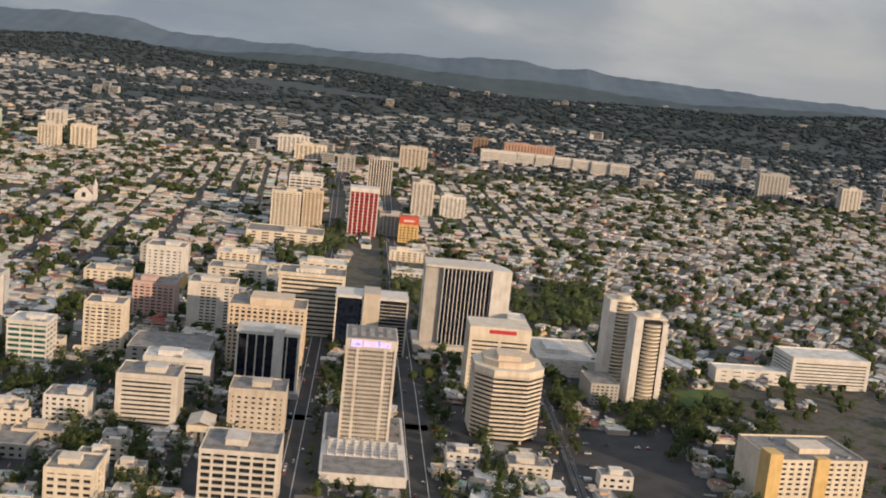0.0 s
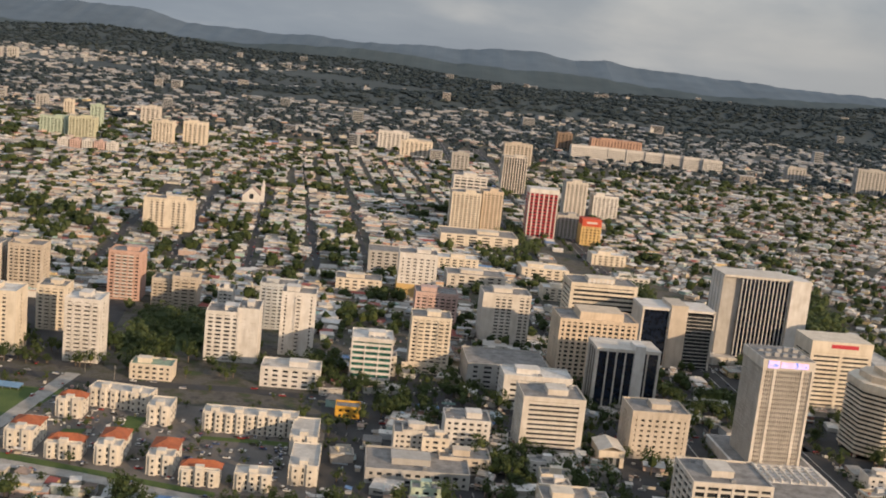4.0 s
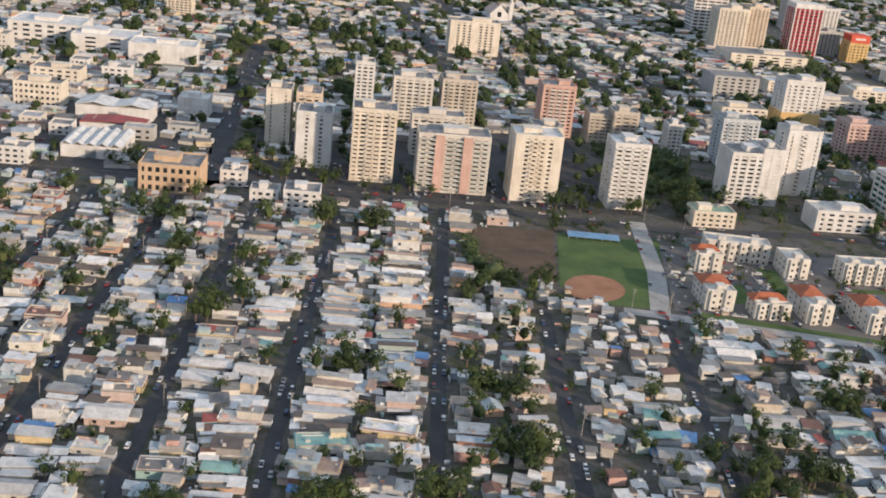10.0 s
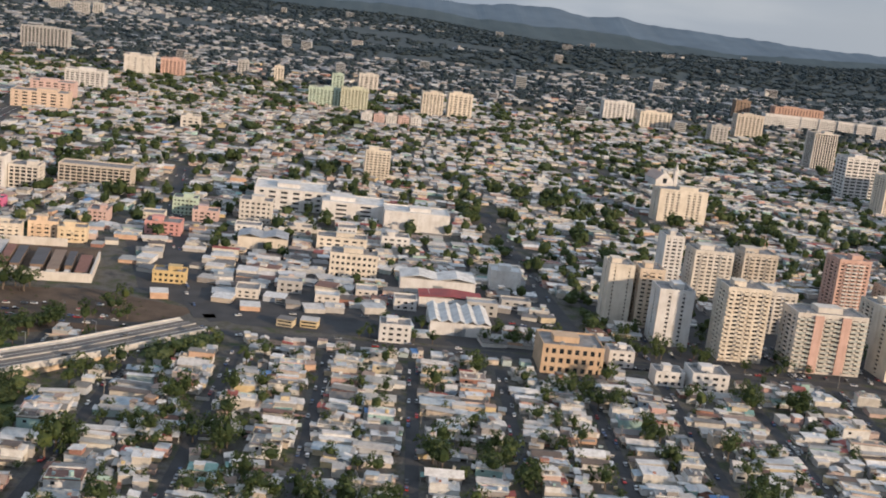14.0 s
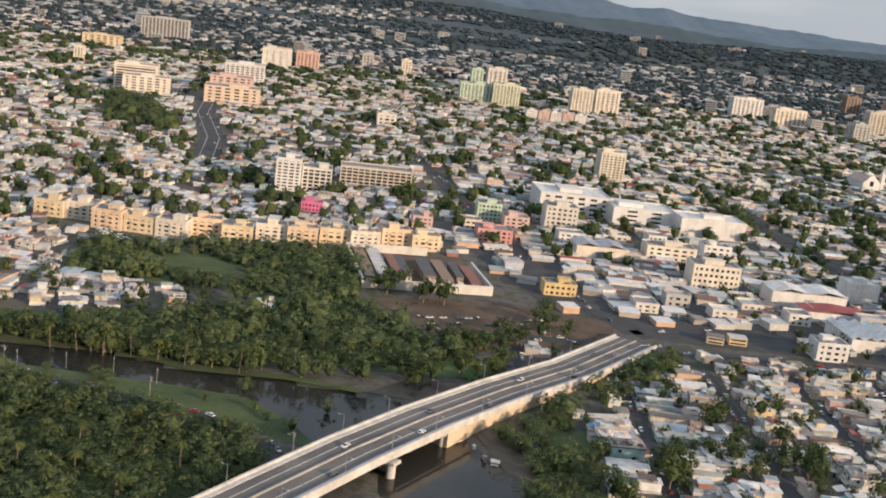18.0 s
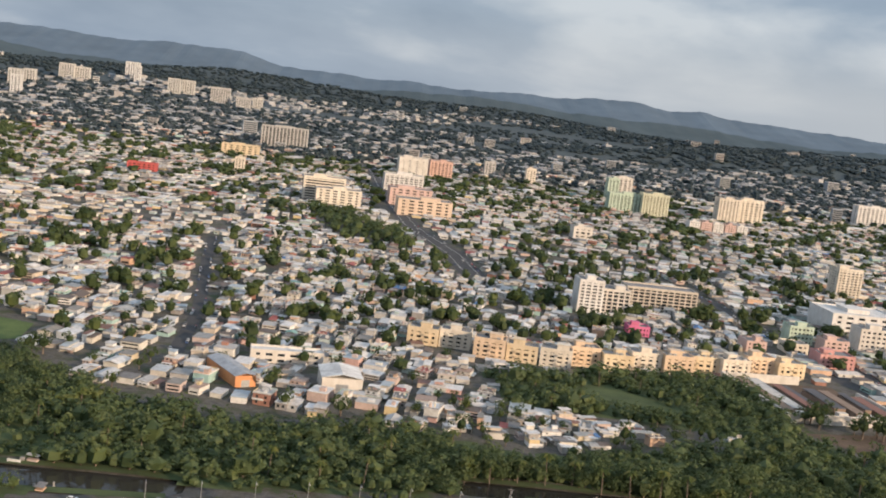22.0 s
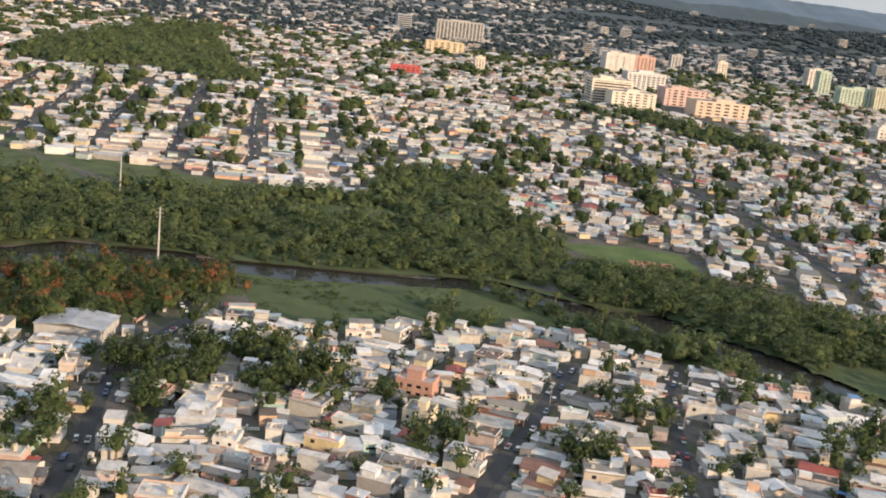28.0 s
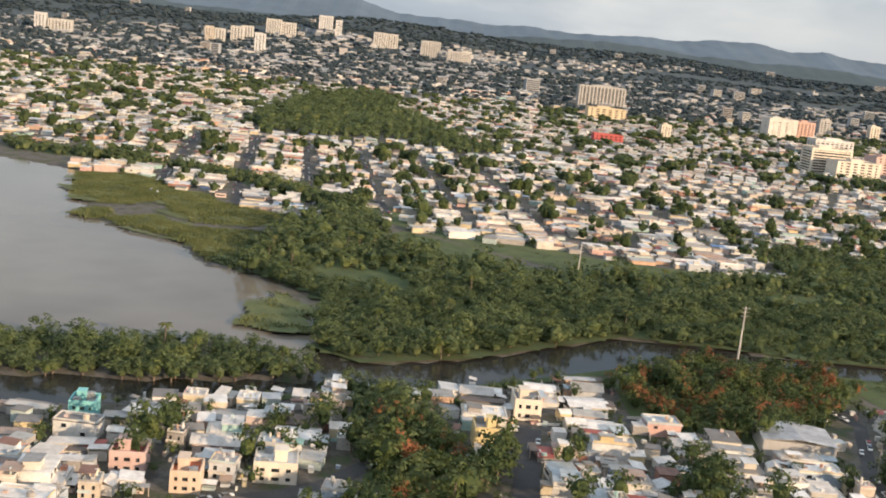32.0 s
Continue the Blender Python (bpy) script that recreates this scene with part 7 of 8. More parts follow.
# the nearest houses stand as things of their own
near, rest = [], []
for row in HOUSES:
    spit = -1245 < row[1] < -900 and 262 < row[2] < 352
    front = -470 < row[1] < -240 and row[2] < 246
    (near if row[0] < 8 and (spit or front) else rest).append(row)
near.sort(key=lambda q: q[2] if q[1] < -800 else q[2] + 60)
near, rest = near[:150], rest + near[150:]
MODELS = {}
for k, x, y, z, turn, sx, sy, sz in near:
    m = Matrix.LocRotScale((x, y, z), Euler((0, 0, turn)), None)
    if k not in MODELS:
        body_of = {}
        root = thing("house", 0, 0, 0, HOUSE_LABELS[k] + " in pale paint", "house", "neighbourhood houses", 0)
        for name, shape, slot in house_pieces(k):
            under = root if name in ("wall", "roof") or "wall" not in body_of else body_of["wall"]
            body_of[name] = part(name, shape, (WALL_ONE, ROOF_ONE, GLASS, WALL_ONE)[slot], under)
        MODELS[k] = root
        root.matrix_basis = m
        root.scale = (sx, sy, sz)
        continue
    ob = copy_thing(MODELS[k], m)
    ob.scale = (sx, sy, sz)
# walls, stacks and junk in the yards of the near quarters
JUNK = [Shape().box(-0.5, -0.4, 0, 0.5, 0.4, 0.8), Shape().box(-2.0, -0.06, 0, 2.0, 0.06, 0.9), Shape().box(-0.9, -0.9, 0, 0.9, 0.9, 0.5).wedge(-1.1, -1.1, 1.1, 1.1, 1.3, 1.6, 0.06, 1), Shape().cyl(0, 0, 0, 0.9, 0.35, 0.35, 6)]
junk = []
for n_junk in range(7600):
    if n_junk % 4 == 3:
        x, y = ir.uniform(-190, 130), ir.uniform(300, 560)
    elif ir.random() < 0.55:
        x, y = ir.uniform(-640, -240), ir.uniform(190, 410)
    else:
        x, y = ir.uniform(-1250, -880), ir.uniform(230, 385)
    if free(x, y):
        junk.append((ir.randrange(4), x, y, land(x, y), ir.choice((0, 1.57)) + ir.uniform(-0.2, 0.2), ir.uniform(0.6, 1.4), ir.uniform(0.6, 1.4), ir.uniform(0.6, 1.3)))
spread("yard_clutter", JUNK, junk, [WALL_MANY, ROOF_MANY], "yard walls, lean-tos and stacked junk between the houses", "clutter")
mats = [WALL_MANY, ROOF_MANY, GLASS, WALL_MANY]
# lean-tos behind, canopies before and shelters on top of the houses of the near quarters
ANNEX = len(HOUSE_KITS)
HOUSE_KITS.append(Shape().box(-1.6, -1.4, 0, 1.6, 1.4, 1.5, 0).wedge(-1.8, -1.6, 1.8, 1.6, 1.5, 1.85, 0.08, 1))
HOUSE_KITS.append(Shape().box(-2.0, -0.9, 1.45, 2.0, 0.9, 1.53, 1).box(-1.9, -0.85, 0, -1.8, -0.75, 1.45, 3).box(1.8, -0.85, 0, 1.9, -0.75, 1.45, 3))
HOUSE_KITS.append(Shape().box(-1.3, -1.3, 0, 1.3, 1.3, 1.15, 0).wedge(-1.6, -1.6, 1.6, 1.6, 1.15, 1.4, 0.06, 1))
HOUSE_KITS.append(Shape().box(-1.9, -1.5, 0.9, 1.9, 1.5, 0.98, 1).box(-1.8, -1.4, 0, -1.7, -1.3, 0.9, 3).box(1.7, -1.4, 0, 1.8, -1.3, 0.9, 3).box(-1.8, 1.3, 0, -1.7, 1.4, 0.9, 3).box(1.7, 1.3, 0, 1.8, 1.4, 0.9, 3))
ar = random.Random(88)
for k, x, y, z, turn, sx, sy, sz in [q for q in near + rest if q[0] < 8 and q[2] < 560]:
    c, s = math.cos(turn), math.sin(turn)
    top = (3.5, 3.5, 0, 0, 3.56, 3.56, 0, 0)[k] * sz
    for chance, kit, u, v, h in ((0.55, ANNEX, ar.uniform(-1.6, 1.6) * sx, 4.6 * sy, 0.0), (0.35, ANNEX + 1, ar.uniform(-1.2, 1.2) * sx, -4.7 * sy, 0.0),
                                 (0.5 if top else 0, ANNEX + ar.choice((2, 3)), ar.uniform(-1.4, 0.0) * sx, ar.uniform(0.8, 2.0) * sy, top)):
        if ar.random() < chance:
            k2 = ar.uniform(0.75, 1.2)
            rest.append((kit, x + u * c - v * s, y + u * s + v * c, z + h, turn + ar.choice((0, 1.5708, 3.1416)) * (kit != ANNEX + 1), k2, k2 * ar.uniform(0.8, 1.1), ar.uniform(0.8, 1.2)))
rest = [q if q[2] < 430 else (*q[:7], q[7] * 0.84) for q in rest]
spread("small_houses", HOUSE_KITS, [q for q in rest if q[2] < 760], mats, "dense low concrete houses with pale flat and sheet metal roofs", "houses")
spread("distant_houses", HOUSE_KITS, [q for q in rest if 760 <= q[2] < 1700], mats, "far quarters of small pale houses among trees", "houses")
spread("hillside_houses", HOUSE_KITS, [q for q in rest if q[2] >= 1700] + FAR_HOUSES, [HAZED_WALL, HAZED_ROOF, GLASS, HAZED_WALL], "houses scattered over far wooded slopes, dulled by painted haze", "houses")

# ---- trees ----
def crown(shape, height, radius, clumps, leaves, leaf, seed, slot=0, flat=0.75, base=0.35, simple=False):
    """Leaf clumps round the limbs of a crown, with gaps between them."""
    r = random.Random(seed)
    for _ in range(clumps):
        a, q = r.uniform(0, 2 * math.pi), math.sqrt(r.random())
        up = r.uniform(-0.35, 1.0)
        rr = radius * q * math.sqrt(max(0.05, 1 - 0.8 * up * up))
        cx, cy, cz = rr * math.cos(a), rr * math.sin(a), height * (base + (1 - base) * 0.5) + up * height * (1 - base) * 0.5 * flat
        cr = radius * r.uniform(0.20, 0.36)
        for _ in range(leaves):
            d = Vector((r.gauss(0, 1), r.gauss(0, 1), r.gauss(0.25, 0.8))).normalized()
            p = Vector((cx, cy, cz)) + d * cr * r.uniform(0.55, 1.0)
            n = (d + Vector((r.uniform(-0.4, 0.4), r.uniform(-0.4, 0.4), r.uniform(0, 0.7)))).normalized()
            t1 = n.orthogonal().normalized()
            t1 = (Matrix.Rotation(r.uniform(0, 6.28), 3, n) @ t1) * leaf * r.uniform(0.7, 1.3)
            t2 = n.cross(t1) * r.uniform(0.5, 0.8)
            if simple:
                shape.add([tuple(p - t1), tuple(p + t2 * 1.5), tuple(p + t1)], [(0, 1, 2)], slot)
                continue
            shape.add([tuple(p - t1), tuple(p + t2 * 0.9), tuple(p + t1), tuple(p - t2)], [(0, 1, 2, 3)], slot)
    return shape


def lump(shape, height, radius, seed, slot=0, base=0.2, rings=3, sides=7):
    """The dense uneven inside of a crown."""
    r = random.Random(seed)
    mid, half = height * (base + (1 - base) * 0.5), height * (1 - base) * 0.42
    n = len(shape.v)
    shape.v.append((0, 0, mid - half))
    for i in range(rings):
        a = math.pi * (i + 1) / (rings + 1) - math.pi / 2
        for k in range(sides):
            q = radius * math.cos(a) * r.uniform(0.75, 1.15)
            b = 6.283 * k / sides + r.uniform(-0.2, 0.2)
            shape.v.append((q * math.cos(b), q * math.sin(b), mid + half * math.sin(a) * r.uniform(0.8, 1.15)))
    shape.v.append((r.uniform(-0.1, 0.1), r.uniform(-0.1, 0.1), mid + half * r.uniform(0.9, 1.15)))
    top = len(shape.v) - 1
    f = [(n, n + 1 + (k + 1) % sides, n + 1 + k) for k in range(sides)]
    for i in range(rings - 1):
        p, q = n + 1 + i * sides, n + 1 + (i + 1) * sides
        f += [(p + k, p + (k + 1) % sides, q + (k + 1) % sides, q + k) for k in range(sides)]
    p = n + 1 + (rings - 1) * sides
    f += [(p + k, p + (k + 1) % sides, top) for k in range(sides)]
    shape.f += f
    shape.s += [slot] * len(f)
    return shape


def trunk(shape, height, radius, seed, slot=1, limbs=4):
    r = random.Random(seed)
    shape.cyl(0, 0, -0.3, height * 0.45, radius, radius * 0.65, 6, slot)
    for _ in range(limbs):
        a = r.uniform(0, 6.28)
        e = Vector((math.cos(a) * height * 0.3, math.sin(a) * height * 0.3, height * r.uniform(0.65, 0.85)))
        b = Vector((0, 0, height * 0.42))
        side, w = Vector((-math.sin(a), math.cos(a), 0)), radius * 0.45
        up = Vector((0, 0, w))
        shape.add([tuple(b - side * w), tuple(b + side * w), tuple(b + up), tuple(e - side * w * 0.3), tuple(e + side * w * 0.3), tuple(e + up * 0.3)],
                  [(0, 1, 4, 3), (1, 2, 5, 4), (2, 0, 3, 5), (3, 4, 5)], slot)
    return shape


def palm(shape, height, fronds, seed, leaf_slot=0, bark_slot=1):
    r = random.Random(seed)
    bx, by = r.uniform(-0.5, 0.5), r.uniform(-0.5, 0.5)
    n = len(shape.v)
    ring = [(0.16 * math.cos(k * 1.2566), 0.16 * math.sin(k * 1.2566)) for k in range(5)]
    shape.v += [(x, y, -0.3) for x, y in ring] + [(x * 0.6 + bx, y * 0.6 + by, height) for x, y in ring]
    shape.f += [(n + k, n + (k + 1) % 5, n + 5 + (k + 1) % 5, n + 5 + k) for k in range(5)]
    shape.s += [bark_slot] * 5
    for i in range(fronds):
        a = 6.283 * i / fronds + r.uniform(-0.2, 0.2)
        lift, long = r.uniform(0.1, 0.9), r.uniform(1.5, 2.0)
        d, s = Vector((math.cos(a), math.sin(a), 0)), Vector((-math.sin(a), math.cos(a), 0))
        p = [Vector((bx, by, height)) + d * long * k / 3 + Vector((0, 0, lift * k / 3 * 1.3 - 1.5 * (k / 3) ** 2)) for k in range(4)]
        w = (0.10, 0.36, 0.30, 0.03)
        n = len(shape.v)
        for q, ww in zip(p, w):
            shape.v += [tuple(q + s * ww - Vector((0, 0, ww * 0.5))), tuple(q), tuple(q - s * ww - Vector((0, 0, ww * 0.5)))]
        for k in range(3):
            b = n + 3 * k
            shape.f += [(b, b + 1, b + 4, b + 3), (b + 1, b + 2, b + 5, b + 4)]
            shape.s += [leaf_slot] * 2
    return shape


# crowns are one metre in radius and about 1.9 m high before they are scaled, trunks included
WOOD_KITS = [trunk(crown(lump(Shape(), 1.7, 0.60, 290 + i, 0, 0.0, 2, 6), 2.1, 1.0, 9, 8, 0.17, 300 + i, 0, 0.9, 0.05, True), 1.5, 0.06, i, 1, 1) for i in range(6)]
FULL_KITS = [trunk(crown(lump(Shape(), 1.6, 0.46, 295 + i, 0, 0.0, 2, 6), 2.1, 1.0, 24, 14, 0.105, 310 + i, 0, 0.9, 0.05, True), 1.5, 0.06, i, 1, 2) for i in range(6)]
TOWN_KITS = [trunk(crown(lump(Shape(), 1.65, 0.46, 320 + i, 0, 0.3, 2, 6), 2.0, 1.0, 16, 11, 0.125, 330 + i, 0, 0.9, 0.22, True), 1.8, 0.08, i, 1, 2) for i in range(6)]
MID_KITS = [crown(lump(Shape(), 1.8, 0.78, 335 + i, 0, 0.1, 2, 6), 1.9, 1.0, 7, 6, 0.22, 340 + i, 0, 0.9, 0.12, True) for i in range(5)]
FAR_KITS = [crown(lump(Shape(), 1.6, 0.85, 345 + i, 0, 0.0, 2, 5), 1.7, 1.0, 2, 4, 0.42, 350 + i, 0, 0.9, 0.1, True) for i in range(4)]
PALM_KITS = [palm(Shape(), h, 13, 370 + i) for i, h in enumerate((4.2, 5.2, 6.0))]
tr = random.Random(77)
wood_rows, spit_rows, palm_rows, flame_rows, big_trees = [], [], [], [], []
for n_area, poly in enumerate(WOOD_AREAS):
    xs, ys = [p[0] for p in poly], [p[1] for p in poly]
    far_off = min(ys) > 600
    step = 7.0 if far_off else (3.3 if n_area in (4, len(WOOD_AREAS) - 1) else 4.1)
    for gx in np.arange(min(xs), max(xs), step):
        for gy in np.arange(min(ys), max(ys), step):
            x, y = gx + tr.uniform(-1.6, 1.6), gy + tr.uniform(-1.6, 1.6)
            if not within(poly, x, y) or any(within(w, x, y) for w in WATERS) and n_area < len(WOOD_AREAS) - 1:
                continue
            if x < -1260 and tr.random() < 0.1:
                continue
            if n_area == 0 and within(GRASS_STRIP, x, y):
                continue
            open_patch = math.sin(x / 19.0 + 2 * math.sin(y / 23.0)) + math.sin(y / 14.0 + x / 37.0)
            if open_patch > (1.6 if n_area < 7 else 1.9) and n_area != 4:
                continue
            k = (1.0 if open_patch < 0.6 else 0.75) * (1.35 if far_off else 1.0)
            size = (tr.uniform(1.7, 3.3) if tr.random() > 0.13 else tr.uniform(3.4, 4.8)) * k * (0.85 if n_area == len(WOOD_AREAS) - 1 else 1.0)
            row = (tr.randrange(5), x, y, land(x, y) - 0.1, tr.uniform(0, 6.28), size * 1.18, size * 1.18, size * tr.uniform(0.6, 0.95))
            if n_area == 5 and tr.random() < 0.85 or n_area == 6 and y < 345 and tr.random() < 0.5:
                flame_rows.append((row[0], x, y, row[3], row[4], size * 1.1, size * 1.1, size * 1.0))
            else:
                wood_rows.append(row)
            if tr.random() < (0.035 if not far_off else 0):
                palm_rows.append((tr.randrange(3), x + 1.5, y - 1.5, land(x, y), tr.uniform(0, 6.28), 1.1, 1.1, tr.uniform(0.9, 1.4)))
for k in range(70):
    f = k / 69
    x, y = -786 + 128 * f, steps(f, [(0, 375), (0.2, 377), (0.6, 369), (0.85, 366), (1, 372)]) + tr.uniform(-1.2, 2.5)
    if tr.random() < (0.8 if f < 0.75 else 0.35):
        size = tr.uniform(2.6, 4.4)
        wood_rows.append((tr.randrange(5), x, y, -0.2, tr.uniform(0, 6.28), size, size, size * tr.uniform(0.8, 1.1)))
    if k % 4 == 0 and f < 0.7:
        palm_rows.append((tr.randrange(3), x, y - 2.5, -0.2, tr.uniform(0, 6.28), 1.3, 1.3, tr.uniform(1.0, 1.5)))
for k in range(46):
    x = -824 + 3.2 * k
    y = steps(x, [(-824, 351), (-757, 355), (-720, 348), (-693, 342), (-676, 326)]) + tr.uniform(-1.0, 1.6)
    if tr.random() < 0.6:
        size = tr.uniform(0.9, 2.0)
        wood_rows.append((tr.randrange(5), x, y, 0.0, tr.uniform(0, 6.28), size * 1.2, size * 1.2, size * 0.9))
for x, y in ((-672, 344), (-664, 334), (-655, 336), (-694, 354)):
    wood_rows.append((tr.randrange(5), x, y, -0.9, tr.uniform(0, 6.28), 2.2, 2.2, 2.0))
wood_rows = [q for q in wood_rows if not -730 < q[1] < -565 or all(math.hypot(q[1] - a[0] - (b[0] - a[0]) * k / 8, q[2] - a[1] - (b[1] - a[1]) * k / 8) > 11.5 for a, b in zip(DECK, DECK[1:]) for k in range(9))]
def beside_channel(q):
    return q[1] < -900 and q[2] < 480 or -800 < q[1] < -600 and q[2] < 392


spread("mangroves", FULL_KITS, [q for q in wood_rows if beside_channel(q)], [MANGROVE, BARK], "dense green mangroves along the channel and the lagoon", "woodland")
spread("woodland", WOOD_KITS, [q for q in wood_rows if not beside_channel(q)], [MANGROVE, BARK], "dense green bank woodland", "woodland")
spread("flame_trees", FULL_KITS, flame_rows, [FLAME, BARK], "flame trees with orange-red blossom above the houses", "trees")
spread("palms", PALM_KITS, palm_rows, [PALM_LEAF, BARK], "coconut palms along the river bank", "palms")

GROVES = [(-520, 292, 26, 7), (-504, 285, 10, 5), (-476, 323, 9, 4), (-345, 279, 10, 3), (-340, 250, 12, 3.5), (-292, 247, 14, 6), (-378, 286, 8, 3.5), (-1074, 328, 12, 4), (-1050, 328, 16, 5),
          (-1026, 305, 8, 3.5), (-1096, 303, 9, 4), (-1063, 343, 7, 3), (-980, 330, 5, 3), (-940, 320, 8, 5), (-1130, 320, 8, 4), (-1205, 330, 10, 5), (-1230, 325, 8, 4), (-1185, 300, 10, 5), (-450, 390, 8, 4),
          (-566, 340, 12, 5), (-545, 300, 10, 5), (-590, 380, 12, 6), (-250, 290, 12, 6), (-225, 310, 8, 4)]
GROVES += [(-650, 372, 9, 4), (-632, 384, 8, 4), (-618, 380, 8, 4), (-640, 408, 8, 5), (-615, 415, 7, 4), (-600, 440, 6, 5), (-655, 462, 6, 3), (-640, 456, 6, 3), (-155, 412, 14, 5), (-119, 362, 8, 3), (-311, 408, 2, 1), (-330, 348, 5, 4), (-310, 450, 10, 5), (-255, 450, 14, 6), (-190, 455, 8, 4), (-150, 415, 8, 5), (-125, 375, 6, 4), (-95, 360, 6, 4), (-20, 470, 8, 5), (60, 470, 14, 8),
           (110, 455, 14, 9), (130, 480, 16, 9), (150, 440, 20, 12), (100, 420, 8, 6)]
GROVES += [(x, y, count, 2.6 * k) for x, y, count, k in CLUSTERS]
# town trees: the nearest are things of their own
TREES = [q for q in TREES if free(q[0], q[1]) or tr.random() < 0.4]
for _ in range(900):
    x = tr.uniform(-520, 130)
    y = tr.uniform(430, 470) if tr.random() < 0.5 else tr.uniform(470, 640)
    if free(x, y):
        TREES.append((x, y, tr.uniform(1.8, 3.4)))
for pts, width in ROADS[:2]:
    for i, (x, y) in enumerate(pts):
        for k in range(5):
            if 300 < y < 900:
                side = tr.choice((-1, 1))
                TREES.append((x + side * (width / 2 + 1.5) + tr.uniform(-0.4, 0.4), y + k * 5, tr.uniform(1.3, 2.2)))
for _ in range(1500):
    x, y = tr.uniform(-190, 140), tr.uniform(290, 600)
    if free(x, y) and math.sin(x / 17.0 + 1) + math.sin(y / 21.0) > -0.5:
        TREES.append((x, y, tr.uniform(1.8, 3.6)))
for n_yard in range(2600):
    x, y = (tr.uniform(-640, -100), tr.uniform(200, 420)) if n_yard % 5 < 3 else (tr.uniform(-1250, -880), tr.uniform(230, 385))
    if free(x, y):
        TREES.append((x, y, tr.uniform(0.8, 1.9)))
# groves between the near houses
for gx, gy, count, reach in GROVES:
    for _ in range(count):
        x, y = gx + tr.gauss(0, reach), gy + tr.gauss(0, reach * 1.3)
        TREES.append((x, y, tr.uniform(2.2, 4.2) * (1.0 if gy < 760 else 1.25)))
def off_bridge(x, y):
    for (ax, ay, _), (bx, by, _) in zip(DECK, DECK[1:]):
        u = max(0.0, min(1.0, ((x - ax) * (bx - ax) + (y - ay) * (by - ay)) / ((bx - ax) ** 2 + (by - ay) ** 2)))
        if math.hypot(x - ax - u * (bx - ax), y - ay - u * (by - ay)) < 11.5:
            return False
    return True


TREES = [q for q in TREES if q[1] > 460 or off_bridge(q[0], q[1])]
close = [q for q in TREES if q[2] > 2.0 and (-1245 < q[0] < -880 and q[1] < 372) or (-520 < q[0] < -220 and q[1] < 300)]
close.sort(key=lambda q: q[1])
own = close[:150]
own_set = set(own)
TREE_MODELS = []
for i in range(6):
    height = 2.0
    root = thing("tree", 0, 0, 0, "leafy green tree standing between houses", "tree", "garden trees", 0)
    part("trunk", trunk(Shape(), 1.8, 0.08, 500 + i, 0, 5), BARK, root)
    part("crown", crown(lump(Shape(), height * 0.86, 0.46, 515 + i, 0, 0.36), height, 1.0, 54, 32, 0.062, 520 + i, 0, 0.9, 0.28), LEAF, root)
    TREE_MODELS.append(root)
for i, (x, y, s) in enumerate(own):
    m = Matrix.LocRotScale((x, y, land(x, y)), Euler((0, 0, tr.uniform(0, 6.28))), None)
    if i < 6:
        ob = TREE_MODELS[i]
        ob.matrix_basis = m
    else:
        ob = copy_thing(TREE_MODELS[i % 6], m)
    ob.scale = (s * 1.1, s * 1.1, s * tr.uniform(0.75, 1.05))
town = [q for q in TREES if q not in own_set]
spread("town_trees", TOWN_KITS, [(tr.randrange(5), x, y, land(x, y) - 0.1, tr.uniform(0, 6.28), s, s, s * tr.uniform(0.8, 1.2)) for x, y, s in town if y < 470], [LEAF, BARK],
       "green garden and street trees among the houses", "trees")
spread("quarter_trees", MID_KITS, [(tr.randrange(5), x, y, land(x, y) - 0.1, tr.uniform(0, 6.28), s, s, s * tr.uniform(0.8, 1.2)) for x, y, s in town if 470 <= y < 800], [LEAF, BARK],
       "green trees of the quarters behind the towers", "trees")
far_rows = [(tr.randrange(4), x, y, land(x, y) - 0.2, tr.uniform(0, 6.28), s * 1.08, s * 1.08, s * tr.uniform(0.7, 1.0)) for x, y, s in town if y >= 800]
for _ in range(10500):
    y = 1300 + 2700 * tr.random() ** 1.2
    x = tr.uniform(-1150 - 0.5 * y, 150 + 0.5 * y)
    if math.sin(x / 160 + 2 * math.sin(y / 230)) + math.sin(y / 120 + x / 300) > (0.1 if y < 1800 else -1.1):
        s = tr.uniform(3, 6) * (1 + (y - 1300) / 2600)
        far_rows.append((tr.randrange(4), x, y, land(x, y) - 0.5, tr.uniform(0, 6.28), s, s, s * 0.6))
for _ in range(22000):
    y = tr.uniform(2150, 4300)
    x = tr.uniform(-1100 - 0.48 * y, 150 + 0.48 * y)
    if on_range(x, y) > 0.20:
        s = tr.uniform(6, 12)
        far_rows.append((tr.randrange(4), x, y, land(x, y) - 1.5, tr.uniform(0, 6.28), s, s, s * 0.42))
spread("distant_trees", FAR_KITS, [q for q in far_rows if q[2] < 1450], [LEAF, BARK], "dark green trees scattered through the far city", "trees")
spread("hill_woods", FAR_KITS, [q for q in far_rows if q[2] >= 1450], [HAZED_LEAF, BARK], "woods on the far hills, blued by painted haze", "woods")

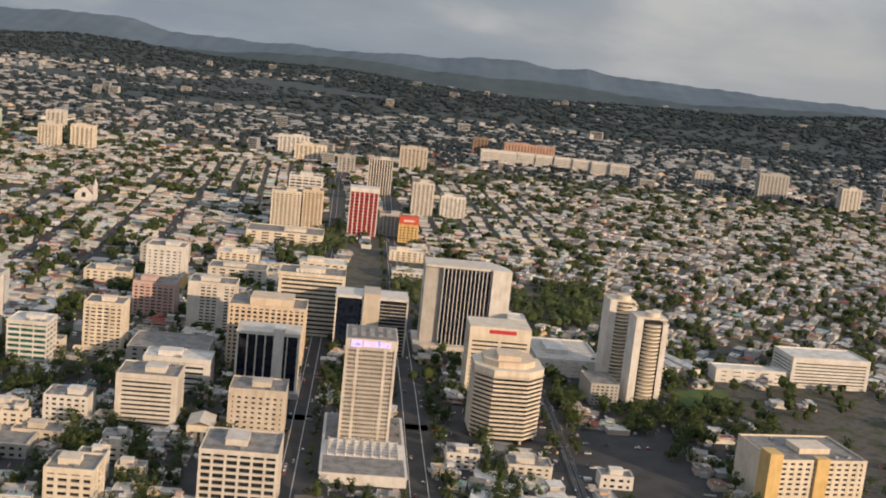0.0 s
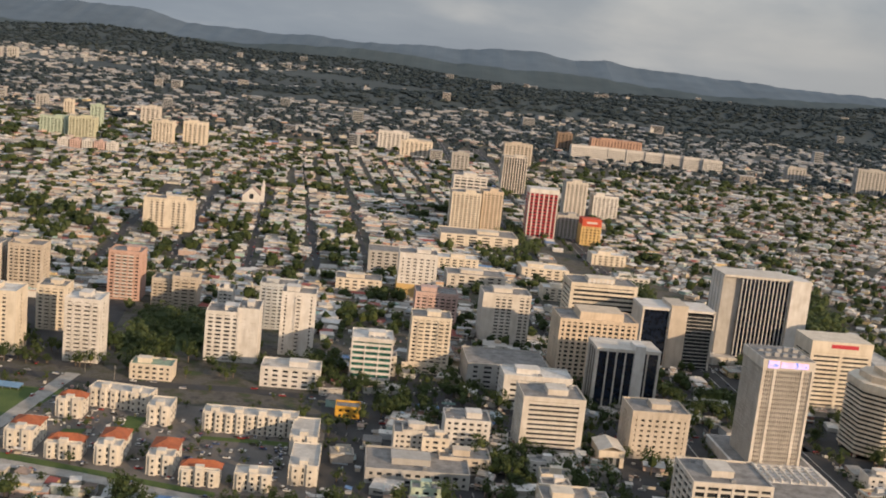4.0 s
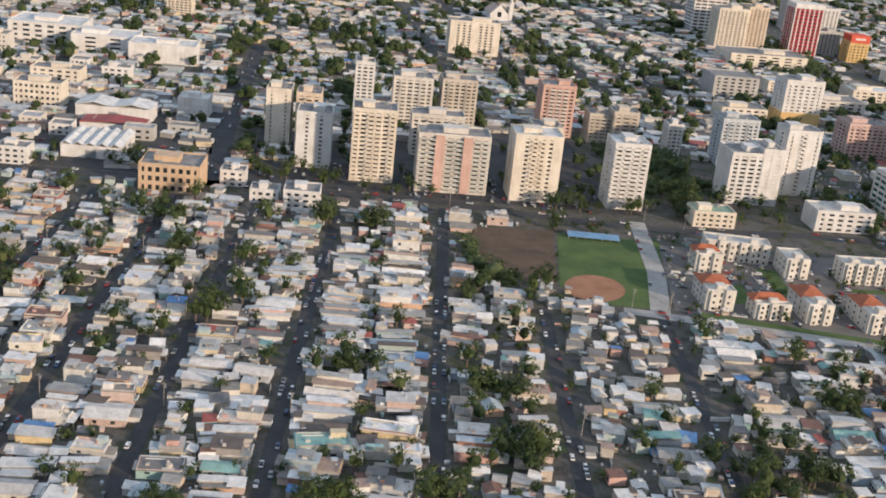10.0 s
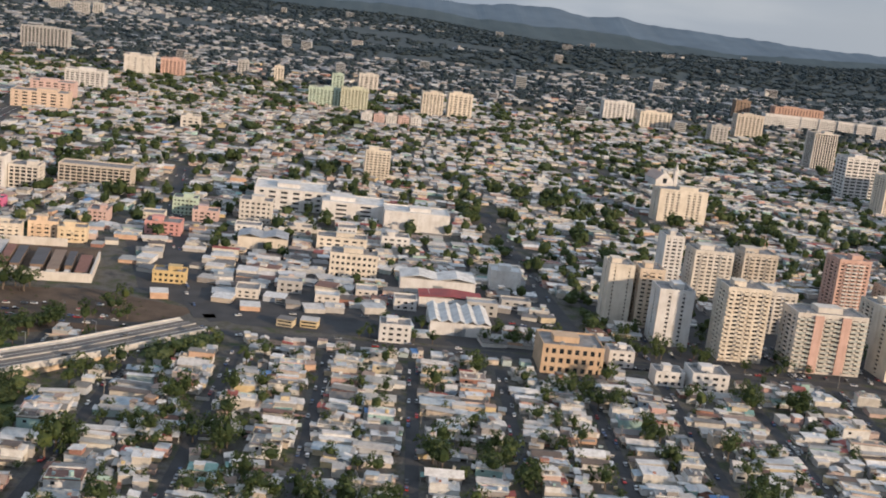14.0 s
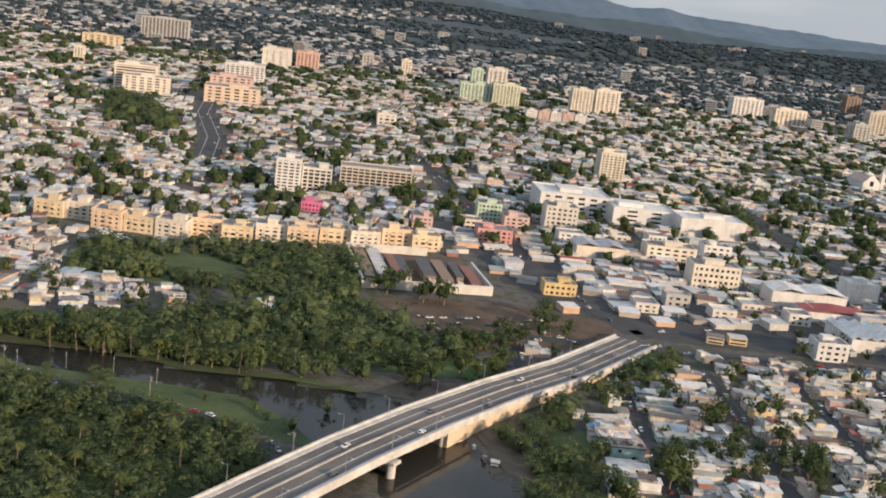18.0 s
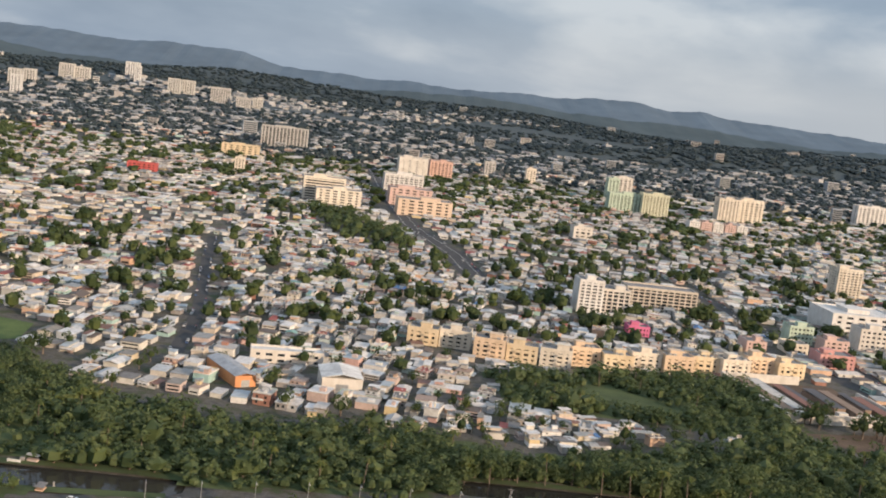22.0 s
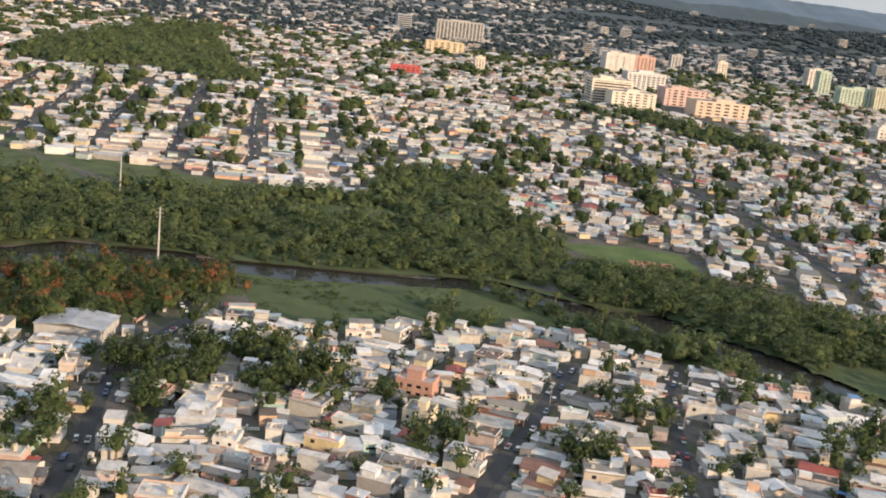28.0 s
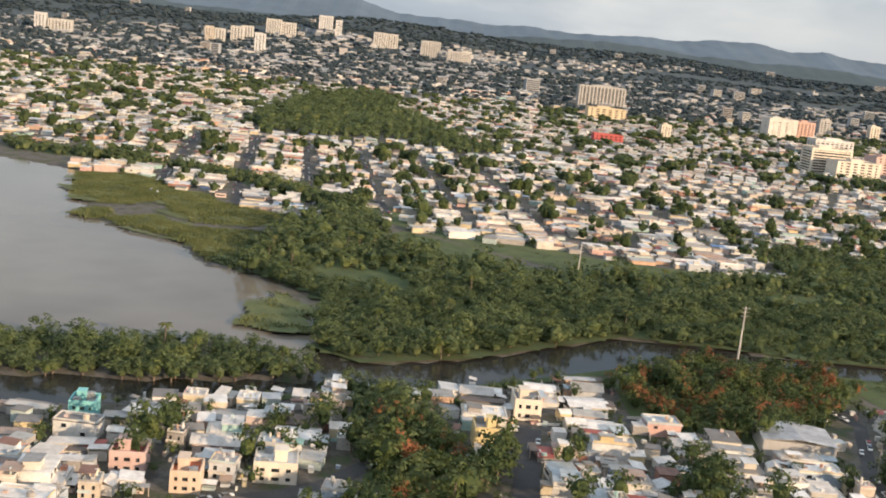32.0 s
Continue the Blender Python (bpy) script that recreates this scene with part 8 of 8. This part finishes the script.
# scrub and weeds on the open ground
SCRUB_KITS = [crown(Shape(), 1.0, 1.0, 7, 7, 0.2, 620 + i, 0, 0.7, 0.0, True) for i in range(4)]
scrub = []
for poly, count in (([(-1215, 602), (-1182, 566), (-1152, 538), (-1122, 514), (-1092, 508), (-1040, 528), (-1040, 548), (-1080, 540), (-1112, 546), (-1140, 566), (-1200, 622)], 500), ([(-1074, 411), (-1044, 415), (-1020, 418), (-1022, 396), (-1042, 372), (-1066, 380)], 520), ([(-900, 260), (-760, 260), (-700, 286), (-697, 334), (-757, 347), (-900, 321)], 900),
                    ([(-672, 360), (-600, 360), (-590, 402), (-640, 404), (-672, 396)], 260), ([(-664, 452), (-615, 464), (-575, 449), (-588, 420), (-632, 404)], 160), ([(-342, 404), (-336, 406), (-330, 352), (-340, 370)], 60)):
    xs, ys = [p[0] for p in poly], [p[1] for p in poly]
    for _ in range(count):
        x, y = tr.uniform(min(xs), max(xs)), tr.uniform(min(ys), max(ys))
        if within(poly, x, y) and math.sin(x / 6.0 + 2 * math.sin(y / 7.0)) > -0.3 and not any(within(w, x, y) for w in WATERS):
            s = tr.uniform(0.35, 1.2)
            scrub.append((tr.randrange(4), x, y, 0.05, tr.uniform(0, 6.28), s, s, s * tr.uniform(0.5, 1.0)))
spread("scrub", SCRUB_KITS, scrub, [LEAF], "low scrub and weeds on open grass", "scrub")

# reeds standing in the shallow edge
reed_kit = Shape()
for i in range(26):
    a, q = tr.uniform(0, 6.28), tr.uniform(0, 1.6)
    x, y, h = q * math.cos(a), q * math.sin(a), tr.uniform(0.5, 1.1)
    b = tr.uniform(0, 6.28)
    reed_kit.add([(x - 0.14 * math.cos(b), y - 0.14 * math.sin(b), 0), (x + 0.14 * math.cos(b), y + 0.14 * math.sin(b), 0), (x + tr.uniform(-0.3, 0.3), y + tr.uniform(-0.3, 0.3), h)], [(0, 1, 2)], 0)
reed_rows = []
for poly in (REEDS, REED_ISLE, REED_TONGUE, REED_ISLET):
    xs, ys = [p[0] for p in poly], [p[1] for p in poly]
    for _ in range(int(0.35 * (max(xs) - min(xs)) * (max(ys) - min(ys)) * (0.3 if poly is REED_ISLE else 1.0))):
        x, y = tr.uniform(min(xs), max(xs)), tr.uniform(min(ys), max(ys))
        if within(poly, x, y):
            reed_rows.append((0, x, y, 0.05, tr.uniform(0, 6.28), 1.4, 1.4, tr.uniform(0.6, 1.2)))
spread("reeds", [reed_kit], reed_rows, [REED], "yellow-green reeds in the lagoon", "reeds")

# ---- cars ----
def car_model():
    root = thing("car", 0, 0, 0, "parked car at the kerb", "car", "parked cars", 0)
    body = Shape()
    prof = [(-1.25, 0.16), (1.25, 0.16), (1.27, 0.42), (0.72, 0.48), (-1.22, 0.50)]
    n = len(prof)
    body.v = [(x, -0.46, z) for x, z in prof] + [(x, 0.46, z) for x, z in prof]
    body.f = [tuple(range(n)), tuple(range(2 * n - 1, n - 1, -1))] + [(i, n + i, n + (i + 1) % n, (i + 1) % n) for i in range(n)]
    body.s = [0] * len(body.f)
    body.box(-0.85, -0.38, 0.72, 0.15, 0.38, 0.78)
    cab = Shape().add([(-1.1, -0.43, 0.49), (0.62, -0.43, 0.47), (0.62, 0.43, 0.47), (-1.1, 0.43, 0.49), (-0.85, -0.37, 0.74), (0.15, -0.37, 0.74), (0.15, 0.37, 0.74), (-0.85, 0.37, 0.74)],
                      [(4, 5, 6, 7), (0, 1, 5, 4), (1, 2, 6, 5), (2, 3, 7, 6), (3, 0, 4, 7)])
    part("body", body, CAR_ONE, root)
    part("windows", cab, GLASS, root, "dark car windows")
    wheel = Shape()
    a = [6.283 * i / 8 for i in range(8)]
    wheel.add([(0.17 * math.cos(t), -0.06, 0.17 * math.sin(t)) for t in a] + [(0.17 * math.cos(t), 0.06, 0.17 * math.sin(t)) for t in a],
              [tuple(range(8)), tuple(range(15, 7, -1))] + [(i, 8 + i, 8 + (i + 1) % 8, (i + 1) % 8) for i in range(8)])
    wm = wheel.data("wheel", RUBBER)
    for x in (-0.78, 0.80):
        for y in (-0.42, 0.42):
            part("wheel", wm, None, root, at=(x, y, 0.17))
    kit = Shape().add(body.v, body.f, 0)
    kit.add(cab.v, cab.f, 1)
    return root, kit


car, CAR_KIT = car_model()
cr = random.Random(9)
spots = []
for pts, width in ROADS:
    fine = finer(pts, 3.6)
    for (x0, y0), (x1, y1) in zip(fine, fine[1:]):
        d = Vector((x1 - x0, y1 - y0)).normalized()
        for side in (-1, 1):
            if cr.random() < (0.25 if width < 7 else 0.15) and y0 < 900:
                off = side * (width / 2 - 0.6) if width < 7 else cr.choice((-0.38, -0.13, 0.13, 0.38)) * width
                spots.append((x0 + d.y * off, y0 - d.x * off, math.atan2(d.y, d.x) + (math.pi if cr.random() < 0.5 else 0)))
for k in range(240):
    x, y = cr.uniform(-282, -182), cr.uniform(332, 398)
    if free(x, y):
        spots.append((x, y, cr.choice((0.0, 1.57))))
for k in range(150):
    x, y = cr.uniform(-420, -280), cr.uniform(430, 470)
    if free(x, y):
        spots.append((x, y, 1.6 + cr.uniform(-0.1, 0.1)))
for k in range(60):
    spots.append((cr.uniform(-530, -500), cr.uniform(476, 492), cr.choice((0.0, 1.57))))
for k in range(900):
    x, y = 8 * round(cr.uniform(-180, 120) / 8) + cr.uniform(-0.2, 0.2), 1.4 * round(cr.uniform(310, 560) / 1.4)
    if free(x, y) and math.sin(x / 23.0) + math.sin(y / 31.0 + 1) > 0.1:
        spots.append((x, y, cr.uniform(-0.06, 0.06)))
for k in range(26):
    x, y = cr.uniform(-655, -600), cr.choice((424, 431, 438))
    spots.append((x, y + 0.25 * (x + 630), 0.25))
rank = sorted(spots, key=lambda q: (0 if -1240 < q[0] < -880 and q[1] < 380 else 1, 0 if -460 < q[0] < -240 and q[1] < 300 else 1, q[1]))
for i, (x, y, a) in enumerate(rank[:60]):
    m = Matrix.LocRotScale((x, y, land(x, y) + 0.12), Euler((0, 0, a)), None)
    if i == 0:
        car.matrix_basis = m
    else:
        copy_thing(car, m)
spread("distant_cars", [CAR_KIT], [(0, x, y, land(x, y) + 0.12, a, 1, 1, 1) for x, y, a in rank[60:]], [CAR_MANY, GLASS], "cars parked and driving on the far streets", "cars")
for i, (k, side) in enumerate(((0.25, 1), (0.33, -1), (0.45, 1), (0.52, -1), (0.60, 1), (0.72, -1), (0.80, 1), (0.9, -1), (0.15, 1))):
    f = k * (len(DECK) - 1)
    a, b = DECK[int(f)], DECK[min(len(DECK) - 1, int(f) + 1)]
    u = f - int(f)
    d = Vector((b[0] - a[0], b[1] - a[1])).normalized()
    off = side * (2.0 if i % 2 else 4.6)
    copy_thing(car, Matrix.LocRotScale((a[0] + (b[0] - a[0]) * u + d.y * off, a[1] + (b[1] - a[1]) * u - d.x * off, a[2] + (b[2] - a[2]) * u + 0.02),
                                       Euler((0, 0, math.atan2(d.y, d.x) + (math.pi if side < 0 else 0))), None))

# ---- poles and lamps ----
up = thing("utility_pole", 0, 0, 0, "weathered wooden utility pole with a crossarm", "utility pole", "utility poles", 0)
part("pole", Shape().cyl(0, 0, -0.3, 6.2, 0.11, 0.07, 7), POLE_WOOD, up)
part("crossarm", Shape().box(-0.7, -0.06, 5.6, 0.7, 0.06, 5.72), POLE_WOOD, up)
part("transformer", Shape().cyl(0.25, 0.05, 4.7, 5.3, 0.16, 0.16, 8), GALVANISED, up, "grey transformer can")
first = True
for pts, width in ROADS:
    if width > 6 and pts[0][0] > -600:
        continue
    for x, y in pts[::3]:
        if (-1260 < x < -860 and y < 400) or (-640 < x < -220 and y < 425) or (-900 < x < -650 and y < 360):
            m = Matrix.LocRotScale((x + width / 2 + 0.5, y + 3, land(x, y)), Euler((0, 0, cr.uniform(-0.2, 0.2))), None)
            if first:
                up.matrix_basis, first = m, False
            else:
                copy_thing(up, m)
lamp = thing("street_lamp", 0, 0, 0, "tall grey steel street lamp", "street lamp", "street lamps", 0)
part("pole", Shape().cyl(0, 0, 0, 4.6, 0.09, 0.06, 7), GALVANISED, lamp)
part("arm", Shape().box(-0.04, -1.3, 4.5, 0.04, 0, 4.6), GALVANISED, lamp)
part("lamp_head", Shape().box(-0.12, -1.75, 4.42, 0.12, -1.2, 4.56), PALE_CONCRETE, lamp)
first = True
rows = []
for i in range(9):
    f = 0.3 + i * 0.62
    a, b = DECK[int(f)], DECK[min(len(DECK) - 1, int(f) + 1)]
    u, d = f - int(f), Vector((b[0] - a[0], b[1] - a[1])).normalized()
    for side in (-1, 1):
        rows.append((a[0] + (b[0] - a[0]) * u + d.y * side * 7.0, a[1] + (b[1] - a[1]) * u - d.x * side * 7.0, a[2] + (b[2] - a[2]) * u + 0.1, math.atan2(d.y, d.x) + (0 if side > 0 else math.pi)))
for k in range(13):
    x = -860 + k * 12
    rows.append((x, steps(x, [(-900, 329), (-819, 348), (-730, 357), (-690, 340)]), 0.1, 0.2))
for x, y, z, a in rows:
    m = Matrix.LocRotScale((x, y, z), Euler((0, 0, a)), None)
    if first:
        lamp.matrix_basis, first = m, False
    else:
        copy_thing(lamp, m)
for x, y, h in ((-1097, 415.5, 16.3), (-1127.5, 503, 13.0)):
    tp = thing("transmission_pole", x, y, 8, "tall pale steel transmission pole beside the channel", "transmission pole", "transmission poles", 0)
    part("pole", Shape().cyl(0, 0, -1, h, 0.32, 0.16, 10), PALE_CONCRETE, tp)
    for zz in (h - 0.5, h - 1.6, h - 2.7):
        arm = part("crossarm", Shape().box(-1.1, -0.07, zz, 1.1, 0.07, zz + 0.12), GALVANISED, tp)
        for xx in (-1.0, 1.0):
            part("insulator", Shape().cyl(xx, 0, zz - 0.35, zz, 0.08, 0.08, 6), GLASS, arm)
